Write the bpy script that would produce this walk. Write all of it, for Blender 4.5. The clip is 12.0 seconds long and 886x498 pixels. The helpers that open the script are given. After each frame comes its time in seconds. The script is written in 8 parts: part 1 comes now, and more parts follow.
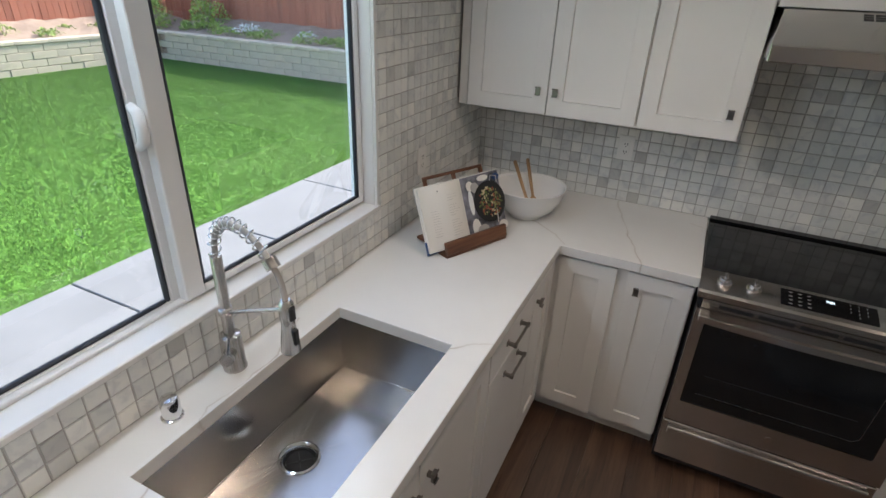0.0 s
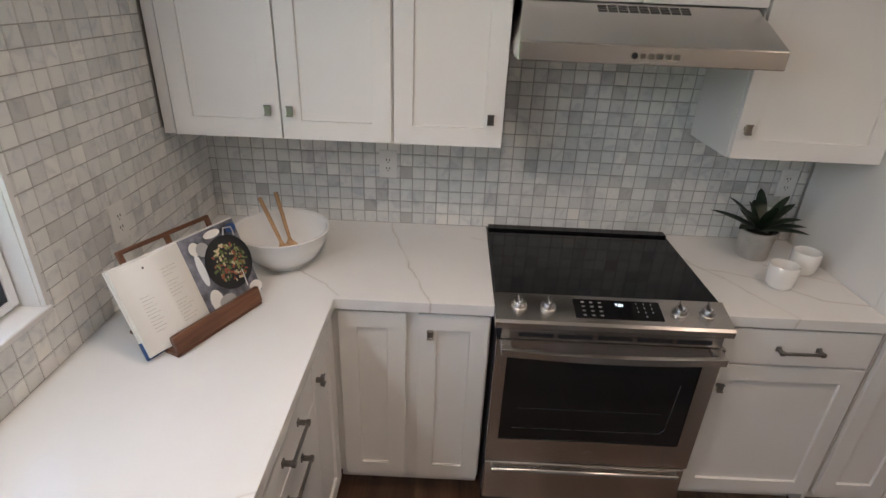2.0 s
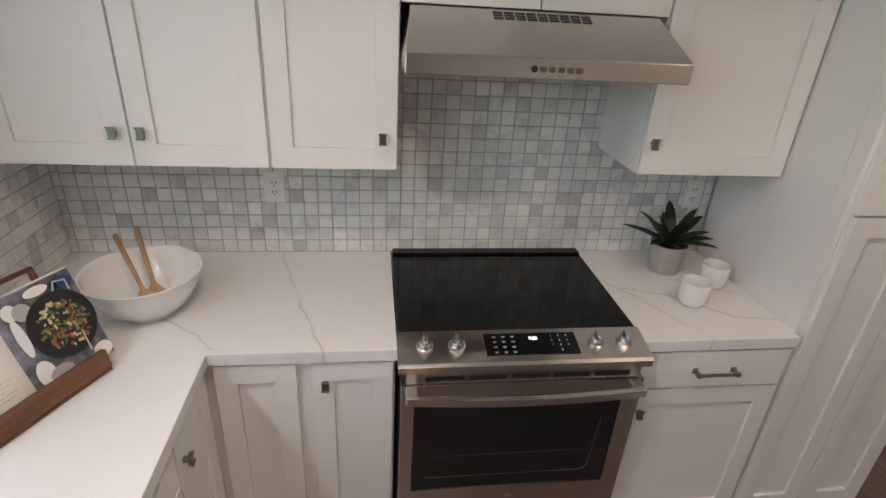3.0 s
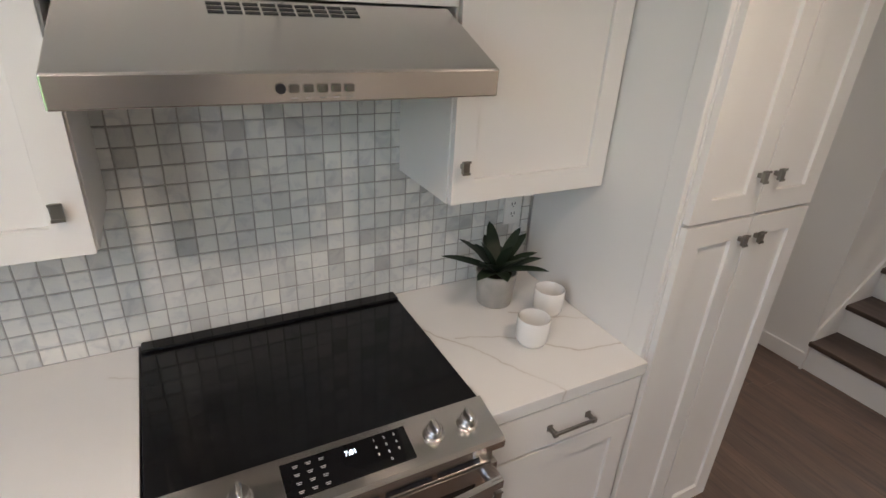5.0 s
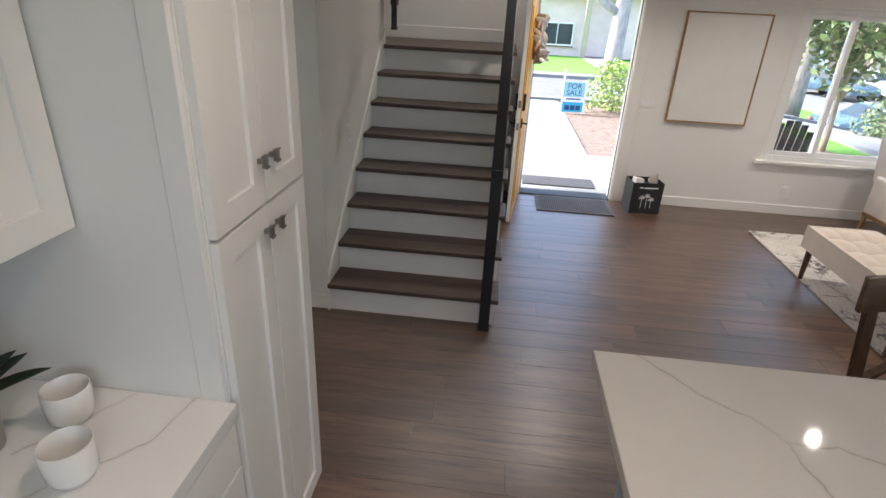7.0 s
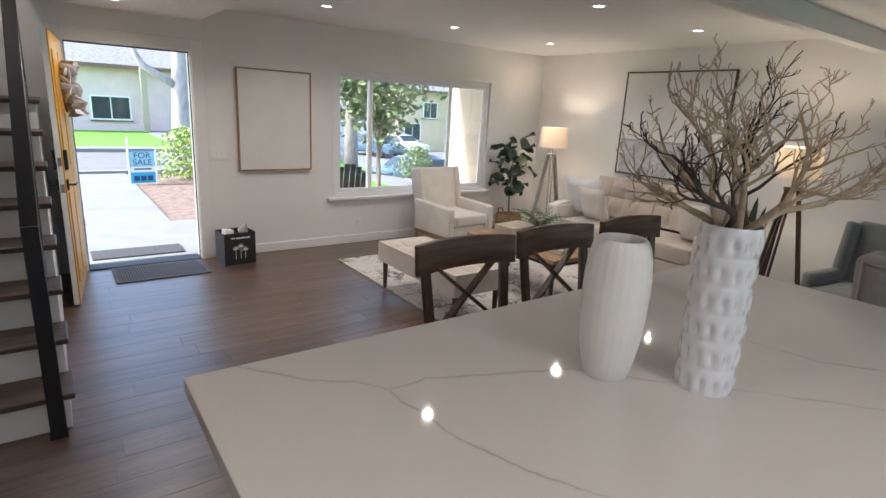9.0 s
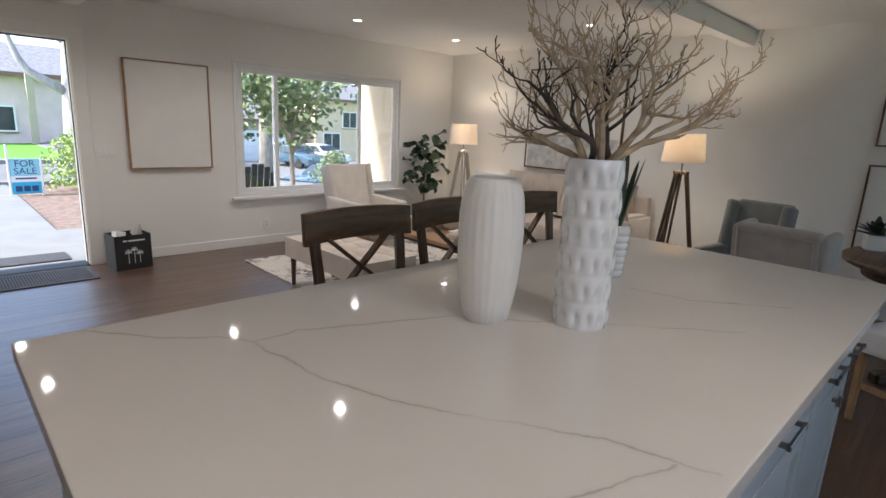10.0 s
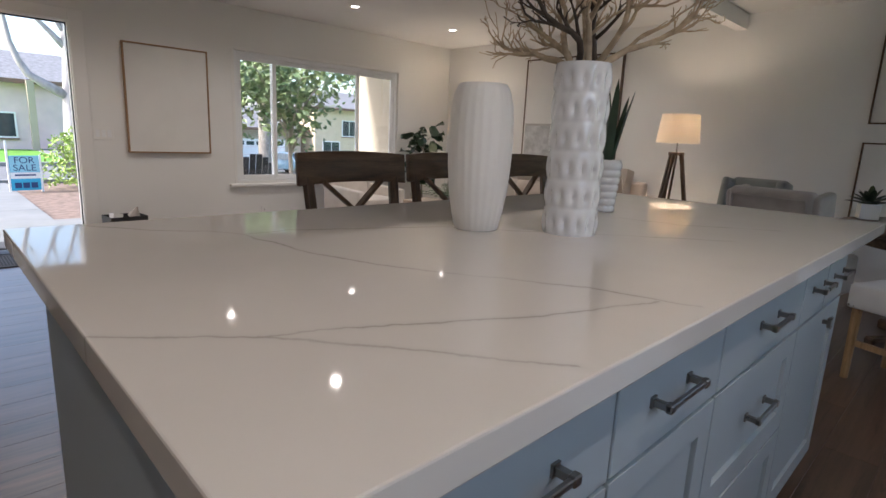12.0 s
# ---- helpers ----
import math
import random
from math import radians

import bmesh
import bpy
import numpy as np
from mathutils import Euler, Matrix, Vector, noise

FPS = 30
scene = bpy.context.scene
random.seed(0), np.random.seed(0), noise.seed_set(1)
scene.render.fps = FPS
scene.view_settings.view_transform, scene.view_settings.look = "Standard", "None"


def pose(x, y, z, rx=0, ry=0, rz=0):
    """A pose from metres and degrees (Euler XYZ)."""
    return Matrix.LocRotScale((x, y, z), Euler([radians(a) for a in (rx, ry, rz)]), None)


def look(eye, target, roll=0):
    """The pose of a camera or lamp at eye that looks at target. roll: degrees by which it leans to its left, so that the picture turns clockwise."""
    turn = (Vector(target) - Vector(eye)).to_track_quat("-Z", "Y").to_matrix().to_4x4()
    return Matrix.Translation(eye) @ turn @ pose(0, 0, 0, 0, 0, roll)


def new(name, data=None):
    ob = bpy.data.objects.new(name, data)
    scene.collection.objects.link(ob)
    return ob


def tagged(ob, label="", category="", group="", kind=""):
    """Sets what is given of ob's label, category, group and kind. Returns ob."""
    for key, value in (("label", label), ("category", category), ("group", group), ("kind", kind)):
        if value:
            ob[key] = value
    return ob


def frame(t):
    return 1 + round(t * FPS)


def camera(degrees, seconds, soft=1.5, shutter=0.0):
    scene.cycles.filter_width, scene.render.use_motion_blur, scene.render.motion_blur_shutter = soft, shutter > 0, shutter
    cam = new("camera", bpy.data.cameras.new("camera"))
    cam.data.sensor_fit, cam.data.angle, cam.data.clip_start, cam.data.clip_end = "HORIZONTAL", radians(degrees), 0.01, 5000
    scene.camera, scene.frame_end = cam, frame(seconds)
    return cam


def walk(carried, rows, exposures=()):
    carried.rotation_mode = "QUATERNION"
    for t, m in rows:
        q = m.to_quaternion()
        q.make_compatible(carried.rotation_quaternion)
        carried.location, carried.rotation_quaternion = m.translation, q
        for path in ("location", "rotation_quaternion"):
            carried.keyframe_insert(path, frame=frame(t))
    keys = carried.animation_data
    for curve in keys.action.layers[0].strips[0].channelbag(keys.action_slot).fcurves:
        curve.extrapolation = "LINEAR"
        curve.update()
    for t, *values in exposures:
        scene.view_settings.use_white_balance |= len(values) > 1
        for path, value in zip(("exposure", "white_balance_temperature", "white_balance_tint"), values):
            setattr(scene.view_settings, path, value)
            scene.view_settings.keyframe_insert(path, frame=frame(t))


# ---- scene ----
cam = camera(79.5, 12.0)
PATH = [
    (0, (1.033, -2.589, 1.874), (0.276, -0.981, 0.955), 2.3),
    (0.5, (1.037, -2.445, 1.857), (0.347, -0.809, 0.935), 2.7),
    (1, (0.99, -2.317, 1.844), (0.485, -0.606, 0.941), 2.9),
    (1.5, (0.96, -2.224, 1.836), (0.733, -0.446, 0.949), 2.7),
    (2, (1.002, -2.114, 1.841), (0.987, -0.321, 0.954), 2.4),
    (2.5, (1.058, -2.001, 1.851), (1.183, -0.21, 0.97), 3.2),
    (4.5, (1.246, -1.568, 1.851), (1.942, 0.096, 0.987), 2.9),
    (5, (1.319, -1.452, 1.837), (2.183, 0.134, 0.979), 3.3),
    (5.5, (1.301, -1.333, 1.841), (2.506, 0.025, 1.003), 3.3),
    (6, (1.29, -1.232, 1.851), (2.893, -0.365, 1.028), 3.1),
    (6.5, (1.349, -1.175, 1.828), (3.104, -0.677, 1.009), 2.6),
    (7, (1.491, -1.207, 1.814), (3.305, -1.042, 0.988), 3.0),
    (7.5, (1.589, -1.252, 1.754), (3.438, -1.443, 1.016), 2.9),
    (9.5, (1.464, -1.39, 1.521), (2.902, -2.698, 1.053), 3.1),
    (10, (1.415, -1.456, 1.423), (2.806, -2.821, 0.972), 2.7),
    (10.5, (1.349, -1.481, 1.339), (2.734, -2.855, 0.901), 2.5),
    (11, (1.301, -1.462, 1.27), (2.688, -2.836, 0.834), 2.3),
    (11.5, (1.298, -1.446, 1.199), (2.689, -2.82, 0.775), 2.3),
    (12, (1.338, -1.433, 1.156), (2.735, -2.804, 0.747), 2.6),
]
EXPOSURES = [
    (0.0, 1.72, 6250, 11), (1.0, 1.72, 6450, 13), (1.5, 1.92, 6550, 14), (2.0, 2.05, 6500, 15), (2.5, 2.2, 6500, 15), (4.5, 2.33, 6500, 14), (5.0, 2.47, 6500, 14),
    (5.5, 2.65, 6500, 14), (6.0, 2.72, 6350, 13), (6.5, 2.3, 6300, 13), (7.0, 2.3, 6200, 11), (7.5, 2.2, 6150, 11), (9.5, 2.0, 5950, 10), (10.5, 1.78, 6100, 13), (12.0, 1.72, 6150, 14)]
walk(cam, [(t, look(eye, target, roll)) for t, eye, target, roll in PATH], EXPOSURES)

# ---- world, sun, exposure ----
world = bpy.data.worlds.new("sky")
scene.world = world
world.use_nodes = True
_wn = world.node_tree
_sky = _wn.nodes.new("ShaderNodeTexSky")
_sky.sky_type = "NISHITA"
_sky.sun_disc = False
_sky.sun_elevation = radians(38)
_sky.sun_rotation = radians(12)
_sky.dust_density = 2.0
_bg = _wn.nodes["Background"]
_bg.inputs["Strength"].default_value = 0.15
_wn.links.new(_sky.outputs["Color"], _bg.inputs["Color"])
_sun = new("sun", bpy.data.lights.new("sun", "SUN"))
_sun.data.energy, _sun.data.angle, _sun.data.color = 2.8, radians(5), (1.0, 0.95, 0.87)
_sun.matrix_world = look((2.0, 9.5, 7.5), (0, 0, 0))
# added strip lamp under the kitchen window's head, standing in for daylight let in
_win = new("window_fill_lamp", bpy.data.lights.new("window_fill_lamp", "AREA"))
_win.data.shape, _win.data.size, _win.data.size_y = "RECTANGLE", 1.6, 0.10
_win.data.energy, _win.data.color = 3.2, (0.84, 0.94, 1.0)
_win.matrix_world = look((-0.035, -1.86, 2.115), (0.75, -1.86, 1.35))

# ---- materials ----
def nodes_of(m):
    m.use_nodes = True
    nt = m.node_tree
    return nt, nt.nodes["Principled BSDF"]


def node(nt, kind, **sets):
    n = nt.nodes.new(kind)
    for k, v in sets.items():
        n.inputs[k.replace("_", " ")].default_value = v
    return n


def ramp(nt, fac, stops):
    r = nt.nodes.new("ShaderNodeValToRGB")
    while len(r.color_ramp.elements) < len(stops):
        r.color_ramp.elements.new(0.5)
    for e, (p, c) in zip(r.color_ramp.elements, stops):
        e.position, e.color = p, (*c, 1)
    nt.links.new(fac, r.inputs["Fac"])
    return r.outputs["Color"]


def coords(nt, scale=(1, 1, 1), use="Object"):
    tc = nt.nodes.new("ShaderNodeTexCoord")
    mp = nt.nodes.new("ShaderNodeMapping")
    mp.inputs["Scale"].default_value = scale
    nt.links.new(tc.outputs[use], mp.inputs["Vector"])
    return mp.outputs["Vector"]


def mix(nt, fac, a, b, how="MIX"):
    m = nt.nodes.new("ShaderNodeMix")
    m.data_type, m.blend_type = "RGBA", how
    for sock, v in ((m.inputs[0], fac), (m.inputs[6], a), (m.inputs[7], b)):
        if isinstance(v, (int, float)):
            sock.default_value = v
        elif isinstance(v, tuple):
            sock.default_value = (*v, 1)
        else:
            nt.links.new(v, sock)
    return m.outputs[2]


def bump(nt, height, strength, dist, bsdf):
    b = node(nt, "ShaderNodeBump", Strength=strength, Distance=dist)
    nt.links.new(height, b.inputs["Height"])
    nt.links.new(b.outputs["Normal"], bsdf.inputs["Normal"])


def plain(name, col, rough=0.5, metal=0.0, vary=0.08, scale=6.0, bumps=0.15, grain=180.0, stretch=(1, 1, 1), coat=0.0, sheen=0.0):
    """Paint, plaster, cloth, metal: two scales of variation in tone and a fine relief."""
    m = bpy.data.materials.new(name)
    nt, b = nodes_of(m)
    v = coords(nt, stretch)
    n1 = node(nt, "ShaderNodeTexNoise", Scale=scale, Detail=4.0)
    n2 = node(nt, "ShaderNodeTexNoise", Scale=grain, Detail=3.0)
    for n in (n1, n2):
        nt.links.new(v, n.inputs["Vector"])
    dark = tuple(c * (1 - vary) for c in col)
    lite = tuple(min(1, c * (1 + vary)) for c in col)
    c1 = ramp(nt, n1.outputs["Fac"], [(0.3, dark), (0.7, lite)])
    nt.links.new(c1, b.inputs["Base Color"])
    rr = node(nt, "ShaderNodeMapRange", To_Min=max(0.02, rough - 0.08), To_Max=min(1, rough + 0.08))
    nt.links.new(n1.outputs["Fac"], rr.inputs["Value"])
    nt.links.new(rr.outputs["Result"], b.inputs["Roughness"])
    b.inputs["Metallic"].default_value = metal
    b.inputs["Coat Weight"].default_value = coat
    b.inputs["Sheen Weight"].default_value = sheen
    if bumps:
        bump(nt, n2.outputs["Fac"], bumps, 0.002, b)
    return m


def wood(name, c0, c1, c2, axis=1, rough=0.5, size=1.0, pieces=False, rustic=False):
    """Grain runs along the axis; pieces: each object its own tone and cut."""
    m = bpy.data.materials.new(name)
    nt, b = nodes_of(m)
    s = [14 / size] * 3
    s[axis] = 0.9 / size
    v = coords(nt, tuple(s))
    if pieces:
        oi = nt.nodes.new("ShaderNodeObjectInfo")
        sh = node(nt, "ShaderNodeVectorMath")
        sh.operation = "MULTIPLY_ADD"
        comb = nt.nodes.new("ShaderNodeCombineXYZ")
        for i in range(3):
            nt.links.new(oi.outputs["Random"], comb.inputs[i])
        nt.links.new(comb.outputs[0], sh.inputs[0])
        sh.inputs[1].default_value = (37, 53, 71)
        nt.links.new(v, sh.inputs[2])
        v = sh.outputs[0]
    n1 = node(nt, "ShaderNodeTexNoise", Scale=1.0, Detail=6.0, Roughness=0.62, Distortion=0.6)
    n2 = node(nt, "ShaderNodeTexNoise", Scale=7.0, Detail=4.0, Roughness=0.7)
    for n in (n1, n2):
        nt.links.new(v, n.inputs["Vector"])
    col = ramp(nt, n1.outputs["Fac"], [(0.3, c0), (0.5, c1), (0.72, c2)])
    fine = ramp(nt, n2.outputs["Fac"], [(0.35, (0.6, 0.6, 0.6)), (0.6, (1, 1, 1))])
    col = mix(nt, 0.7, col, fine, "MULTIPLY")
    if rustic:
        # broad clouds, short dark checks and knots
        n3 = node(nt, "ShaderNodeTexNoise", Scale=0.32, Detail=3.0, Roughness=0.6, Distortion=0.8)
        n4 = node(nt, "ShaderNodeTexNoise", Scale=2.2, Detail=5.0, Roughness=0.75, Distortion=1.2)
        for n in (n3, n4):
            nt.links.new(v, n.inputs["Vector"])
        col = mix(nt, 0.9, col, ramp(nt, n3.outputs["Fac"], [(0.32, (0.55, 0.53, 0.52)), (0.66, (1.35, 1.35, 1.36))]), "MULTIPLY")
        col = mix(nt, 0.9, col, ramp(nt, n4.outputs["Fac"], [(0.36, (0.30, 0.27, 0.25)), (0.47, (1, 1, 1))]), "MULTIPLY")
    if pieces:
        tone = ramp(nt, oi.outputs["Random"], [(0.0, (0.80, 0.80, 0.82)), (1.0, (1.10, 1.08, 1.06))])
        col = mix(nt, 1.0, col, tone, "MULTIPLY")
    nt.links.new(col, b.inputs["Base Color"])
    rr = node(nt, "ShaderNodeMapRange", To_Min=rough - 0.1, To_Max=rough + 0.12)
    nt.links.new(n2.outputs["Fac"], rr.inputs["Value"])
    nt.links.new(rr.outputs["Result"], b.inputs["Roughness"])
    bump(nt, n2.outputs["Fac"], 0.25, 0.002, b)
    return m


def veined(name, base, vein, chains, rough, wide=0.004, amount=0.75):
    """Engineered stone with a few long hairline veins, each a chain of places on the slab."""
    m = bpy.data.materials.new(name)
    nt, b = nodes_of(m)
    v = coords(nt)
    w = node(nt, "ShaderNodeTexNoise", Scale=9.0, Detail=5.0, Roughness=0.6)
    nt.links.new(v, w.inputs["Vector"])
    warp = node(nt, "ShaderNodeVectorMath")
    warp.operation = "MULTIPLY_ADD"
    warp.inputs[1].default_value = (0.045, 0.045, 0.0)
    nt.links.new(w.outputs["Color"], warp.inputs[0])
    nt.links.new(v, warp.inputs[2])
    flat = node(nt, "ShaderNodeVectorMath")
    flat.operation = "MULTIPLY_ADD"
    flat.inputs[1].default_value = (1, 1, 0)
    flat.inputs[2].default_value = (-0.0225, -0.0225, 0)
    nt.links.new(warp.outputs[0], flat.inputs[0])
    best = None
    for chain in chains:
        for (ax, ay), (bx, by) in zip(chain, chain[1:]):
            dx, dy = bx - ax, by - ay
            k = dx * dx + dy * dy
            pa = node(nt, "ShaderNodeVectorMath")
            pa.operation = "SUBTRACT"
            pa.inputs[1].default_value = (ax, ay, 0)
            nt.links.new(flat.outputs[0], pa.inputs[0])
            dt = node(nt, "ShaderNodeVectorMath")
            dt.operation = "DOT_PRODUCT"
            dt.inputs[1].default_value = (dx / k, dy / k, 0)
            nt.links.new(pa.outputs[0], dt.inputs[0])
            cl = nt.nodes.new("ShaderNodeClamp")
            nt.links.new(dt.outputs["Value"], cl.inputs["Value"])
            sc = node(nt, "ShaderNodeVectorMath")
            sc.operation = "SCALE"
            sc.inputs[0].default_value = (dx, dy, 0)
            nt.links.new(cl.outputs[0], sc.inputs["Scale"])
            di = node(nt, "ShaderNodeVectorMath")
            di.operation = "DISTANCE"
            nt.links.new(pa.outputs[0], di.inputs[0])
            nt.links.new(sc.outputs[0], di.inputs[1])
            if best is None:
                best = di.outputs["Value"]
            else:
                mn = nt.nodes.new("ShaderNodeMath")
                mn.operation = "MINIMUM"
                nt.links.new(best, mn.inputs[0])
                nt.links.new(di.outputs["Value"], mn.inputs[1])
                best = mn.outputs[0]
    line = ramp(nt, best, [(0.0, (1, 1, 1)), (wide * 0.45, (0.7, 0.7, 0.7)), (wide, (0.12, 0.12, 0.12)), (wide * 4, (0, 0, 0))])
    n = node(nt, "ShaderNodeTexNoise", Scale=4.5, Detail=3.0)
    nt.links.new(v, n.inputs["Vector"])
    gate = ramp(nt, n.outputs["Fac"], [(0.30, (0.15, 0.15, 0.15)), (0.56, (1, 1, 1))])
    kk = mix(nt, 1.0, mix(nt, 1.0, line, gate, "MULTIPLY"), (amount, amount, amount), "MULTIPLY")
    c = node(nt, "ShaderNodeTexNoise", Scale=5.0, Detail=5.0)
    nt.links.new(v, c.inputs["Vector"])
    ground = ramp(nt, c.outputs["Fac"], [(0.3, tuple(x * 0.965 for x in base)), (0.7, base)])
    nt.links.new(mix(nt, kk, ground, vein), b.inputs["Base Color"])
    rr = node(nt, "ShaderNodeMapRange", To_Min=rough * 0.8, To_Max=rough * 1.25)
    nt.links.new(c.outputs["Fac"], rr.inputs["Value"])
    nt.links.new(rr.outputs["Result"], b.inputs["Roughness"])
    return m


def marble_tile(name, piece):
    """Tumbled marble squares, from near white to mid grey, each its own tone."""
    m = bpy.data.materials.new(name)
    nt, b = nodes_of(m)
    if piece:
        rnd = nt.nodes.new("ShaderNodeObjectInfo").outputs["Random"]
    else:
        rnd = nt.nodes.new("ShaderNodeNewGeometry").outputs["Random Per Island"]
    tone = ramp(nt, rnd, [(0.0, (0.47, 0.47, 0.465)), (0.07, (0.60, 0.605, 0.595)), (0.28, (0.69, 0.70, 0.69)), (0.75, (0.755, 0.76, 0.745)), (1.0, (0.83, 0.82, 0.79))])
    tc = nt.nodes.new("ShaderNodeNewGeometry")
    n = node(nt, "ShaderNodeTexNoise", Scale=16.0, Detail=5.0, Distortion=1.2)
    nt.links.new(tc.outputs["Position"], n.inputs["Vector"])
    vein = ramp(nt, n.outputs["Fac"], [(0.34, (0.80, 0.81, 0.84)), (0.48, (1, 1, 1)), (0.7, (1.05, 1.045, 1.02))])
    nt.links.new(mix(nt, 0.8, tone, vein, "MULTIPLY"), b.inputs["Base Color"])
    b.inputs["Roughness"].default_value = 0.42
    g = node(nt, "ShaderNodeTexNoise", Scale=260.0, Detail=2.0)
    nt.links.new(tc.outputs["Position"], g.inputs["Vector"])
    bump(nt, g.outputs["Fac"], 0.25, 0.002, b)
    return m


def brushed(name, col, axis=0, rough=0.3, drawn=0.55):
    """Brushed steel, drawn along the axis."""
    m = bpy.data.materials.new(name)
    nt, b = nodes_of(m)
    s = [900, 900, 900]
    s[axis] = 6
    v = coords(nt, tuple(s))
    n = node(nt, "ShaderNodeTexNoise", Scale=1.0, Detail=4.0)
    nt.links.new(v, n.inputs["Vector"])
    v2 = coords(nt, (4, 4, 4))
    n2 = node(nt, "ShaderNodeTexNoise", Scale=1.0, Detail=4.0)
    nt.links.new(v2, n2.inputs["Vector"])
    c = ramp(nt, n2.outputs["Fac"], [(0.3, tuple(x * 0.88 for x in col)), (0.7, col)])
    nt.links.new(c, b.inputs["Base Color"])
    b.inputs["Metallic"].default_value = 1.0
    b.inputs["Anisotropic"].default_value = drawn
    b.inputs["Anisotropic Rotation"].default_value = 0.25
    tg = nt.nodes.new("ShaderNodeTangent")
    tg.direction_type, tg.axis = "RADIAL", "Z"
    nt.links.new(tg.outputs["Tangent"], b.inputs["Tangent"])
    rr = node(nt, "ShaderNodeMapRange", To_Min=rough - 0.006, To_Max=rough + 0.008)
    nt.links.new(n.outputs["Fac"], rr.inputs["Value"])
    nt.links.new(rr.outputs["Result"], b.inputs["Roughness"])
    return m


def glass(name, tint=(1, 1, 1), rough=0.0):
    m = bpy.data.materials.new(name)
    nt, b = nodes_of(m)
    b.inputs["Base Color"].default_value = (*tint, 1)
    b.inputs["Transmission Weight"].default_value = 1.0
    b.inputs["Roughness"].default_value = rough
    b.inputs["IOR"].default_value = 1.45
    return m


def glowing(name, col, strength):
    m = bpy.data.materials.new(name)
    nt, b = nodes_of(m)
    b.inputs["Base Color"].default_value = (*col, 1)
    b.inputs["Emission Color"].default_value = (*col, 1)
    b.inputs["Emission Strength"].default_value = strength
    return m


def leafy(name, dark, lite, rough=0.45):
    m = bpy.data.materials.new(name)
    nt, b = nodes_of(m)
    g = nt.nodes.new("ShaderNodeNewGeometry")
    c = ramp(nt, g.outputs["Random Per Island"], [(0.0, dark), (1.0, lite)])
    n = node(nt, "ShaderNodeTexNoise", Scale=30.0, Detail=3.0)
    nt.links.new(g.outputs["Position"], n.inputs["Vector"])
    v = ramp(nt, n.outputs["Fac"], [(0.3, (0.75, 0.78, 0.7)), (0.7, (1.1, 1.1, 1.0))])
    nt.links.new(mix(nt, 1.0, c, v, "MULTIPLY"), b.inputs["Base Color"])
    b.inputs["Roughness"].default_value = rough
    b.inputs["Subsurface Weight"].default_value = 0.0
    return m


M_WALL = plain("wall_paint", (0.80, 0.79, 0.77), 0.6, vary=0.02, scale=1.5, bumps=0.12, grain=220)
M_CEIL = plain("ceiling_paint", (0.80, 0.79, 0.78), 0.75, vary=0.02, scale=2, bumps=0.15, grain=140)
M_TRIM = plain("trim_paint", (0.82, 0.81, 0.79), 0.4, vary=0.02, scale=3, bumps=0.05)
M_CAB = plain("cabinet_paint", (0.80, 0.785, 0.765), 0.38, vary=0.02, scale=3, bumps=0.04, grain=90)
M_ISLE = plain("island_paint", (0.34, 0.40, 0.45), 0.4, vary=0.03, scale=3, bumps=0.04, grain=90)
M_GROUT = plain("grout", (0.40, 0.39, 0.375), 0.9, vary=0.1, scale=20, bumps=0.4, grain=300)
M_TILE = marble_tile("marble_tile", True)
M_TILES = marble_tile("marble_tiles", False)
M_TOP = veined("quartz_top", (0.78, 0.775, 0.765), (0.42, 0.36, 0.31), [
    [(0.765, -0.02), (0.79, -0.15), (0.867, -0.397), (0.965, -0.66)], [(0.30, -0.40), (0.497, -0.469), (0.60, -0.55), (0.65, -0.62)],
    [(1.10, -0.12), (1.17, -0.16)], [(0.53, -1.47), (0.57, -1.42), (0.66, -1.36)], [(0.06, -1.55), (0.13, -1.72), (0.12, -1.95), (0.20, -2.2)],
    [(1.92, -0.225), (2.02, -0.375), (2.09, -0.50), (2.165, -0.66)], [(2.0, -0.315), (2.13, -0.36), (2.315, -0.507), (2.47, -0.53)], [(2.23, -0.25), (2.47, -0.40)]], 0.2, 0.0035)
M_ISLETOP = veined("island_quartz", (0.62, 0.595, 0.565), (0.30, 0.275, 0.255), [
    [(2.86, -1.66), (2.693, -1.799), (2.624, -1.897), (2.537, -1.957), (2.426, -1.969), (2.278, -1.989), (2.124, -2.042), (1.967, -2.125), (1.795, -2.235), (1.625, -2.285)],
    [(2.537, -1.957), (2.543, -2.072), (2.472, -2.238), (2.383, -2.451), (2.223, -2.601), (2.029, -2.803), (1.81, -3.005)],
    [(1.68, -2.26), (1.729, -2.119), (1.777, -1.995), (1.856, -1.85), (1.906, -1.713), (1.975, -1.622), (2.05, -1.53)],
    [(1.918, -1.70), (1.784, -1.802), (1.682, -1.881), (1.625, -1.93)],
    [(2.206, -3.139), (2.017, -3.171), (1.788, -3.369)]], 0.05, 0.0042, 0.8)
M_STEEL = brushed("brushed_steel", (0.63, 0.60, 0.575), 0, 0.26, 0.8)
M_SINK = brushed("sink_steel", (0.52, 0.50, 0.48), 1, 0.22, 0.0)
M_CHROME = plain("chrome", (0.75, 0.75, 0.75), 0.12, 1.0, vary=0.04, bumps=0)
M_NICKEL = plain("brushed_nickel", (0.28, 0.265, 0.25), 0.3, 1.0, vary=0.08, bumps=0.05)
M_BLACK = plain("black_plastic", (0.018, 0.018, 0.02), 0.35, vary=0.15, bumps=0.05)
M_BLKSTEEL = plain("black_steel", (0.014, 0.014, 0.018), 0.45, vary=0.2, bumps=0.1)
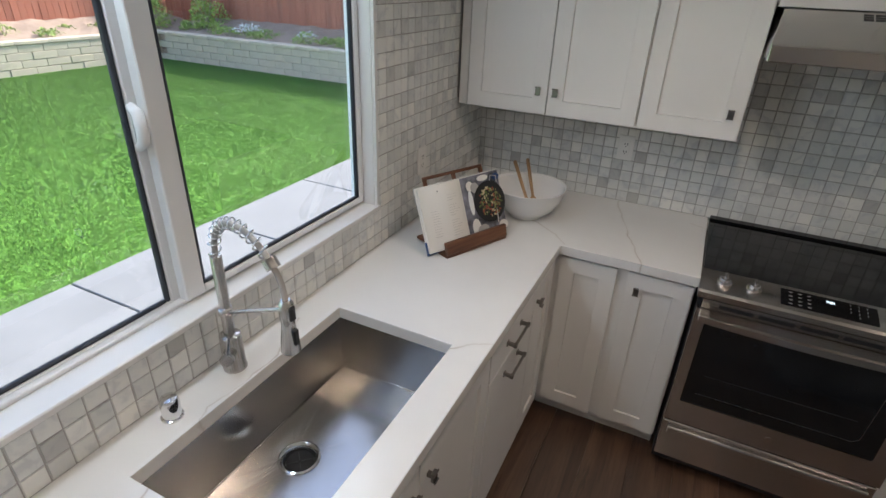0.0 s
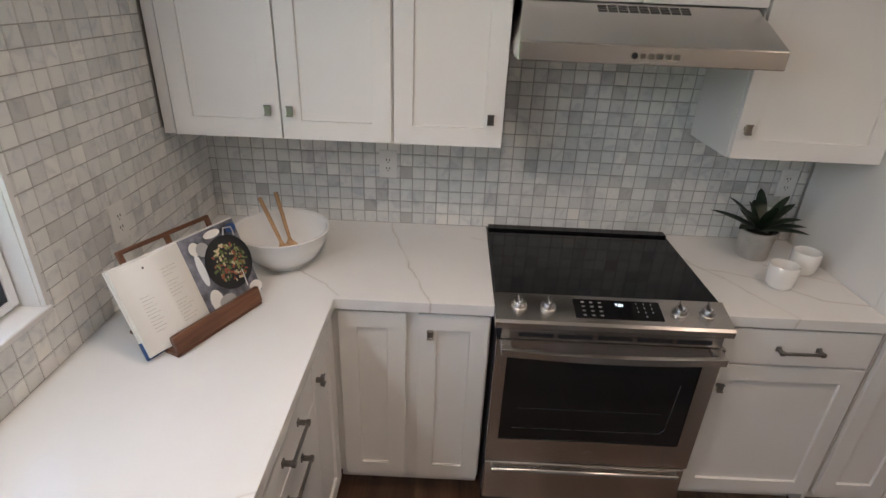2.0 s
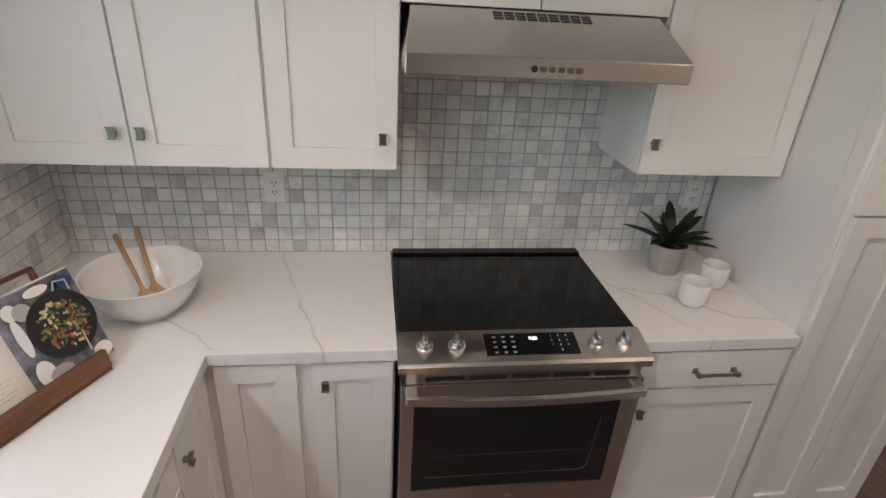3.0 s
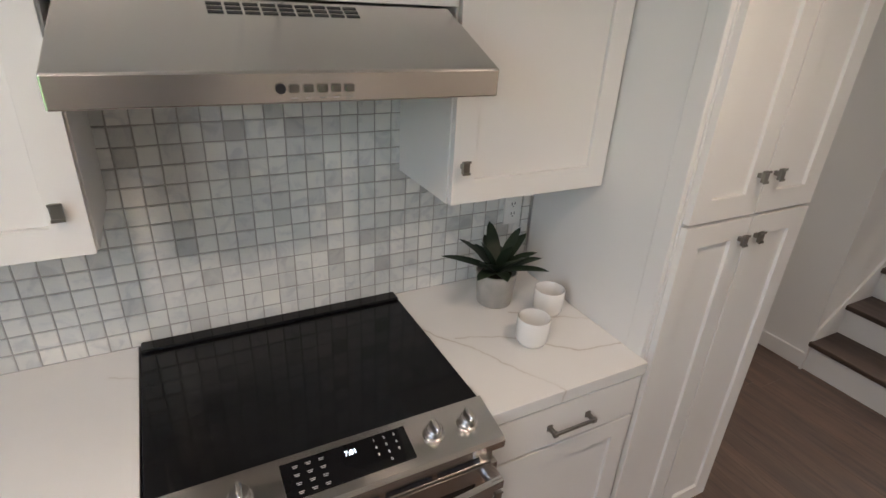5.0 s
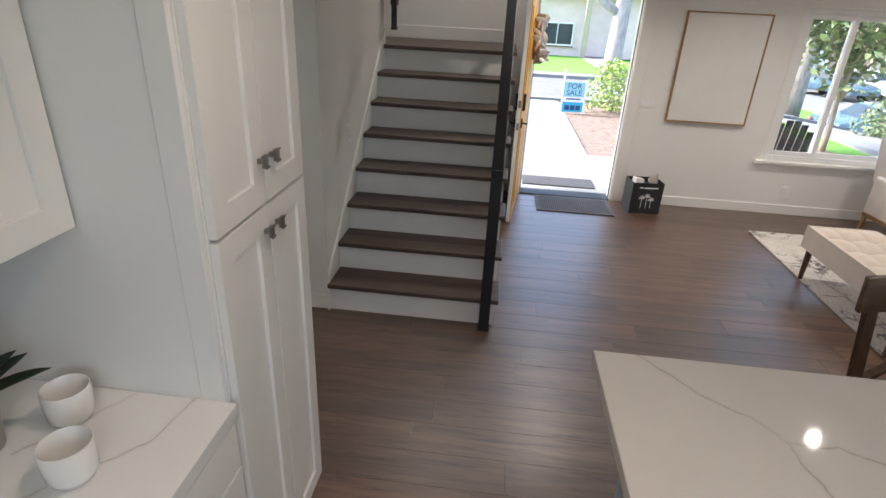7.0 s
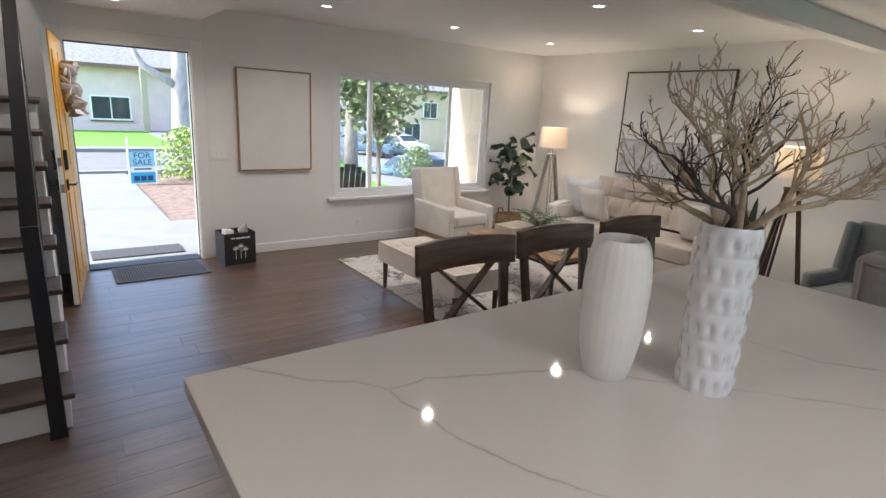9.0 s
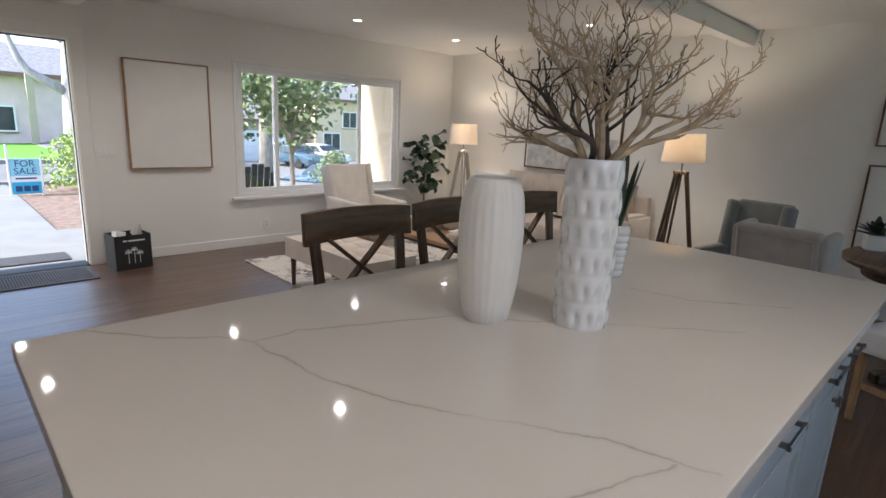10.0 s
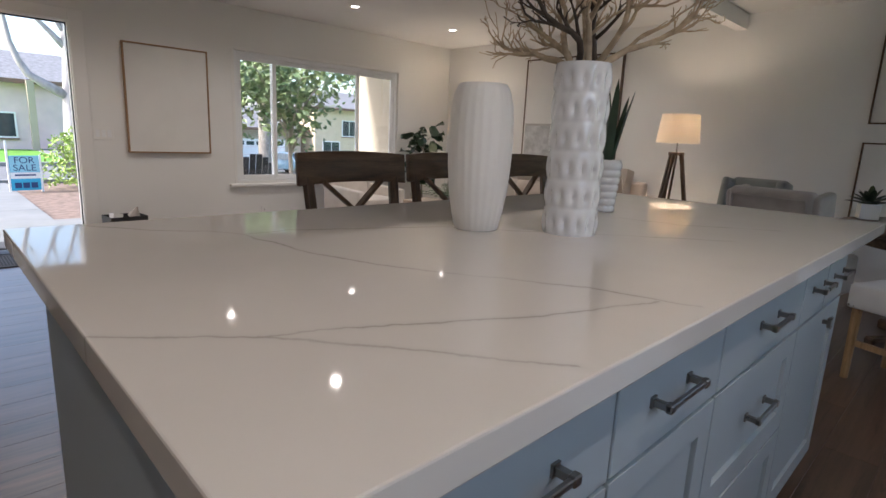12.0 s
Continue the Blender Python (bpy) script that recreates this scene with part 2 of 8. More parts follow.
M_COOK = plain("black_glass", (0.008, 0.008, 0.009), 0.07, vary=0.2, bumps=0)
M_COOK.node_tree.nodes["Principled BSDF"].inputs["Specular IOR Level"].default_value = 0.28
M_OVEN = plain("oven_glass", (0.012, 0.013, 0.014), 0.08, vary=0.2, bumps=0)
M_GLASS = glass("window_glass")
M_VINYL = plain("white_vinyl", (0.82, 0.83, 0.84), 0.35, vary=0.02, bumps=0.03)
M_GASKET = plain("dark_gasket", (0.03, 0.035, 0.045), 0.6, vary=0.1)
M_PLANK = wood("floor_plank", (0.070, 0.035, 0.020), (0.122, 0.066, 0.040), (0.178, 0.106, 0.070), 1, 0.42, 1.1, True, True)
M_PLANK.node_tree.nodes["Principled BSDF"].inputs["Coat Weight"].default_value = 1.0
M_PLANK.node_tree.nodes["Principled BSDF"].inputs["Coat Roughness"].default_value = 0.36
M_PLANK.node_tree.nodes["Principled BSDF"].inputs["Coat IOR"].default_value = 1.78
M_PLANK.node_tree.nodes["Principled BSDF"].inputs["Specular IOR Level"].default_value = 0.1
M_TREAD = wood("tread_wood", (0.040, 0.026, 0.020), (0.085, 0.056, 0.042), (0.14, 0.10, 0.078), 1, 0.42, 0.8)
M_WALNUT = wood("walnut", (0.07, 0.028, 0.014), (0.16, 0.065, 0.032), (0.24, 0.11, 0.055), 0, 0.45, 0.5)
M_DARKWOOD = wood("dark_wood", (0.040, 0.022, 0.012), (0.115, 0.064, 0.034), (0.21, 0.125, 0.07), 1, 0.42, 0.6)
M_LEGWOOD = wood("leg_wood", (0.038, 0.021, 0.012), (0.105, 0.060, 0.034), (0.18, 0.11, 0.066), 2, 0.42, 0.6)
M_OAK = wood("oak", (0.24, 0.13, 0.06), (0.38, 0.22, 0.11), (0.50, 0.32, 0.18), 0, 0.5, 0.6)
M_OAKLEG = wood("oak_leg", (0.28, 0.16, 0.075), (0.42, 0.26, 0.13), (0.52, 0.34, 0.19), 2, 0.5, 0.5)
M_BEECH = wood("beech", (0.42, 0.24, 0.12), (0.55, 0.34, 0.18), (0.62, 0.41, 0.24), 2, 0.55, 0.3)
M_LINEN = plain("cream_linen", (0.66, 0.61, 0.56), 0.9, vary=0.06, scale=8, bumps=0.5, grain=420, sheen=0.2)
M_BENCH = plain("oatmeal_linen", (0.60, 0.52, 0.445), 0.9, vary=0.06, scale=8, bumps=0.5, grain=420, sheen=0.2)
M_SOFA = plain("beige_linen", (0.50, 0.43, 0.37), 0.9, vary=0.08, scale=8, bumps=0.5, grain=420, sheen=0.2)
M_GREYCLOTH = plain("grey_linen", (0.36, 0.33, 0.31), 0.9, vary=0.10, scale=10, bumps=0.6, grain=380, sheen=0.2)
M_GREYCLOTH2 = plain("slate_linen", (0.25, 0.26, 0.25), 0.9, vary=0.10, scale=10, bumps=0.6, grain=380, sheen=0.2)
M_WHITECLOTH = plain("white_linen", (0.74, 0.74, 0.75), 0.9, vary=0.05, scale=9, bumps=0.5, grain=400)
M_CERAMIC = plain("white_ceramic", (0.80, 0.79, 0.77), 0.22, vary=0.02, bumps=0, coat=0.3)
M_MATTE = plain("matte_ceramic", (0.76, 0.74, 0.71), 0.5, vary=0.03, bumps=0.1)
M_GLAZE = plain("glazed_ceramic", (0.70, 0.70, 0.715), 0.12, vary=0.03, bumps=0, coat=1.0)
M_CEMENT = plain("cement", (0.42, 0.40, 0.375), 0.8, vary=0.14, scale=18, bumps=0.5, grain=160)
M_PAPER = plain("paper", (0.80, 0.78, 0.74), 0.75, vary=0.02, bumps=0.05)
M_INK = plain("grey_ink", (0.42, 0.41, 0.40), 0.8, vary=0.1, bumps=0)
M_CANVAS = plain("canvas", (0.76, 0.745, 0.72), 0.85, vary=0.03, scale=4, bumps=0.5, grain=300)
M_ARTGREY = plain("art_grey", (0.50, 0.50, 0.50), 0.85, vary=0.25, scale=14, bumps=0.3)
M_SHADE = plain("lamp_shade", (0.80, 0.76, 0.70), 0.9, vary=0.04, bumps=0.3, grain=350)
M_BRANCH = plain("bare_branch", (0.40, 0.315, 0.22), 0.85, vary=0.3, scale=30, bumps=0.6, grain=90)
M_DARKBRANCH = plain("dark_branch", (0.045, 0.033, 0.025), 0.85, vary=0.3, scale=30, bumps=0.6, grain=90)
M_SOIL = plain("soil", (0.05, 0.035, 0.025), 0.95, vary=0.3, scale=40, bumps=0.8, grain=90)
M_LEAF = leafy("agave_leaf", (0.014, 0.026, 0.016), (0.036, 0.056, 0.032), 0.42)
M_FIG = leafy("fig_leaf", (0.012, 0.030, 0.016), (0.035, 0.075, 0.036), 0.3)
M_FERN = leafy("fern_leaf", (0.03, 0.075, 0.02), (0.07, 0.14, 0.045), 0.5)
M_TREE = leafy("tree_leaf", (0.09, 0.16, 0.065), (0.30, 0.37, 0.19), 0.5)
M_BUSH = leafy("bush_leaf", (0.18, 0.30, 0.05), (0.42, 0.54, 0.14), 0.5)
M_BARK = plain("bark", (0.33, 0.29, 0.25), 0.95, vary=0.3, scale=12, bumps=0.9, grain=40, stretch=(1, 1, 0.3))
M_BARK2 = plain("pale_bark", (0.40, 0.37, 0.36), 0.95, vary=0.2, scale=8, bumps=0.8, grain=40, stretch=(1, 1, 0.4))
M_WICKER = plain("wicker", (0.30, 0.19, 0.10), 0.8, vary=0.3, scale=40, bumps=0.8, grain=120)
M_HOLE = plain("drain_rubber", (0.008, 0.008, 0.008), 0.7, vary=0.2, bumps=0.2)
M_RIB = plain("mat_rib", (0.12, 0.12, 0.125), 0.8, vary=0.2, bumps=0.4)
M_MAT = plain("rubber_mat", (0.05, 0.05, 0.055), 0.8, vary=0.25, scale=20, bumps=0.5)
M_BAG = plain("black_bag", (0.02, 0.02, 0.022), 0.6, vary=0.25, scale=14, bumps=0.4)
M_YELLOW = plain("yellow_paint", (0.66, 0.34, 0.035), 0.4, vary=0.05, bumps=0.08)
M_CONC = plain("concrete", (0.21, 0.215, 0.215), 0.9, vary=0.09, scale=3, bumps=0.4, grain=60)
M_ASPH = plain("asphalt", (0.16, 0.16, 0.165), 0.9, vary=0.15, scale=3, bumps=0.5, grain=50)
M_MULCH = plain("mulch", (0.20, 0.14, 0.11), 0.95, vary=0.35, scale=9, bumps=0.9, grain=30)
M_DIRT = plain("dry_soil", (0.31, 0.235, 0.175), 0.95, vary=0.25, scale=5, bumps=0.8, grain=40)
M_GRASSG = plain("lawn_ground", (0.115, 0.29, 0.03), 0.95, vary=0.1, scale=2.5, bumps=0.6, grain=60)
M_GRASS = leafy("grass_blade", (0.075, 0.24, 0.018), (0.205, 0.43, 0.060), 0.85)
# blades shade like the turf they make up
_up = M_GRASS.node_tree.nodes.new("ShaderNodeCombineXYZ")
_up.inputs["Z"].default_value = 1.0
M_GRASS.node_tree.links.new(_up.outputs[0], M_GRASS.node_tree.nodes["Principled BSDF"].inputs["Normal"])
M_BLOCK = plain("wall_block", (0.52, 0.455, 0.345), 0.9, vary=0.14, scale=5, bumps=0.7, grain=50)
M_FENCE = wood("fence_board", (0.32, 0.11, 0.065), (0.43, 0.155, 0.09), (0.50, 0.21, 0.13), 2, 0.8, 1.0, True)
M_STUCCO = plain("stucco", (0.44, 0.385, 0.30), 0.95, vary=0.06, scale=2, bumps=0.6, grain=60)
M_YSTUCCO = plain("yellow_stucco", (0.66, 0.54, 0.39), 0.95, vary=0.06, scale=2, bumps=0.6, grain=60)
M_SIDING = plain("grey_siding", (0.76, 0.60, 0.60), 0.8, vary=0.06, scale=2, bumps=0.3)
M_ROOF = plain("roof_shingle", (0.20, 0.20, 0.21), 0.95, vary=0.25, scale=6, bumps=0.8, grain=30)
M_BROWN = plain("brown_trim", (0.20, 0.12, 0.09), 0.7, vary=0.1)
M_SIGN = plain("sign_cyan", (0.04, 0.42, 0.66), 0.45, vary=0.05, bumps=0)
M_SIGNW = plain("sign_white", (0.8, 0.82, 0.83), 0.45, vary=0.03, bumps=0)
M_NAVY = plain("sign_navy", (0.02, 0.06, 0.18), 0.5, vary=0.05, bumps=0)
M_CARB = plain("blue_car_paint", (0.10, 0.17, 0.24), 0.2, 0.3, vary=0.05, bumps=0, coat=0.6)
M_CARW = plain("white_car_paint", (0.75, 0.76, 0.77), 0.2, vary=0.03, bumps=0, coat=0.6)
M_CARG = plain("car_glass", (0.04, 0.055, 0.065), 0.08, vary=0.1, bumps=0)
M_TYRE = plain("tyre", (0.025, 0.025, 0.026), 0.8, vary=0.2)
M_DOWN = glowing("downlight_glow", (1.0, 0.92, 0.80), 5.0)
M_BULB = glowing("bulb_glow", (1.0, 0.78, 0.52), 2.5)
M_DIGIT = glowing("display_glow", (0.75, 0.9, 1.0), 0.8)


# ---- mesh helpers ----
def box(x0, y0, z0, x1, y1, z1, bev=0.0, seg=1, bm=None):
    own = bmesh.new()
    bmesh.ops.create_cube(own, size=1.0, matrix=Matrix.Translation(((x0 + x1) / 2, (y0 + y1) / 2, (z0 + z1) / 2)) @ Matrix.Diagonal((abs(x1 - x0), abs(y1 - y0), abs(z1 - z0), 1)))
    if bev:
        bmesh.ops.bevel(own, geom=own.edges[:], offset=bev, segments=seg, affect="EDGES", profile=0.5)
    return own if bm is None else add(bm, own)


def add(bm, other):
    """Moves other's faces into bm."""
    tmp = bpy.data.meshes.new("tmp")
    other.to_mesh(tmp)
    other.free()
    bm.from_mesh(tmp)
    bpy.data.meshes.remove(tmp)
    return bm


def moved(bm, m):
    bmesh.ops.transform(bm, matrix=m, verts=bm.verts[:])
    return bm


def rod(p, q, r0, r1=None, n=12):
    """A round bar from p to q."""
    p, q = Vector(p), Vector(q)
    d = q - p
    bm = bmesh.new()
    bmesh.ops.create_cone(bm, cap_ends=True, segments=n, radius1=r0, radius2=r0 if r1 is None else r1, depth=d.length)
    return moved(bm, Matrix.Translation((p + q) / 2) @ d.to_track_quat("Z", "Y").to_matrix().to_4x4())


def bar(p, q, w, h, bev=0.0):
    """A square bar from p to q: w wide, h high across it."""
    p, q = Vector(p), Vector(q)
    d = q - p
    bm = box(-w / 2, -h / 2, -d.length / 2, w / 2, h / 2, d.length / 2, bev)
    return moved(bm, Matrix.Translation((p + q) / 2) @ d.to_track_quat("Z", "Y").to_matrix().to_4x4())


def lathe(profile, n=32, wave=0.0, waves=0, close=False):
    """A turned body from (radius, height) pairs; wave: fluting as a share of the radius."""
    bm = bmesh.new()
    rings = []
    for r, z in profile:
        ring = []
        for i in range(n):
            a = 2 * math.pi * i / n
            k = r * (1 + wave * math.cos(waves * a)) if waves else r
            ring.append(bm.verts.new((k * math.cos(a), k * math.sin(a), z)))
        rings.append(ring)
    for a, b in zip(rings, rings[1:]):
        for i in range(n):
            bm.faces.new((a[i], a[(i + 1) % n], b[(i + 1) % n], b[i]))
    bm.faces.new(rings[0][::-1])
    if close:
        bm.faces.new(rings[-1])
    return bm


def tube(points, radii, n=8, bm=None):
    """A bent round tube through points; radii: one number or one a point."""
    own = bmesh.new() if bm is None else bm
    pts = [Vector(p) for p in points]
    if not isinstance(radii, (list, tuple)):
        radii = [radii] * len(pts)
    rings, side = [], None
    for i, p in enumerate(pts):
        d = (pts[min(i + 1, len(pts) - 1)] - pts[max(i - 1, 0)]).normalized()
        if side is None:
            side = d.orthogonal().normalized()
        side = (side - d * side.dot(d)).normalized()
        up = d.cross(side)
        rings.append([own.verts.new(p + (side * math.cos(2 * math.pi * k / n) + up * math.sin(2 * math.pi * k / n)) * radii[i]) for k in range(n)])
    for a, b in zip(rings, rings[1:]):
        for k in range(n):
            own.faces.new((a[k], a[(k + 1) % n], b[(k + 1) % n], b[k]))
    own.faces.new(rings[0][::-1])
    own.faces.new(rings[-1])
    return own


def slab(xs, ys, filled, z0, z1, bev=0.0):
    """A plate over a grid of cells; filled(i, j) tells which cells are there."""
    bm = bmesh.new()
    vs = {}

    def v(i, j, k):
        if (i, j, k) not in vs:
            vs[i, j, k] = bm.verts.new((xs[i], ys[j], (z0, z1)[k]))
        return vs[i, j, k]
    nx, ny = len(xs) - 1, len(ys) - 1
    on = {(i, j) for i in range(nx) for j in range(ny) if filled(i, j)}
    for i, j in on:
        bm.faces.new((v(i, j, 1), v(i + 1, j, 1), v(i + 1, j + 1, 1), v(i, j + 1, 1)))
        bm.faces.new((v(i, j, 0), v(i, j + 1, 0), v(i + 1, j + 1, 0), v(i + 1, j, 0)))
        for di, dj, a, b in ((-1, 0, (0, 1), (0, 0)), (1, 0, (1, 0), (1, 1)), (0, -1, (0, 0), (1, 0)), (0, 1, (1, 1), (0, 1))):
            if (i + di, j + dj) not in on:
                (p, q), (r, s) = a, b
                bm.faces.new((v(i + p, j + q, 0), v(i + r, j + s, 0), v(i + r, j + s, 1), v(i + p, j + q, 1)))
    bmesh.ops.recalc_face_normals(bm, faces=bm.faces[:])
    if bev:
        sharp = [e for e in bm.edges if len(e.link_faces) == 2 and e.calc_face_angle(0) > 0.5]
        bmesh.ops.bevel(bm, geom=sharp, offset=bev, segments=2, affect="EDGES", profile=0.5)
    return bm


def upright(bm, plane, at):
    """Turns a slab drawn in (along, up) with thickness in z into a wall: 'x': at x = at, along y; 'y': at y = at, along x."""
    if plane == "x":
        m = Matrix(((0, 0, 1, at), (1, 0, 0, 0), (0, 1, 0, 0), (0, 0, 0, 1)))
    else:
        m = Matrix(((1, 0, 0, 0), (0, 0, 1, at), (0, 1, 0, 0), (0, 0, 0, 1)))
    bmesh.ops.transform(bm, matrix=m, verts=bm.verts[:])
    bmesh.ops.recalc_face_normals(bm, faces=bm.faces[:])
    return bm


def obj(name, bm, mat, smooth=False):
    me = bpy.data.meshes.new(name)
    if smooth:
        for f in bm.faces:
            f.smooth = True
        for e in bm.edges:
            if len(e.link_faces) == 2 and e.calc_face_angle(0) > 0.7:
                e.smooth = False
    bm.to_mesh(me)
    bm.free()
    me.materials.append(mat)
    return new(name, me)


def part(name, bm, mat, parent, label="", smooth=False):
    ob = obj(name, bm, mat, smooth)
    ob.parent = parent
    return tagged(ob, label)


def thing(name, label, category, x=0, y=0, z=0, rz=0, group=""):
    ob = new(name)
    ob.matrix_world = pose(x, y, z, 0, 0, rz)
    ob.empty_display_size = 0.1
    return tagged(ob, label, category, group)


def solid(name, bm, mat, label, category, group="", smooth=False):
    return tagged(obj(name, bm, mat, smooth), label, category, group)


def setting(name, bm, mat, label="", smooth=False):
    return tagged(obj(name, bm, mat, smooth), label, "", "", "structure")


def piece(name, mesh, parent, m):
    ob = new(name, mesh)
    ob.parent = parent
    ob.matrix_basis = m
    return ob


def mesh_of(bm, mat, name):
    me = bpy.data.meshes.new(name)
    bm.to_mesh(me)
    bm.free()
    me.materials.append(mat)
    return me


def letters(name, text, size, mat, parent, m, thick=0.0005):
    """Words as a flat mesh in the built-in font, centred."""
    cu = bpy.data.curves.new(name, "FONT")
    cu.body, cu.size, cu.extrude, cu.align_x, cu.align_y = text, size, thick, "CENTER", "CENTER"
    tmp = bpy.data.objects.new("tmp", cu)
    me = bpy.data.meshes.new_from_object(tmp)
    bpy.data.objects.remove(tmp)
    me.materials.append(mat)
    ob = new(name, me)
    ob.parent = parent
    ob.matrix_basis = m
    return ob

# ---- the large structure ----
CEIL, XF, YE = 2.40, 7.135, -7.09      # ceiling, front wall, end wall
XW, T = 0.0, 0.16                       # window wall, wall thickness
YB = 2.2                                # far side of the stair hall

setting("floor_base", box(-T, YE - T, -0.20, XF + T, YB + T, -0.012), M_SOIL, "dark subfloor under the planks")


def wall(name, plane, at, us, vs, gone, mat=M_WALL, thick=T, label=""):
    bm = slab(us, vs, lambda i, j: (i, j) not in gone, 0, thick)
    return setting(name, upright(bm, plane, at), mat, label)


# window wall: opening over the sink, and an unseen one added for daylight
wall("wall_west", "x", -0.10, [YE - T, -6.4, -4.4, -2.72, -1.0, T], [-0.012, 1.064, 2.05, 2.145, CEIL + 0.3], {(1, 0), (1, 1), (3, 1), (3, 2)}, thick=0.10, label="white painted wall with sink window and added patio door opening")
# front wall: door and window openings
wall("wall_east", "x", XF, [YE - T, -6.14, -3.91, -2.49, -1.47, YB + T], [-0.012, 0.56, 1.965, 2.02, 3.6], {(1, 1), (3, 0), (3, 1), (3, 2)}, label="white painted wall with front door and window")
setting("wall_south", box(0, YE - T, -0.012, XF, YE, CEIL + 0.3), M_WALL, "plain white painted end wall")
setting("wall_north", box(0, 0.006, -0.012, 3.25, T, CEIL + 0.3), M_WALL, "white painted wall behind range and pantry")
setting("wall_hall", box(3.25, YB, -0.012, 4.55, YB + T, CEIL + 0.3), M_WALL, "plain white hall wall")
setting("wall_hall_side", box(3.25 - T, T, -0.012, 3.25, YB, CEIL + 0.3), M_WALL, "plain white hall wall")
# wall along the stairs, with its end towards the kitchen
setting("wall_stair", box(4.395, -0.22, -0.012, 6.05, -0.06, 3.6), M_WALL, "white painted wall along the stairs")
setting("wall_stair_back", box(4.395, -0.06, -0.012, 4.55, YB, 3.6), M_WALL, "white painted stair hall wall")
setting("wall_upper_flight", box(4.55, YB, -0.012, XF, YB + T, 3.6), M_WALL, "plain white wall of the upper flight")
setting("ceiling_kitchen", box(0, YE, CEIL, 3.20, 0.006, CEIL + 0.1), M_CEIL, "flat white ceiling")
setting("ceiling_living", box(3.30, YE, CEIL, XF, -2.56, CEIL + 0.1), M_CEIL, "flat white ceiling")
setting("ceiling_entry", box(3.30, -2.56, 2.27, XF, -1.30, CEIL + 0.1), M_CEIL, "lowered flat white ceiling over the entry")
setting("ceiling_hall", box(3.30, -1.30, 2.27, 4.60, 0.006, CEIL + 0.1), M_CEIL, "lowered flat white ceiling")
setting("ceiling_hall_back", box(3.25, 0.006, CEIL, 4.55, YB, CEIL + 0.1), M_CEIL, "flat white ceiling")
setting("ceiling_stairs", box(4.55, -1.40, 3.6, XF, YB, 3.7), M_CEIL, "flat white ceiling high over the stairs")
setting("wall_over_stairs", box(4.60, -1.30, CEIL + 0.1, XF, -1.20, 3.6), M_WALL, "white wall above the stair opening")
setting("wall_over_hall", box(4.55, -1.30, 2.5, 4.60, -0.22, 3.6), M_WALL, "white wall above the stair opening")
setting("beam", box(3.20, YE, 2.262, 3.30, 0.006, CEIL + 0.1), M_CEIL, "white painted ceiling beam")

# baseboards
def baseboard(name, x0, y0, x1, y1):
    setting(name, box(x0, y0, 0.0, x1, y1, 0.10, 0.004), M_TRIM, "tall flat white baseboard")


baseboard("baseboard_east", XF - 0.014, YE, XF, -2.60)
baseboard("baseboard_south", 0.0, YE, XF - 0.014, YE + 0.014)
baseboard("baseboard_stub", 4.381, -0.22, 4.395, YB)
baseboard("baseboard_entry", XF - 0.014, -1.36, XF, -1.28)
setting("baseboard_landing", box(XF - 0.014, -1.20, 1.52, XF, 0.9, 1.64, 0.004), M_TRIM, "flat white baseboard at the landing")
baseboard("baseboard_west", 0.0, YE + 0.014, 0.014, -3.35)

# ---- kitchen: window over the sink ----
def window_kitchen():
    w = thing("window_1", "white vinyl sliding window with a stone sill", "window", -0.09, -1.86, 1.085)
    w["kind"] = "structure"
    y0, y1, z0, z1 = -0.86, 0.86, 0.0, 1.06

    def ring(ya, yb, za, zb, xa, xb, wl, wr, wb, wt):
        bm = box(xa, ya, za, xb, ya + wl, zb, 0.003)
        box(xa, yb - wr, za, xb, yb, zb, 0.003, bm=bm)
        box(xa, ya + wl, za, xb, yb - wr, za + wb, 0.003, bm=bm)
        box(xa, ya + wl, zb - wt, xb, yb - wr, zb, 0.003, bm=bm)
        return bm
    part("window_frame", ring(y0, y1, z0, z1, -0.014, 0.03, 0.02, 0.02, 0.012, 0.03), M_VINYL, w)
    for k, (ya, yb, xa, wl, wr, wb) in enumerate(((-0.84, 0.050, -0.016, 0.05, 0.040, 0.005), (0.031, 0.84, 0.0145, 0.058, 0.025, 0.020))):
        s = part("sash", ring(ya, yb, 0.012, 1.03, xa, xa + 0.030, wl, wr, wb, 0.05), M_VINYL, w)
        g = ring(ya + wl, yb - wr, 0.012 + wb, 0.98, xa + 0.009, xa + 0.026, 0.011, 0.011, 0.009, 0.011)
        part("gasket", g, M_GASKET, s, "dark glazing gasket")
        p = part("pane", box(xa + 0.014, ya + wl + 0.003, 0.016 + wb, xa + 0.018, yb - wr - 0.003, 0.977), M_GLASS, s)
        p.visible_shadow = False
    h = tube([(0.014, 0.016, 0.42), (0.034, 0.016, 0.432), (0.038, 0.016, 0.465), (0.034, 0.016, 0.50), (0.014, 0.016, 0.512)], [0.010, 0.013, 0.014, 0.013, 0.010], 8)
    part("pull_handle", h, M_VINYL, w, smooth=True)
    # stone sill and reveals
    part("window_sill", box(-0.012, -0.86, -0.02, 0.106, 0.862, 0.0, 0.003), M_TOP, w, "white quartz sill")
    part("reveal", box(0.031, 0.844, 0.001, 0.088, 0.86, 1.06), M_TOP, w)
    part("reveal", box(0.031, -0.86, 0.001, 0.088, -0.844, 1.06), M_TOP, w)
    part("tile_edge_trim", box(0.088, 0.848, 0.001, 0.1, 0.862, 1.06), M_TOP, w)


window_kitchen()


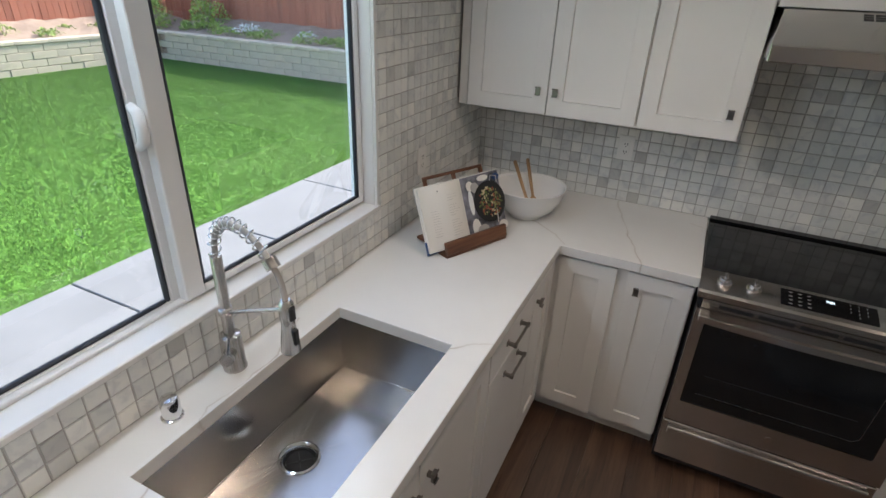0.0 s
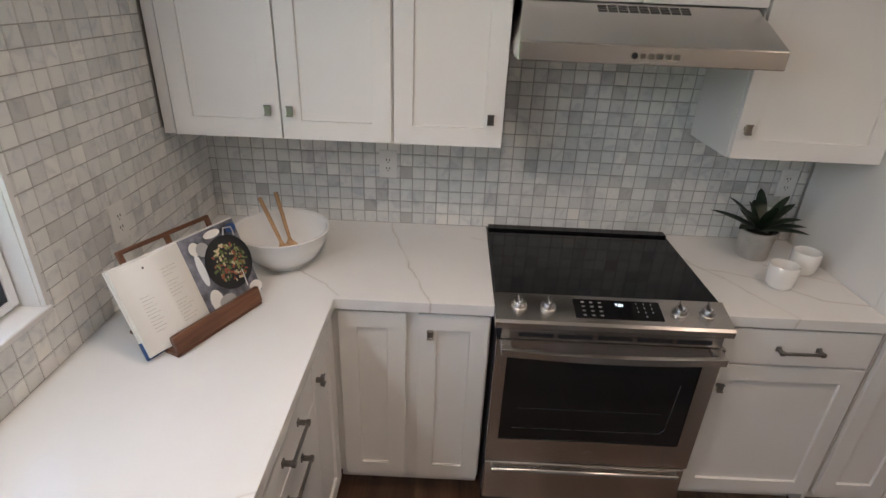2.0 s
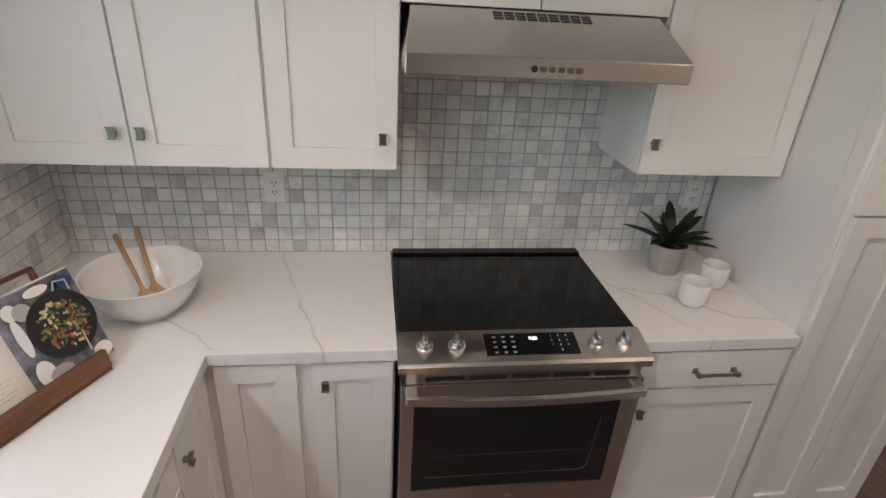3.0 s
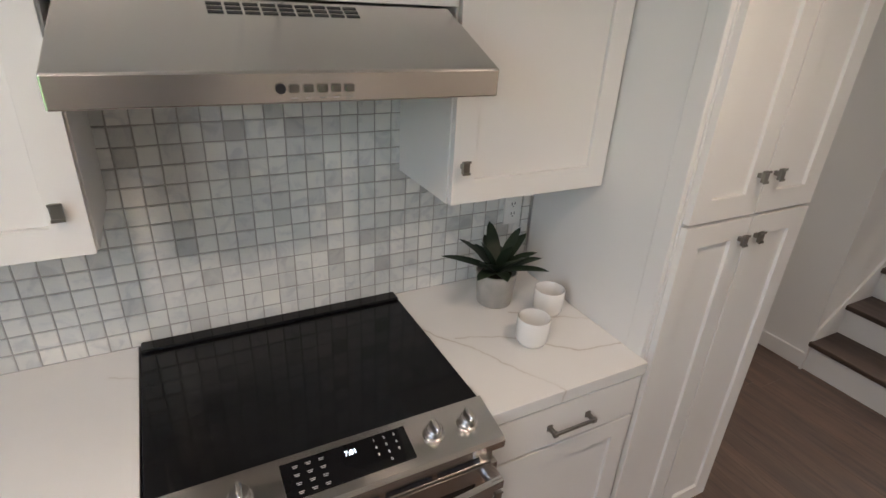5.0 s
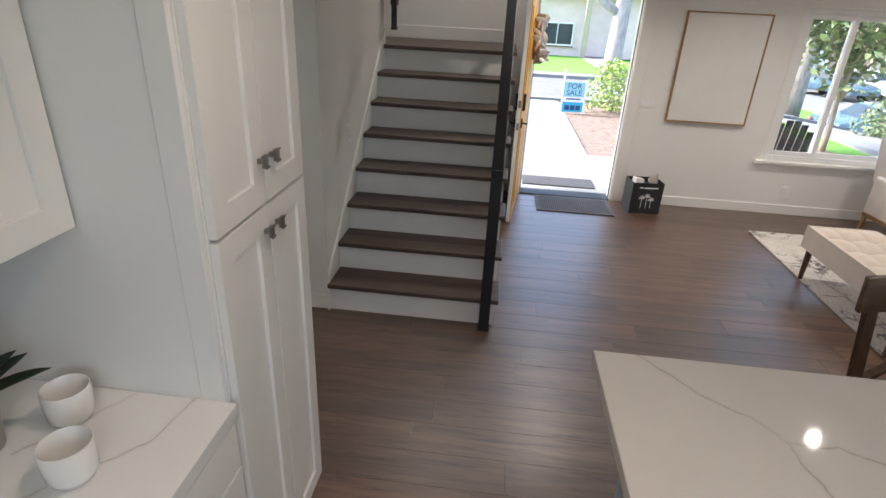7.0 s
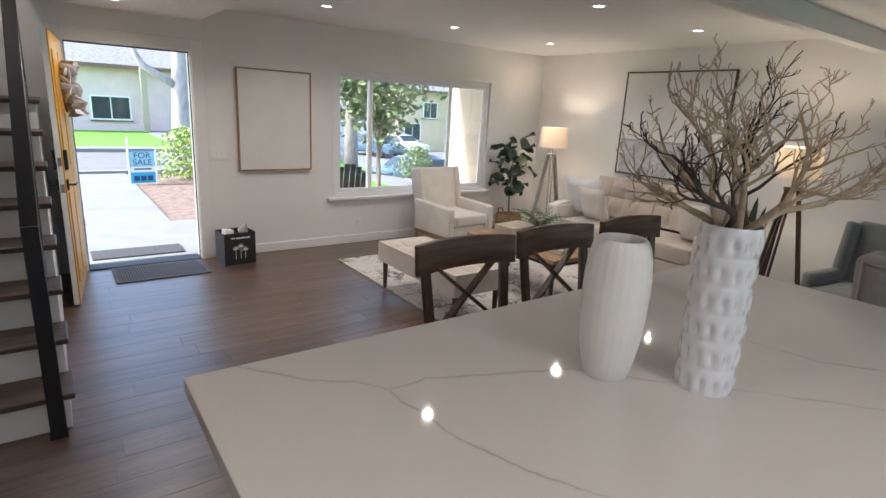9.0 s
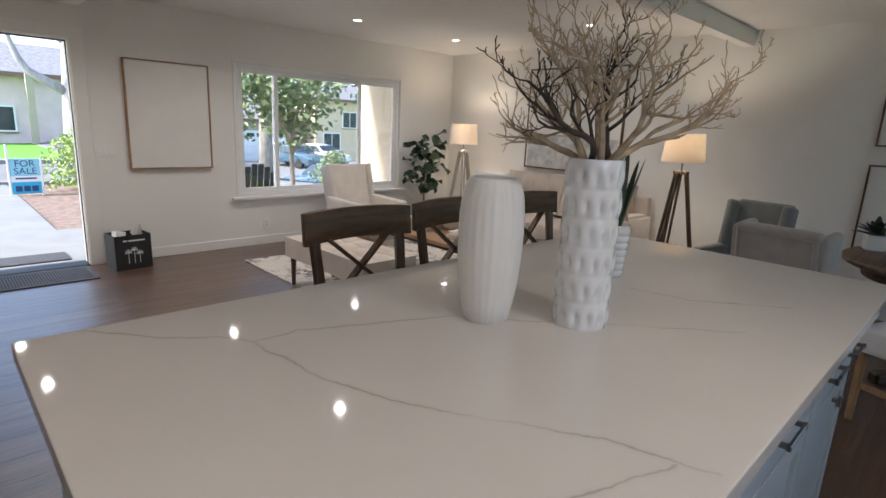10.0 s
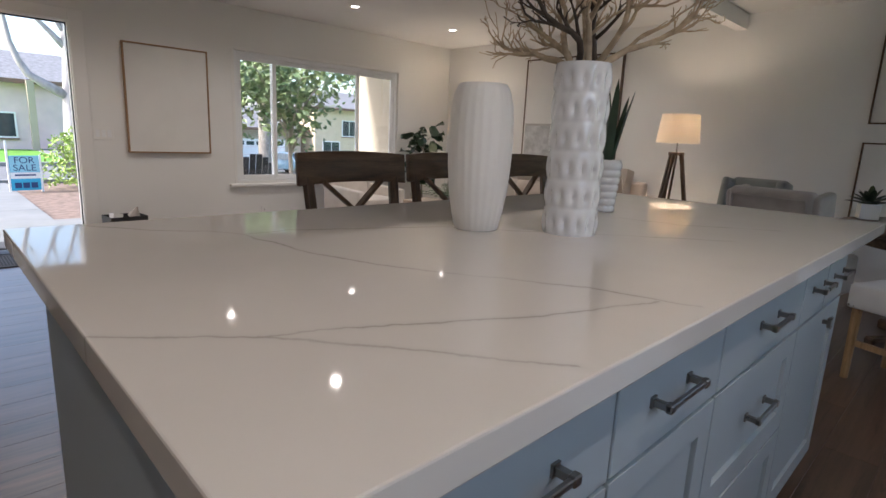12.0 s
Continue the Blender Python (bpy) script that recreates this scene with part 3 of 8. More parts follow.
# ---- cabinets ----
def shaker(w, h, t=0.02, rail=0.065):
    """A door or drawer front with a recessed middle, lying in x and z, its face at y = -t, from (0, 0)."""
    g = 0.0015
    return upright(slab([g, rail, w - rail, w - g], [g, rail, h - rail, h - g], lambda i, j: (i, j) != (1, 1), 0, t, 0.0012), "y", -t)


def shaker_panel(w, h, t=0.02, rail=0.065):
    return box(rail + 0.0005, -t + 0.010, rail + 0.0005, w - rail - 0.0005, -0.002, h - rail - 0.0005)


def flat_front(w, h, t=0.02):
    return box(0.0015, -t, 0.0015, w - 0.0015, 0, h - 0.0015, 0.002)


def knob_bm():
    """A small upright knob: a stem and a plate with raised ends."""
    bm = box(-0.006, -0.015, -0.006, 0.006, 0.0, 0.006)
    box(-0.0105, -0.023, -0.016, 0.0105, -0.013, 0.016, 0.002, bm=bm)
    box(-0.0115, -0.026, -0.018, 0.0115, -0.0225, -0.0115, 0.001, bm=bm)
    box(-0.0115, -0.026, 0.0115, 0.0115, -0.0225, 0.018, 0.001, bm=bm)
    return bm


def pull_bm(w=0.15):
    bm = box(-w / 2, -0.032, -0.005, w / 2, -0.024, 0.005, 0.0015)
    for s in (-1, 1):
        x = s * (w / 2 - 0.008)
        box(x - 0.008, -0.034, -0.0075, x + 0.008, -0.022, 0.0075, 0.002, bm=bm)
        box(x - 0.005, -0.024, -0.0055, x + 0.005, 0.0, 0.0055, bm=bm)
        box(x - 0.008, -0.004, -0.009, x + 0.008, 0.0, 0.009, bm=bm)
    return bm


def cabinet(name, label, x, y, z, rz, w, d, h, fronts, mat=M_CAB, toe=0.0, category="cabinet", group="", low=0.0):
    """A cabinet whose front lies along its own x, facing -y. fronts: (kind, x, z, width, height, hardware) with hardware ('knob' or 'pull', x, z)."""
    c = thing(name, label, category, x, y, z, rz, group)
    part("body", box(0, 0.0, toe, w, d, low or h, 0.001), mat, c)
    if toe:
        part("toe_kick", box(0.0, 0.06, 0.0, w, d, toe - 0.001), mat, c)
    for kind, fx, fz, fw, fh, hw in fronts:
        bm = flat_front(fw, fh) if kind == "drawer_front" else shaker(fw, fh)
        f = part(kind, moved(bm, Matrix.Translation((fx, -0.001, fz))), mat, c)
        if kind != "drawer_front":
            part("panel", moved(shaker_panel(fw, fh), Matrix.Translation((fx, -0.001, fz))), mat, f)
        if hw:
            hb = knob_bm() if hw[0] == "knob" else pull_bm(hw[3] if len(hw) > 3 else 0.15)
            part(hw[0] if hw[0] == "knob" else "handle", moved(hb, Matrix.Translation((hw[1], -0.021, hw[2]))), M_NICKEL, f, "brushed nickel " + hw[0])
    return c


H = 0.873
# along the range wall
cabinet("base_cabinet", "white shaker corner base cabinet with two doors", 0.612, -0.61, 0, 0, 0.551, 0.60, H,
        [("door", 0.034, 0.105, 0.231, 0.76, None), ("door", 0.305, 0.105, 0.240, 0.76, ("knob", 0.347, 0.795))], toe=0.1, group="base cabinets")
cabinet("base_cabinet", "white shaker base cabinet with drawer over door", 1.932, -0.61, 0, 0, 0.523, 0.60, H,
        [("drawer_front", 0.004, 0.722, 0.515, 0.145, ("pull", 0.262, 0.792)), ("door", 0.004, 0.105, 0.515, 0.612, ("knob", 0.036, 0.63))], toe=0.1, group="base cabinets")
# along the window wall (front faces +x: turned by 90)
def west(name, label, y0, w, fronts, low=0.0):
    return cabinet(name, label, 0.61, y0, 0, 90, w, 0.60, H, fronts, toe=0.1, group="base cabinets", low=low)


west("base_cabinet", "white narrow shaker base cabinet beside the corner", -0.91, 0.298, [("door", 0.0, 0.105, 0.262, 0.76, ("knob", 0.035, 0.775))])
west("drawer_cabinet", "white drawer base cabinet with two pulls", -1.36, 0.449,
     [("drawer_front", 0.003, 0.735, 0.443, 0.132, ("pull", 0.22, 0.80)), ("drawer_front", 0.003, 0.105, 0.443, 0.627, ("pull", 0.22, 0.67))])
west("sink_cabinet", "white shaker sink base cabinet with two doors", -2.265, 0.904,
     [("door", 0.003, 0.105, 0.447, 0.76, ("knob", 0.41, 0.78)), ("door", 0.454, 0.105, 0.447, 0.76, ("knob", 0.494, 0.78))], 0.64)
west("base_cabinet", "white shaker base cabinet beside the sink", -3.30, 1.034,
     [("door", 0.003, 0.105, 0.512, 0.76, ("knob", 0.48, 0.78)), ("door", 0.519, 0.105, 0.512, 0.76, ("knob", 0.56, 0.78))])
# wall cabinets
UZ, UH = 1.35, 0.95
cabinet("wall_cabinet", "white shaker wall cabinet with two doors", 0.055, -0.312, UZ, 0, 0.745, 0.31, UH,
        [("door", 0.006, 0.0, 0.365, UH, ("knob", 0.335, 0.10)), ("door", 0.374, 0.0, 0.368, UH, ("knob", 0.408, 0.10))], group="wall cabinets")
solid("filler_strip", box(0.016, -0.322, UZ, 0.0545, -0.02, UZ + UH, 0.001), M_CAB, "white filler strip between tiles and cabinet", "filler strip")
cabinet("wall_cabinet", "white shaker wall cabinet with one door", 0.801, -0.312, UZ, 0, 0.371, 0.31, UH,
        [("door", 0.002, 0.0, 0.367, UH, ("knob", 0.325, 0.10))], group="wall cabinets")
cabinet("wall_cabinet", "white shaker wall cabinet beside the hood", 1.940, -0.312, UZ, 0, 0.515, 0.31, UH,
        [("door", 0.002, 0.0, 0.511, UH, ("knob", 0.03, 0.105))], group="wall cabinets")
cabinet("wall_cabinet", "short white wall cabinet above the range hood", 1.174, -0.312, 1.815, 0, 0.764, 0.31, UH - 0.465,
        [("door", 0.002, 0.0, 0.379, 0.485, None), ("door", 0.383, 0.0, 0.379, 0.485, None)], group="wall cabinets")
# tall pantry with its end panel
ep = thing("end_panel", "tall white cabinet end panel beside the counter", "cabinet panel", 2.459, 0.0, 0.0)
part("panel", box(0.001, -0.546, 0.0, 0.016, -0.012, 2.30, 0.001), M_CAB, ep)
part("stile", box(-0.001, -0.606, 0.0, 0.016, -0.5475, 2.30, 0.0015), M_CAB, ep)
cabinet("pantry_cabinet", "tall white shaker pantry cabinet with four doors", 2.476, -0.61, 0, 0, 0.536, 0.60, 2.30,
        [("door", 0.003, 0.105, 0.264, 1.222, ("knob", 0.234, 1.265)), ("door", 0.270, 0.105, 0.264, 1.222, ("knob", 0.304, 1.265)),
         ("door", 0.003, 1.333, 0.264, 0.96, ("knob", 0.234, 1.45)), ("door", 0.270, 1.333, 0.264, 0.96, ("knob", 0.304, 1.45))], toe=0.1)

# ---- worktops ----
setting("tile_backing_north", box(0.0, -0.002, 0.9, 2.458, 0.0055, 1.83), M_GROUT, "grey grout behind the marble tiles")
bm = slab([-3.0, -2.72, -1.0, 0.0], [0.9, 1.063, 2.145, CEIL], lambda i, j: (i, j) != (1, 1), 0, 0.0035)
setting("tile_backing_west", upright(bm, "x", 0.0005), M_GROUT, "grey grout behind the marble tiles")

SX0, SX1, SY0, SY1 = 0.134, 0.534, -2.172, -1.440
bm = slab([0.0045, SX0, SX1, 0.641, 1.166], [-3.32, SY0, SY1, -0.641, -0.0025],
          lambda i, j: (i < 3 and not (i == 1 and j == 1)) or j == 3, 0.874, 0.914, 0.002)
solid("countertop", bm, M_TOP, "white quartz countertop with thin tan veins", "countertop")
solid("countertop", box(1.929, -0.636, 0.874, 2.458, -0.0025, 0.914, 0.002, 2), M_TOP, "white veined quartz countertop beside the range", "countertop")


def sink():
    s = thing("sink", "deep stainless undermount sink with one basin", "sink", 0.334, -1.806, 0.66)
    w, l, h = 0.206, 0.372, 0.213
    bm = slab([-w - 0.012, -w, w, w + 0.012], [-l - 0.012, -l, l, l + 0.012], lambda i, j: (i, j) != (1, 1), 0.0, h)
    part("basin_wall", bm, M_SINK, s)
    # floor falling to the drain
    bm = bmesh.new()
    n = 24
    outer, inner = [], []
    corner = math.atan2(l, w)
    turns = sorted([2 * math.pi * i / n + math.pi / n for i in range(n)] + [corner, math.pi - corner, math.pi + corner, 2 * math.pi - corner])
    n = len(turns)
    for a in turns:
        c, d = math.cos(a), math.sin(a)
        k = min(w / max(abs(c), 1e-6), l / max(abs(d), 1e-6))
        outer.append(bm.verts.new((c * k, d * k, 0.012)))
        inner.append(bm.verts.new((-0.085 + c * 0.057, d * 0.057, 0.003)))
    for i in range(n):
        bm.faces.new((outer[i], outer[(i + 1) % n], inner[(i + 1) % n], inner[i]))
    add(bm, box(-w - 0.012, -l - 0.012, -0.040, w + 0.012, l + 0.012, -0.034))
    part("basin_floor", bm, M_SINK, s)
    for k, (a0, b0) in enumerate((((-w, -l), (w, -l)), ((w, -l), (w, l)), ((w, l), (-w, l)), ((-w, l), (-w, -l)))):
        part("fillet", tube([(a0[0], a0[1], 0.012), (b0[0], b0[1], 0.012)], 0.0035, 10), M_SINK, s, smooth=True)
    here = Matrix.Translation((-0.085, 0, 0.003))
    d = part("drain_ring", moved(lathe([(0.0415, -0.036), (0.042, -0.004), (0.048, 0.003), (0.053, 0.006), (0.058, 0.004), (0.0575, -0.002)], 40), here), M_CHROME, s, "polished drain ring", True)
    guard = lathe([(0.0405, -0.034), (0.0405, -0.008), (0.039, -0.007), (0.037, -0.012), (0.012, -0.018), (0.001, -0.020)], 32, close=True)
    part("splash_guard", moved(guard, here), M_HOLE, d, "black rubber splash guard")
    for k in range(4):
        part("guard_slit", moved(box(0.004, -0.0012, -0.0135, 0.034, 0.0012, -0.0125), here @ pose(0, 0, 0, 0, 0, 45 + 90 * k)), M_BLACK, d)


sink()


def faucet():
    f = thing("faucet", "brushed steel pull-down spring kitchen faucet", "faucet", 0.062, -1.808, 0.914, -4)
    part("base", lathe([(0.031, 0.0), (0.031, 0.004), (0.029, 0.006), (0.028, 0.105), (0.026, 0.108)], 28, close=True), M_STEEL, f, smooth=True)
    side = Matrix.Translation((0.0, 0.0, 0.06)) @ pose(0, 0, 0, 78, 0, 40)
    vb = lathe([(0.017, 0.02), (0.017, 0.055), (0.0175, 0.056), (0.0175, 0.072), (0.016, 0.075)], 20, close=True)
    v = part("valve", moved(vb, side), M_STEEL, f, smooth=True)
    part("lever", moved(rod((0, 0.0, 0.066), (0.012, 0.065, 0.078), 0.0055, 0.0045, 10), side), M_CHROME, v, smooth=True)
    ridged = []
    z = 0.105
    while z < 0.335:
        ridged += [(0.0132, z), (0.0144, z + 0.0022), (0.0132, z + 0.0044)]
        z += 0.0046
    part("ridged_column", lathe(ridged, 20, close=True), M_STEEL, f, smooth=True)
    part("collar", lathe([(0.0145, 0.168), (0.0185, 0.170), (0.0185, 0.190), (0.0145, 0.192)], 20, close=True), M_STEEL, f, smooth=True)
    # hose over the arch, and the open spring round it
    def bend(p0, p1, p2, p3, n):
        out = []
        for i in range(n):
            u = i / n
            k = ((1 - u) ** 3, 3 * u * (1 - u) ** 2, 3 * u * u * (1 - u), u ** 3)
            out.append(Vector((sum(c * p[0] for c, p in zip(k, (p0, p1, p2, p3))), 0, sum(c * p[1] for c, p in zip(k, (p0, p1, p2, p3))))))
        return out
    arch = bend((0, 0.333), (0, 0.470), (0.118, 0.470), (0.188, 0.379), 31) + bend((0.188, 0.379), (0.205, 0.357), (0.222, 0.335), (0.222, 0.278), 10) + [Vector((0.222, 0, 0.262))]
    part("hose", tube(arch, 0.0072, 10), M_CEMENT, f, "grey rubber hose", True)
    coil = []
    turns, last = 13, 30
    for i in range(turns * 12 + 1):
        s = i / (turns * 12) * last
        k = min(int(s), last - 1)
        p = arch[k].lerp(arch[k + 1], s - k)
        d = (arch[k + 1] - arch[k]).normalized()
        up = Vector((0, 1, 0))
        q = d.cross(up)
        a = 2 * math.pi * i / 12
        coil.append(p + (up * math.cos(a) + q * math.sin(a)) * 0.0145)
    part("spring", tube(coil, 0.0021, 6), M_CHROME, f, smooth=True)
    e = arch[31]
    part("spring_collar", rod(e + Vector((-0.005, 0, 0.007)), e + Vector((0.010, 0, -0.014)), 0.0175, None, 20), M_STEEL, f, smooth=True)
    h = arch[-1]
    head = lathe([(0.011, 0.03), (0.018, 0.02), (0.0185, -0.02), (0.0165, -0.028), (0.0165, -0.04), (0.022, -0.085), (0.0235, -0.112), (0.021, -0.115)], 24, close=True)
    sp = part("spray_head", moved(head, Matrix.Translation(h)), M_STEEL, f, smooth=True)
    part("spray_button", box(h.x + 0.010, -0.008, h.z - 0.088, h.x + 0.026, 0.008, h.z - 0.045, 0.003), M_BLACK, sp, "black rubber button")
    part("swivel_clip", box(h.x + 0.006, -0.009, h.z - 0.022, h.x + 0.0225, 0.009, h.z + 0.018, 0.004), M_BLACK, sp, "black plastic clip")
    part("support_arm", rod((0.015, 0, 0.181), (h.x - 0.014, 0, h.z - 0.002), 0.0045, None, 10), M_STEEL, f, smooth=True)


faucet()
solid("air_gap", moved(lathe([(0.026, 0), (0.026, 0.004), (0.022, 0.006), (0.0225, 0.05), (0.019, 0.058), (0.010, 0.061)], 28, close=True), Matrix.Translation((0.068, -2.012, 0.914))), M_CHROME, "polished chrome air gap cap beside the faucet", "air gap cap", smooth=True)


# ---- range ----
def kitchen_range():
    r = thing("range", "stainless slide-in electric range with black glass top", "oven", 1.171, 0.0, 0.0)
    w = 0.754
    part("body", box(0.004, -0.655, 0.03, w - 0.004, -0.03, 0.905), M_BLKSTEEL, r)
    part("cooktop", box(0.0, -0.57, 0.905, w, -0.012, 0.921, 0.003, 2), M_COOK, r, "black glass cooktop")
    part("rear_ledge", box(0.002, -0.056, 0.921, w - 0.002, -0.010, 0.931, 0.003), M_COOK, r)
    # sloping control panel
    bm = bmesh.new()
    prof = [(-0.571, 0.926), (-0.690, 0.898), (-0.698, 0.890), (-0.696, 0.868), (-0.66, 0.862), (-0.571, 0.862)]
    a = [bm.verts.new((-0.004, y, z)) for y, z in prof]
    b = [bm.verts.new((w + 0.004, y, z)) for y, z in prof]
    for i in range(len(prof)):
        j = (i + 1) % len(prof)
        bm.faces.new((a[i], b[i], b[j], a[j]))
    bm.faces.new(a[::-1])
    bm.faces.new(b)
    bmesh.ops.recalc_face_normals(bm, faces=bm.faces[:])
    cp = part("control_panel", bm, M_STEEL, r)
    tilt = math.degrees(math.atan2(0.028, 0.119))

    def on_panel(x, y):
        return pose(x, y, 0.926 - (-0.571 - y) * 0.028 / 0.119, tilt, 0, 0)
    for x in (0.075, 0.170, 0.600, 0.690):
        kb = lathe([(0.026, 0.0), (0.026, 0.004), (0.021, 0.006), (0.019, 0.022), (0.017, 0.024)], 24, close=True)
        box(-0.006, -0.019, 0.022, 0.006, 0.019, 0.038, 0.003, bm=kb)
        part("knob", moved(kb, on_panel(x, -0.628)), M_STEEL, cp, "ridged steel knob", True)
    d = part("display", moved(box(0.0, -0.042, 0.0, 0.285, 0.042, 0.0025, 0.001), on_panel(0.255, -0.628)), M_COOK, cp, "black glass touch display")
    letters("digits", "7:01", 0.0165, M_DIGIT, d, on_panel(0.405, -0.610) @ pose(0, 0, 0.0032))
    for i in range(4):
        for j in range(3):
            for k, half in ((0, 0.006), (1, 0.0045)):
                part("key_mark", moved(box(-half, -0.0009, 0, half, 0.0009, 0.0003), on_panel(0.285 + j * 0.028, -0.600 - i * 0.019 - k * 0.0035) @ pose(0, 0, 0.0027)), M_INK, d)
            if i < 3 or j == 1:
                letters("key_digit", "0" if i == 3 else str(i * 3 + j + 1), 0.0095, M_SIGNW, d, on_panel(0.462 + j * 0.024, -0.600 - i * 0.018) @ pose(0, 0, 0.0029), 0.0002)
    # oven door
    dr = part("oven_door", upright(slab([0.006, 0.045, 0.690, w - 0.006], [0.278, 0.385, 0.770, 0.818], lambda i, j: (i, j) != (1, 1), 0, 0.030), "y", -0.690), M_STEEL, r)
    part("oven_window", box(0.046, -0.686, 0.386, 0.689, -0.674, 0.769), M_OVEN, dr, "dark oven glass")
    part("window_line", tube([(0.09, -0.6875, 0.44), (0.61, -0.6875, 0.44), (0.628, -0.6875, 0.458), (0.640, -0.6875, 0.66)], 0.0011, 5), M_NICKEL, dr)
    part("oven_rack", box(0.10, -0.6872, 0.53, 0.60, -0.6865, 0.532), M_MAT, dr)
    # vent strip above the door
    v = part("vent_strip", box(0.02, -0.684, 0.822, w - 0.02, -0.66, 0.858), M_STEEL, r)
    for i in range(5):
        x = 0.075 + i * 0.128
        part("vent_slot", box(x, -0.6865, 0.832, x + 0.112, -0.6835, 0.846), M_BLACK, v)
    hb = [(0.02 + (w - 0.04) * i / 20, -0.735 - 0.018 * math.sin(math.pi * i / 20), 0.803) for i in range(21)]
    bm = bmesh.new()
    rows = [[bm.verts.new((x, y + dy, z + dz)) for dy, dz in ((-0.007, -0.012), (0.007, -0.015), (0.007, 0.015), (-0.007, 0.012))] for x, y, z in hb]
    for p, q in zip(rows, rows[1:]):
        for k in range(4):
            bm.faces.new((p[k], q[k], q[(k + 1) % 4], p[(k + 1) % 4]))
    bm.faces.new(rows[0][::-1])
    bm.faces.new(rows[-1])
    bmesh.ops.recalc_face_normals(bm, faces=bm.faces[:])
    hd = part("handle", bm, M_STEEL, dr, "curved steel bar handle")
    for x in (0.035, w - 0.035):
        part("handle_post", box(x - 0.018, -0.742, 0.793, x + 0.018, -0.688, 0.817, 0.004), M_STEEL, dr)
    part("badge", moved(lathe([(0.013, 0), (0.013, 0.002)], 24, close=True), pose(0.375, -0.6895, 0.33, 90)), M_CHROME, dr)
    # storage drawer
    dw = part("drawer", box(0.008, -0.688, 0.075, w - 0.008, -0.64, 0.268, 0.004), M_STEEL, r)
    part("drawer_lip", box(0.03, -0.712, 0.215, w - 0.03, -0.689, 0.255, 0.008, 2), M_STEEL, dw)
    part("kick_plate", box(0.02, -0.62, 0.0, w - 0.02, -0.60, 0.073), M_BLACK, r)


kitchen_range()


# ---- hood ----
def hood():
    h = thing("range_hood", "stainless under-cabinet range hood with push buttons", "range hood", 1.176, 0.0, 1.66)
    w = 0.750
    bm = bmesh.new()
    lo = [(0, -0.01, 0), (0, -0.528, 0), (0, -0.53, 0.052), (0, -0.335, 0.152), (0, -0.01, 0.152)]
    a = [bm.verts.new((k, y, z)) for (_, y, z), k in zip(lo, (0, 0, 0, 0.02, 0.02))]
    b = [bm.verts.new((w - k, y, z)) for (_, y, z), k in zip(lo, (0, 0, 0, 0.02, 0.02))]
    for i in range(5):
        j = (i + 1) % 5
        bm.faces.new((a[i], b[i], b[j], a[j]))
    bm.faces.new(a[::-1])
    bm.faces.new(b)
    bmesh.ops.recalc_face_normals(bm, faces=bm.faces[:])
    bmesh.ops.bevel(bm, geom=bm.edges[:], offset=0.003, segments=2, affect="EDGES", profile=0.5)
    s = part("shell", bm, M_STEEL, h)
    slope = math.degrees(math.atan2(0.10, 0.195))
    for r in range(3):
        for i in range(9):
            u = 0.018 + r * 0.014
            part("vent_slot", moved(box(-0.013, -0.0035, -0.001, 0.013, 0.0035, 0.001), pose(0.255 + i * 0.031, -0.335 - u * math.cos(radians(slope)), 0.152 - u * math.sin(radians(slope)) + 0.0005, slope)), M_BLACK, s)
    part("power_button", moved(lathe([(0.0085, 0.0), (0.0085, 0.004), (0.007, 0.0055), (0.001, 0.0055)], 20, close=True), pose(0.3245, -0.529, 0.025, 90)), M_BLACK, h)
    for i in range(5):
        part("button", box(0.338 + i * 0.024, -0.534, 0.018, 0.355 + i * 0.024, -0.529, 0.031, 0.002), M_NICKEL, h)
        part("button_mark", box(0.341 + i * 0.024, -0.5305, 0.008, 0.352 + i * 0.024, -0.5295, 0.0105), M_INK, h)
    part("filter", box(0.06, -0.46, -0.003, w - 0.06, -0.06, 0.001), M_NICKEL, h, "mesh grease filter")


hood()


# ---- outlets ----
def outlet(name, m, label, sockets=2):
    o = new(name)
    o.matrix_world = m
    tagged(o, label, "outlet", "wall outlets")
    part("cover_plate", box(-0.036, -0.006, -0.058, 0.036, 0.0, 0.058, 0.002, 2), M_TRIM, o)
    part("insert", box(-0.0165, -0.008, -0.034, 0.0165, -0.005, 0.034, 0.001), M_TRIM, o)
    for s in (-1, 1):
        for dx in (-0.006, 0.006):
            part("slot", box(dx - 0.0016, -0.0084, s * 0.018 - 0.003, dx + 0.0016, -0.0078, s * 0.018 + 0.006), M_BLACK, o)
        part("slot", box(-0.002, -0.0084, s * 0.018 - 0.011, 0.002, -0.0078, s * 0.018 - 0.0075), M_BLACK, o)


outlet("outlet", pose(0.746, -0.010, 1.178), "white double outlet on the marble tile backsplash")
outlet("outlet", pose(2.372, -0.010, 1.172), "white double outlet on the marble tile backsplash")
outlet("outlet", pose(0.012, -0.672, 1.17, 0, 0, 90), "white double outlet on the tiles beside the window")
outlet("outlet", pose(XF - 0.001, -4.21, 0.24, 0, 0, -90), "white double outlet low on the wall")


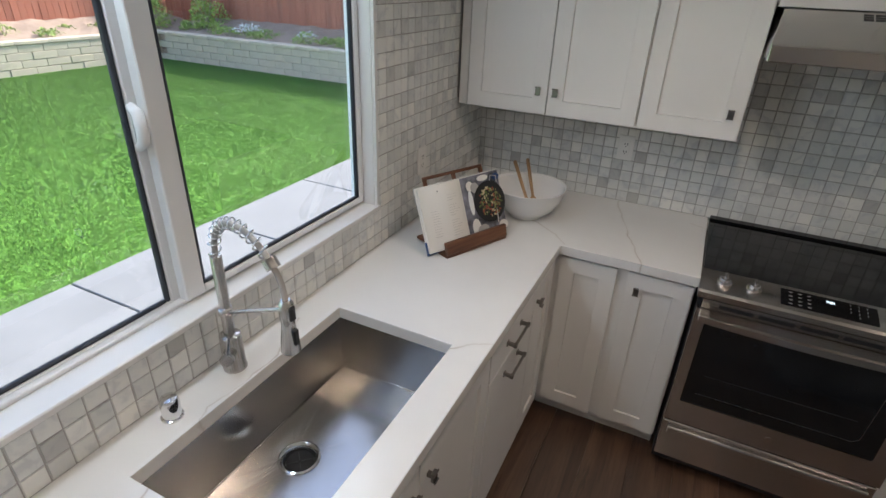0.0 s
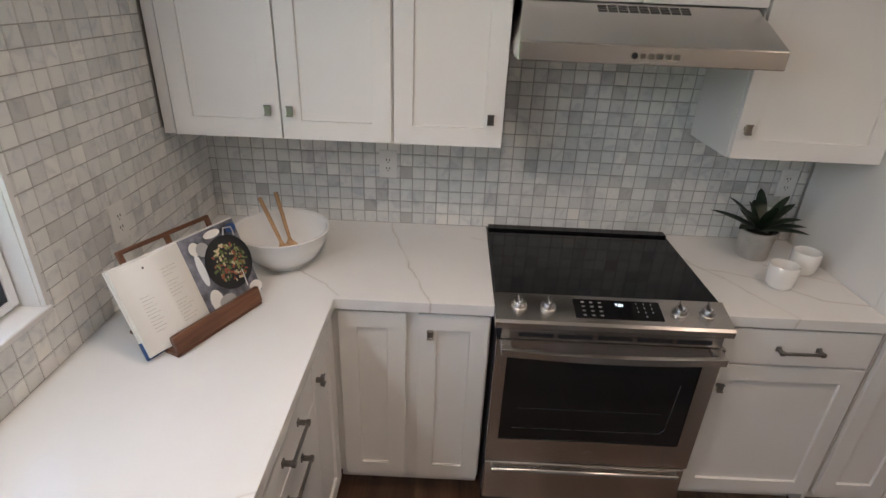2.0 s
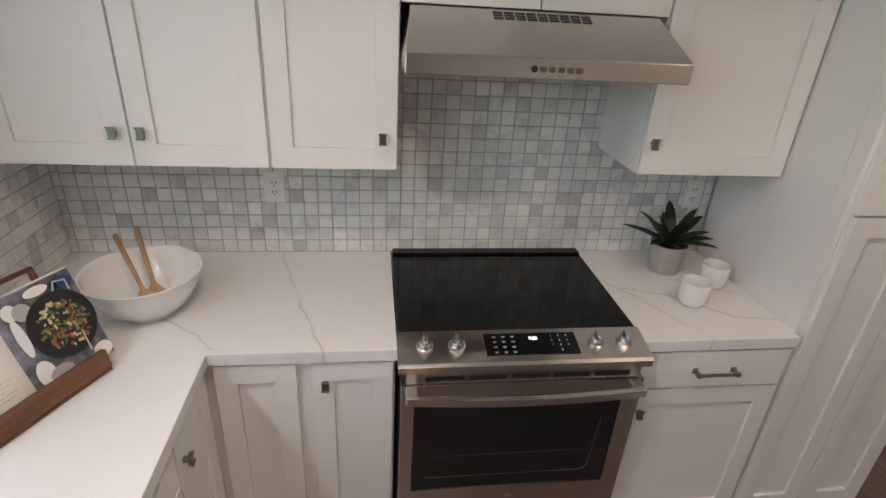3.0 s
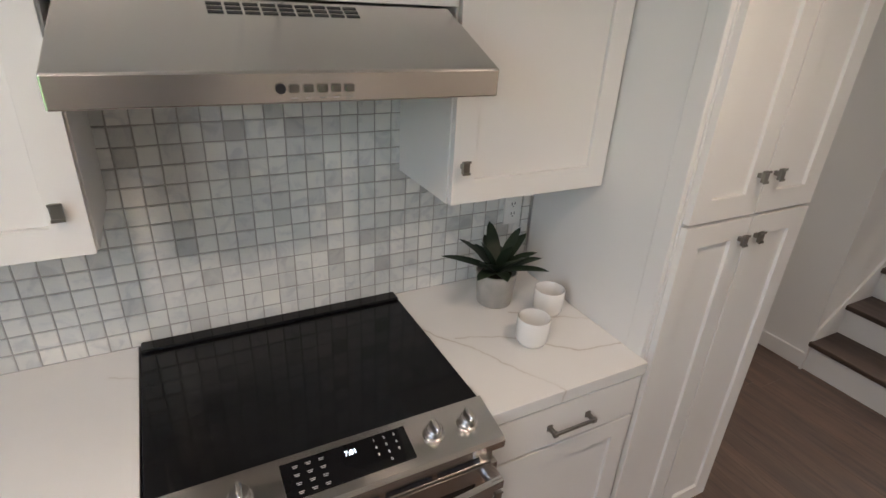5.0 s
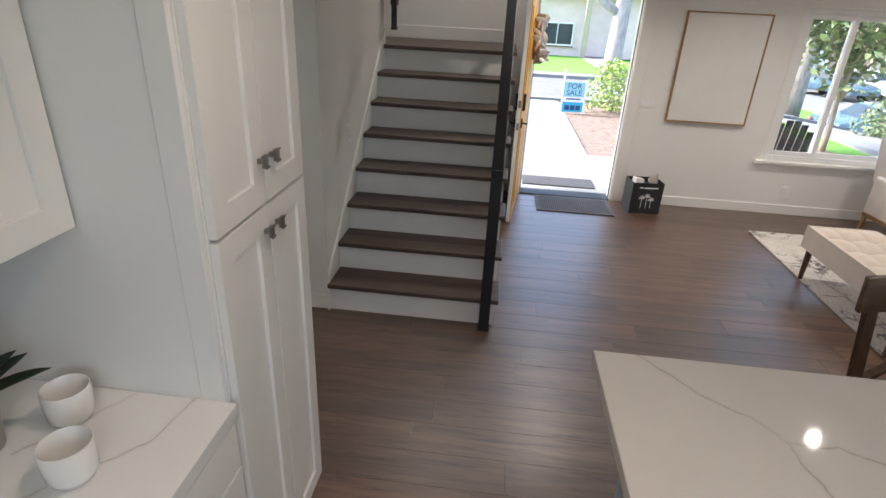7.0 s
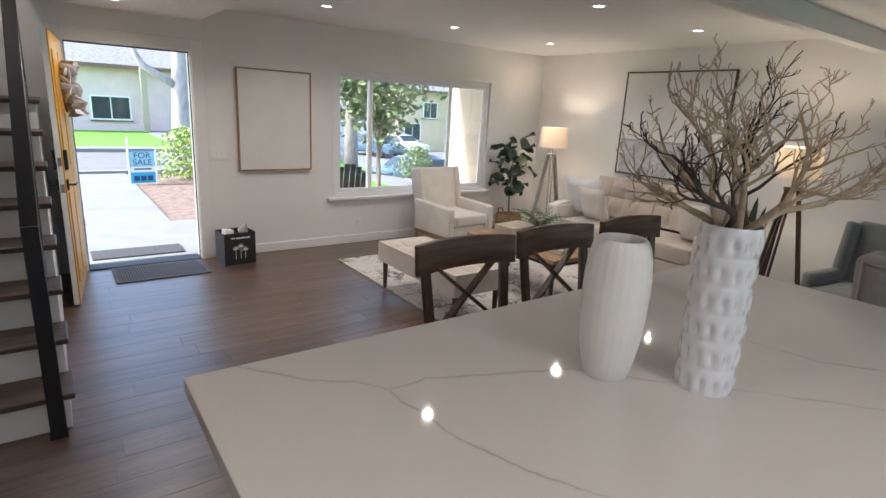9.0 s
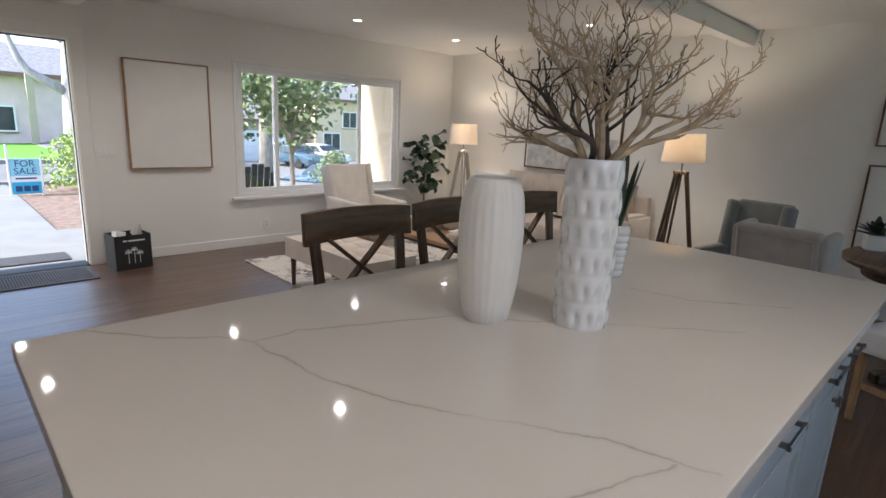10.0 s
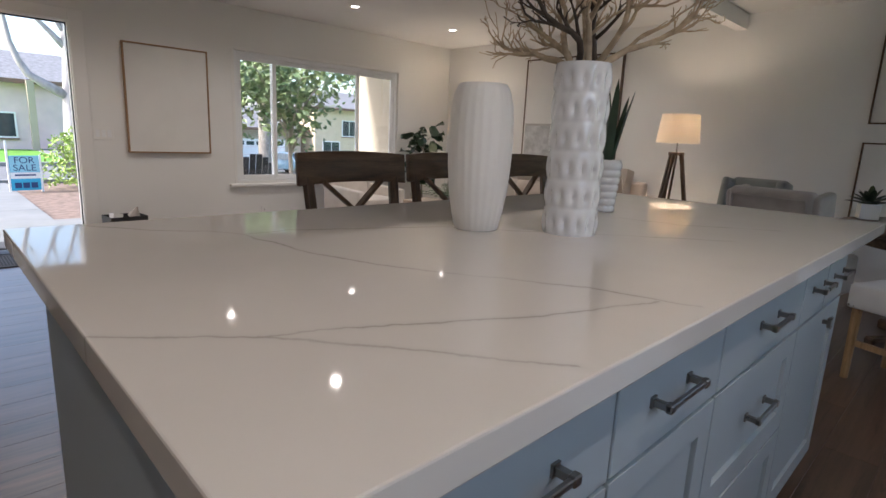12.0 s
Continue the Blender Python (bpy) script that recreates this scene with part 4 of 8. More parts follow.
# ---- things on the counter ----
def cookbook_stand():
    s = thing("cookbook_stand", "walnut cookbook stand with a slatted back", "book stand", 0.318, -0.815, 0.914, 65.5)
    lean = pose(0, 0.0, 0.0, -22)
    part("base", box(-0.15, -0.02, 0.004, 0.15, 0.16, 0.016, 0.003), M_WALNUT, s)
    part("ledge", moved(box(-0.158, -0.052, 0.002, 0.158, -0.034, 0.052, 0.003), pose(0, 0, 0, -14)), M_WALNUT, s)
    part("ledge_floor", box(-0.158, -0.045, 0.0, 0.158, 0.03, 0.010, 0.002), M_WALNUT, s)
    bm = bmesh.new()
    for a in (box(-0.15, 0.012, 0.01, -0.136, 0.026, 0.298, 0.002), box(0.136, 0.012, 0.01, 0.15, 0.026, 0.298, 0.002), box(-0.007, 0.012, 0.01, 0.007, 0.026, 0.298, 0.002),
              box(-0.15, 0.011, 0.288, 0.15, 0.027, 0.300, 0.003), box(-0.15, 0.011, 0.250, 0.15, 0.027, 0.258, 0.002)):
        add(bm, a)
    part("back_frame", moved(bm, lean), M_WALNUT, s)
    part("prop", bar((0.0, 0.15, 0.012), (0.0, 0.085, 0.20), 0.02, 0.01), M_WALNUT, s)
    b = new("open_cookbook")
    b.matrix_world = pose(0.318, -0.815, 0.926, 0, 0, 65.5) @ lean
    tagged(b, "open hardback cookbook with a photo page on the stand", "book")
    part("cover", box(-0.210, 0.004, 0.0, 0.210, 0.009, 0.256), M_PAPER, b)
    part("spine_cloth", box(-0.211, 0.0035, -0.002, -0.12, 0.0095, 0.05), M_NAVY, b, "dark navy cover corner")
    for sgn, nm in ((-1, "text_page"), (1, "photo_page")):
        bm = bmesh.new()
        n = 10
        rows = []
        for i in range(n + 1):
            u = i / n
            x = sgn * 0.205 * u
            y = -0.004 - 0.022 * math.sin(math.pi * min(1, u * 1.15 + 0.02)) ** 0.8 * (1 - 0.35 * u) if u < 0.97 else -0.006
            rows.append([bm.verts.new((x, y, z)) for z in (0.004, 0.252)] + [bm.verts.new((x, 0.003, z)) for z in (0.252, 0.004)])
        for p, q in zip(rows, rows[1:]):
            for k in range(4):
                bm.faces.new((p[k], q[k], q[(k + 1) % 4], p[(k + 1) % 4]))
        bm.faces.new(rows[0])
        bm.faces.new(rows[-1][::-1])
        bmesh.ops.recalc_face_normals(bm, faces=bm.faces[:])
        pg = part(nm, bm, M_PAPER if sgn < 0 else M_PHOTO, b, "", True)
        if sgn < 0:
            def yy(x):
                u = -x / 0.205
                return -0.0045 - 0.022 * math.sin(math.pi * min(1, u * 1.15 + 0.02)) ** 0.8 * (1 - 0.35 * u)
            part("page_mark", box(-0.128, yy(-0.128) - 0.0015, 0.226, -0.123, yy(-0.123), 0.231), M_BLACK, pg)
            for i in range(17):
                z = 0.205 - i * 0.0098
                ends = (-0.088, -0.04) if i < 2 else (-0.088, -0.036 - 0.012 * ((i * 7) % 3))
                if i not in (3, 9):
                    part("text_line", bar((ends[0], yy(ends[0]) - 0.0006, z), (ends[1], yy(ends[1]) - 0.0006, z), 0.0024, 0.0006), M_INK, pg)
                if 4 < i < 16:
                    part("text_line", bar((-0.165, yy(-0.165) - 0.0006, z), (-0.132 - 0.008 * (i % 2), yy(-0.135) - 0.0006, z), 0.0024, 0.0006), M_INK, pg)
        else:
            y = -0.027
            pan = part("printed_pan", moved(lathe([(0.083, 0), (0.083, 0.001)], 40, close=True), pose(0.118, y, 0.138, 90)), M_BLACK, pg, "photo of a black pan")
            random.seed(5)
            for i in range(130):
                a, q = random.uniform(0, 6.28), 0.060 * math.sqrt(random.random())
                sz = random.uniform(0.003, 0.008)
                bmf = box(-sz, -0.0006, -sz * 0.5, sz, 0.0006, sz * 0.5)
                part("printed_food", moved(bmf, pose(0.118 + q * math.cos(a), y - 0.0016 - 0.0001 * (i % 6), 0.135 + q * math.sin(a), 0, random.uniform(0, 180), 0)), random.choice(FOOD), pan)
            for k, (cx, cz, w_, h_, mt) in enumerate(((0.03, 0.05, 0.022, 0.035, M_PAPER), (0.06, 0.035, 0.03, 0.02, M_INK), (0.17, 0.03, 0.025, 0.02, M_PAPER), (0.10, 0.236, 0.03, 0.012, M_PAPER), (0.025, 0.15, 0.012, 0.05, M_SIGNW), (0.17, 0.23, 0.02, 0.014, M_NAVY), (0.03, 0.215, 0.018, 0.02, M_PAPER))):
                part("printed_cloth", moved(lathe([(1.0, 0), (1.0, 0.0006)], 14, close=True), pose(cx, y + 0.004 if cx < 0.04 else y + 0.0005 - 0.0001 * k, cz, 90) @ Matrix.Diagonal((w_, h_, 1, 1))), mt, pg)
            part("pan_handle", tube([(0.135, y, 0.218), (0.145, y, 0.238), (0.172, y, 0.232), (0.172, y, 0.205)], 0.003, 6), M_INK, pg)
            part("printed_cup", moved(lathe([(0.021, 0), (0.021, 0.0008)], 24, close=True), pose(0.052, y + 0.001, 0.205, 90)), M_INK, pg)
            part("printed_spoon", bar((0.142, y - 0.003, 0.045), (0.146, y - 0.003, 0.10), 0.004, 0.0008), M_PAPER, pg)


M_PHOTO = plain("photo_page", (0.17, 0.17, 0.20), 0.4, vary=0.95, scale=20, bumps=0)
FOOD = [plain("printed_green", (0.12, 0.17, 0.05), 0.5), plain("printed_leaf", (0.25, 0.27, 0.10), 0.5), plain("printed_cream", (0.62, 0.52, 0.33), 0.5), plain("printed_red", (0.32, 0.09, 0.05), 0.5), plain("printed_dark", (0.05, 0.05, 0.03), 0.5)]
cookbook_stand()

solid("mixing_bowl", moved(lathe([(0.075, 0.0), (0.078, 0.006), (0.085, 0.012), (0.125, 0.045), (0.152, 0.095), (0.163, 0.134), (0.168, 0.139), (0.166, 0.142), (0.158, 0.138), (0.147, 0.095), (0.118, 0.048), (0.07, 0.020), (0.002, 0.016)], 56, close=True), Matrix.Translation((0.414, -0.405, 0.914))), M_CERAMIC, "wide white ceramic mixing bowl on the counter", "bowl", smooth=True)


def spoon(x, y, z, m, label, fork):
    t = new("wooden_spoon")
    t.matrix_world = m
    tagged(t, label, "utensil", "wooden utensils in the bowl")
    part("handle", tube([(0, 0, 0.04), (0, 0, 0.13), (0, 0, 0.27)], [0.006, 0.0075, 0.0085], 10), M_BEECH, t, smooth=True)
    bm = lathe([(0.004, -0.035), (0.022, -0.028), (0.030, -0.005), (0.026, 0.02), (0.010, 0.045), (0.005, 0.06)], 20, close=True)
    part("blade", moved(bm, Matrix.Diagonal((1, 0.25, 1, 1))), M_BEECH, t, smooth=True)


spoon(0, 0, 0, pose(0.437, -0.448, 0.972) @ (Vector((0.286, -0.250, 1.105)) - Vector((0.437, -0.448, 0.972))).to_track_quat("Z", "Y").to_matrix().to_4x4(), "beech wooden salad spoon leaning in the white bowl", False)
spoon(0, 0, 0, pose(0.452, -0.420, 0.972) @ (Vector((0.340, -0.215, 1.105)) - Vector((0.452, -0.420, 0.972))).to_track_quat("Z", "Y").to_matrix().to_4x4(), "beech wooden salad spoon leaning in the white bowl", True)


def blade_leaf(length, width, rise, curl, n=8):
    """One thick pointed leaf that starts at the origin, rises and bends outwards along x."""
    bm = bmesh.new()
    rows = []
    for i in range(n + 1):
        u = i / n
        w = width * (0.55 + 1.3 * u) * (1 - u) ** 0.75 if u < 1 else 0.0004
        x = length * (u * math.cos(rise) + curl * u * u * 0.5)
        z = length * (u * math.sin(rise) - curl * u * u * 0.55)
        rows.append([bm.verts.new((x, -w, z + w * 0.35)), bm.verts.new((x, 0, z)), bm.verts.new((x, w, z + w * 0.35)), bm.verts.new((x, 0, z - 0.004 * (1 - u)))])
    for p, q in zip(rows, rows[1:]):
        for k in range(4):
            bm.faces.new((p[k], q[k], q[(k + 1) % 4], p[(k + 1) % 4]))
    bm.faces.new(rows[0][::-1])
    bm.faces.new(rows[-1])
    bmesh.ops.recalc_face_normals(bm, faces=bm.faces[:])
    return bm


def succulent(x, y, z, pot, label, size, mat_pot, seed, turn=0):
    random.seed(seed)
    s = thing("potted_succulent", label, "plant", x, y, z, turn, "potted succulents")
    part("pot", pot, mat_pot, s, smooth=True)
    top = 0.105 * size
    part("soil", moved(lathe([(0.045 * size, 0), (0.045 * size, 0.004)], 20, close=True), Matrix.Translation((0, 0, top - 0.012))), M_SOIL, s)
    for ring, (n, length, rise, curl) in enumerate(((7, 0.132, 0.36, 0.22), (6, 0.135, 0.74, 0.22), (4, 0.125, 1.12, 0.12))):
        for i in range(n):
            a = 360 * (i + 0.5 * ring) / n + random.uniform(-14, 14)
            l = length * size * random.uniform(0.85, 1.15)
            part("leaf", moved(blade_leaf(l, 0.029 * size, rise + random.uniform(-0.15, 0.15), curl), pose(0, 0, top - 0.008 + 0.006 * ring, 0, 0, a) @ pose(0.008 * size, 0, 0)), M_LEAF, s, smooth=True)


succulent(2.225, -0.167, 0.914, lathe([(0.056, 0.0), (0.058, 0.002), (0.067, 0.110), (0.069, 0.115), (0.063, 0.115), (0.058, 0.10), (0.002, 0.098)], 36, close=True),
          "dark green succulent in a round grey cement pot", 1.12, M_CEMENT, 3)


def mug(x, y, rz):
    m = thing("mug", "plain white ceramic mug on the quartz counter", "mug", x, y, 0.914, rz, "white mugs")
    part("cup", moved(lathe([(0.030, 0.0), (0.036, 0.003), (0.043, 0.018), (0.045, 0.05), (0.0445, 0.084), (0.043, 0.086), (0.0412, 0.083), (0.041, 0.05), (0.037, 0.014), (0.001, 0.010)], 36, close=True), Matrix.Diagonal((1.1, 1.1, 1.03, 1))), M_CERAMIC, m, smooth=True)
    part("handle", tube([(0.046, 0, 0.068), (0.060, 0, 0.070), (0.070, 0, 0.055), (0.068, 0, 0.036), (0.056, 0, 0.024), (0.046, 0, 0.026)], 0.0055, 10), M_CERAMIC, m, smooth=True)


mug(2.200, -0.418, 22)
mug(2.350, -0.297, 40)


# ---- island ----
def island():
    c = thing("kitchen_island", "blue-grey shaker kitchen island cabinet with nickel pulls", "kitchen island", 1.640, -3.64, 0, 0)
    L, D = 2.08, 0.79
    part("body", box(0.021, 0.0, 0.1, D, L, 0.873, 0.001), M_ISLE, c)
    part("toe_kick", box(0.08, 0.02, 0.0, D - 0.02, L - 0.02, 0.099), M_ISLE, c)
    back = part("back_panel", box(D, -0.30, 0.0, D + 0.02, L, 0.873, 0.001), M_ISLE, c)

    def front(kind, y0, z0, w, h, hw=None, flat=False):
        turn = pose(0.0205, y0 - c.location.y, z0, 0, 0, -90)
        f = part(kind, moved(flat_front(w, h) if flat else shaker(w, h, 0.02, 0.06), turn), M_ISLE, c)
        if not flat:
            part("panel", moved(shaker_panel(w, h, 0.02, 0.06), turn), M_ISLE, f)
        if hw:
            hb = knob_bm() if hw[0] == "knob" else pull_bm(0.15)
            part("knob" if hw[0] == "knob" else "handle", moved(hb, turn @ pose(hw[1], -0.02, hw[2])), M_NICKEL, f, "brushed nickel " + hw[0])
    # fronts run from the near end at y = -1.56 away to y = -3.64
    for y0, w in ((-1.563, 0.508), (-2.075, 0.405)):
        front("drawer_front", y0, 0.695, w, 0.172, ("pull", 0.30 if w > 0.45 else 0.18, 0.085), True)
        front("door", y0, 0.105, w, 0.585, ("knob", w - 0.05, 0.52) if w > 0.45 else None)
    front("drawer_front", -2.484, 0.695, 0.60, 0.172, ("pull", 0.30, 0.090), True)
    front("drawer_front", -2.484, 0.405, 0.60, 0.285, ("pull", 0.30, 0.16))
    front("drawer_front", -2.484, 0.105, 0.60, 0.295, ("pull", 0.30, 0.16))
    front("drawer_front", -3.088, 0.695, 0.275, 0.172, ("pull", 0.17, 0.09), True)
    front("drawer_front", -3.366, 0.695, 0.272, 0.172, ("pull", 0.165, 0.09), True)
    front("door", -3.088, 0.105, 0.549, 0.585, ("knob", 0.325, 0.54))


island()
solid("island_top", box(1.600, -4.025, 0.874, 2.848, -1.545, 0.914, 0.003, 2), M_ISLETOP, "white quartz island top with long grey veins", "countertop")

# ---- unseen glazed patio door, added in the window wall's dining end for daylight ----
def added_patio_door():
    w = thing("door_2", "unseen white sliding glass patio door, closed, added to let in daylight", "door", -0.09, -5.4, 0.0)
    w["kind"] = "structure"
    part("sill", box(-0.06, -1.0, -0.012, 0.05, 1.0, 0.02), M_VINYL, w)
    part("head", box(-0.06, -1.0, 2.01, 0.05, 1.0, 2.05), M_VINYL, w)
    for s in (-1, 1):
        part("jamb", box(-0.06, s * 0.98 - 0.02, 0.02, 0.05, s * 0.98 + 0.02, 2.01), M_VINYL, w)
    for ya, yb, x in ((-0.96, 0.04, 0.01), (-0.04, 0.96, -0.03)):
        bm = bmesh.new()
        for a in (box(x, ya, 0.02, x + 0.03, ya + 0.07, 2.01, 0.003), box(x, yb - 0.07, 0.02, x + 0.03, yb, 2.01, 0.003), box(x, ya + 0.07, 0.02, x + 0.03, yb - 0.07, 0.10, 0.003), box(x, ya + 0.07, 1.94, x + 0.03, yb - 0.07, 2.01, 0.003)):
            add(bm, a)
        p = part("door_panel", bm, M_VINYL, w)
        g = part("pane", box(x + 0.012, ya + 0.071, 0.101, x + 0.016, yb - 0.071, 1.939), M_GLASS, p)
        g.visible_shadow = False


added_patio_door()

# ---- recessed ceiling lights ----
def downlight(x, y, z, power, soft=0.022, tone=(1.0, 0.89, 0.77)):
    d = thing("ceiling_light", "small round recessed ceiling light, switched on", "ceiling light", x, y, z, 0, "recessed ceiling lights")
    part("trim_ring", lathe([(0.062, 0.0), (0.062, -0.004), (0.039, -0.006), (0.038, -0.001)], 28), M_TRIM, d, smooth=True)
    part("diffuser", lathe([(0.038, -0.003), (0.02, -0.004), (0.001, -0.004)], 28, close=True), M_DOWN, d)
    l = bpy.data.lights.new("ceiling_lamp", "SPOT")
    l.energy, l.color, l.shadow_soft_size, l.spot_size, l.spot_blend = power, tone, soft, radians(150), 0.9
    o = new("lamp", l)
    o.parent = d
    o.location = (0, 0, -0.012)


for x in (4.32, 6.10):
    for y in (-3.36, -4.72, -6.10):
        downlight(x, y, CEIL, 9)
downlight(5.66, -1.88, 2.27, 9)
downlight(6.5, -1.83, 2.27, 7)
# hall fixture out of view, added to light the wall end by the stairs
downlight(3.85, 0.8, CEIL, 5)
for x, y, power in ((1.02, -1.25, 9), (1.02, -2.60, 11), (2.35, -1.20, 5.8)):
    downlight(x, y, CEIL, power, 0.045, (1.0, 0.80, 0.62))
# unseen fixture, added to brighten the dark landing and upper stairs
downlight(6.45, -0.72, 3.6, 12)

# ---- stairs ----
def stairs():
    s = thing("staircase", "straight stairs with brown wood treads and white risers", "stairs", 4.39, -0.225, 0)
    s["kind"] = "structure"
    run, rise, n = 0.232, 0.19, 8
    y0, y1 = -1.055, 0.0
    for i in range(n):
        x, z = i * run, (i + 1) * rise
        deep = run if i < n - 1 else 7.13 - 4.39 - x
        part("riser", box(x, y0, i * rise + 0.001, x + 0.02, y1, z - 0.031), M_TRIM, s)
        part("tread", box(x - 0.028, y0 - 0.025, z - 0.03, x + deep + 0.012, y1 + (1.1 if i == n - 1 else 0), z, 0.006, 2), M_TREAD, s, "dark brown wood tread")
        part("stringer", box(x + 0.02, y0, 0.0, x + deep + 0.02, y0 + 0.02, z - 0.031), M_TRIM, s)
    # sloping white skirting on the wall
    bm = bmesh.new()
    p = [(-0.02, 0.0), (-0.02, 0.16), (0.02, 0.26), (7 * run - 0.02, 0.26 + 7 * rise), (7 * run + 0.05, 1.64), (7 * run + 0.05, 1.4), (0.1, 0.0)]
    a = [bm.verts.new((x, 0.004, z)) for x, z in p]
    b = [bm.verts.new((x, -0.009, z)) for x, z in p]
    for i in range(len(p)):
        j = (i + 1) % len(p)
        bm.faces.new((a[i], b[i], b[j], a[j]))
    bm.faces.new(a[::-1])
    bm.faces.new(b)
    bmesh.ops.recalc_face_normals(bm, faces=bm.faces[:])
    part("skirting", bm, M_TRIM, s)


stairs()


def railing():
    r = thing("stair_railing", "black steel stair railing along the open side", "railing", 4.345, -1.225, 0)
    run, rise = 0.232, 0.19
    part("newel_post", box(-0.032, -0.032, 0.0, 0.032, 0.032, 1.02, 0.003), M_BLKSTEEL, r)
    part("foot_plate", box(-0.04, -0.036, 0.0, 0.04, 0.036, 0.008), M_BLKSTEEL, r)
    top = 7 * run
    part("handrail", bar((0.0, 0, 1.0), (top, 0, 1.0 + 7 * rise), 0.066, 0.045, 0.004), M_BLKSTEEL, r)
    part("lower_rail", bar((0.0, 0, 0.30), (top, 0, 0.30 + 7 * rise), 0.045, 0.03, 0.003), M_BLKSTEEL, r)
    part("landing_post", box(top, -0.025, 1.52, top + 0.05, 0.025, 2.6, 0.003), M_BLKSTEEL, r)
    for i in range(1, 14):
        x = i * top / 14
        z = x * rise / run
        part("baluster", box(x - 0.010, -0.010, 0.31 + z, x + 0.010, 0.010, 0.98 + z), M_BLKSTEEL, r)


railing()
u = thing("upper_railing", "black steel railing of the upper flight", "railing", 6.075, -0.30, 1.63)
part("post", box(-0.02, -0.02, 0.0, 0.02, 0.02, 0.18, 0.002), M_BLKSTEEL, u)
part("foot", box(-0.04, -0.02, 0.0, 0.05, 0.02, 0.02, 0.002), M_BLKSTEEL, u)
part("post_top", box(-0.06, -0.03, 0.18, 0.03, 0.02, 0.9, 0.003), M_BLKSTEEL, u)
outlet("light_switch", pose(4.95, -0.2205, 1.02), "white wall plate beside the stairs")


# ---- front door ----
def door_frame():
    d = thing("door_1", "white front door frame with a dark threshold", "door", XF, -1.98, 0)
    d["kind"] = "structure"
    for s in (-1, 1):
        part("jamb", box(0.0, s * 0.51 - (0.03 if s > 0 else 0), 0.0, 0.16, s * 0.51 + (0 if s > 0 else 0.03), 2.02), M_TRIM, d)
        part("weather_strip", box(0.045, s * 0.478 - 0.006, 0.0, 0.06, s * 0.478 + 0.006, 1.99), M_GASKET, d)
        part("casing", box(-0.016, s * 0.545 - 0.055, 0.0, 0.0, s * 0.545 + 0.055, 2.10, 0.003), M_TRIM, d)
    part("head_jamb", box(0.0, -0.48, 1.99, 0.16, 0.48, 2.02), M_TRIM, d)
    part("head_strip", box(0.045, -0.48, 1.977, 0.06, 0.48, 1.99), M_GASKET, d)
    part("head_casing", box(-0.016, -0.49, 2.0, 0.0, 0.49, 2.10, 0.003), M_TRIM, d)
    part("threshold", box(-0.02, -0.48, 0.0, 0.18, 0.48, 0.014, 0.004), M_GASKET, d)


door_frame()


def door_leaf():
    d = thing("front_door", "open front door, white inside and yellow outside", "door", XF - 0.03, -1.485, 0.012, 174.5)
    part("inner_skin", box(0.0, -0.044, 0.0, 0.93, -0.010, 1.97, 0.002), M_TRIM, d, "white painted face")
    out = part("outer_skin", box(0.001, -0.010, 0.001, 0.929, -0.002, 1.969), M_YELLOW, d, "yellow painted face")
    for z0, z1 in ((0.15, 0.85), (1.0, 1.85)):
        for x0 in (0.10, 0.50):
            part("panel", box(x0, -0.003, z0, x0 + 0.33, 0.006, z1, 0.004), M_YELLOW, out)
    for s, y in ((1, 0.0), (-1, -0.046)):
        lk = part("deadbolt", box(0.845, y - 0.004, 1.02, 0.895, y + s * 0.022, 1.16, 0.004), M_BLKSTEEL, d, "black keypad deadbolt")
        pl = part("handle_plate", box(0.845, y - 0.004, 0.87, 0.895, y + s * 0.012, 0.95, 0.004), M_BLKSTEEL, d)
        part("lever", tube([(0.87, y + s * 0.01, 0.91), (0.87, y + s * 0.05, 0.91), (0.80, y + s * 0.055, 0.912)], 0.008, 8), M_BLKSTEEL, pl, "black lever handle")
    for z in (0.89, 1.08):
        part("latch_plate", box(0.9305, -0.036, z - 0.03, 0.9325, -0.012, z + 0.03), M_NICKEL, d)
    w = thing("door_wreath", "wreath of crumpled grey metal leaves on the door", "wreath", XF - 0.50, -1.438, 1.60, 174.5)
    random.seed(8)
    ring = part("ring", tube([(0.17 * math.cos(a * 0.314), 0.03, 0.17 * math.sin(a * 0.314)) for a in range(21)], 0.012, 8), M_WICKER, w)
    for i in range(26):
        a = i * 0.2417
        lf = lathe([(0.004, -0.07), (0.035, -0.02), (0.04, 0.02), (0.006, 0.075)], 7, close=True)
        part("leaf", moved(lf, pose(0.17 * math.cos(a), 0.05 + random.uniform(0, 0.05), 0.17 * math.sin(a), random.uniform(-60, 60), math.degrees(-a) + random.uniform(-40, 40), random.uniform(0, 90)) @ Matrix.Diagonal((1, 0.35, 1, 1))), random.choice((M_WHITECLOTH, M_CEMENT, M_GREYCLOTH)), w)


door_leaf()


def floor_mat():
    m = thing("door_mat", "dark grey ribbed rubber mat inside the front door", "door mat", 6.86, -2.05, 0)
    part("sheet", box(-0.24, -0.385, 0.0, 0.24, 0.385, 0.006, 0.002), M_MAT, m)
    bm = box(-0.24, -0.385, 0.006, 0.24, -0.35, 0.010)
    for a in (box(-0.24, 0.35, 0.006, 0.24, 0.385, 0.010), box(-0.24, -0.35, 0.006, -0.205, 0.35, 0.010), box(0.205, -0.35, 0.006, 0.24, 0.35, 0.010)):
        add(bm, a)
    part("border", bm, M_RIB, m)
    for i in range(34):
        y = -0.34 + i * 0.0206
        part("rib", box(-0.20, y - 0.004, 0.006, 0.20, y + 0.004, 0.010), M_RIB, m)


floor_mat()


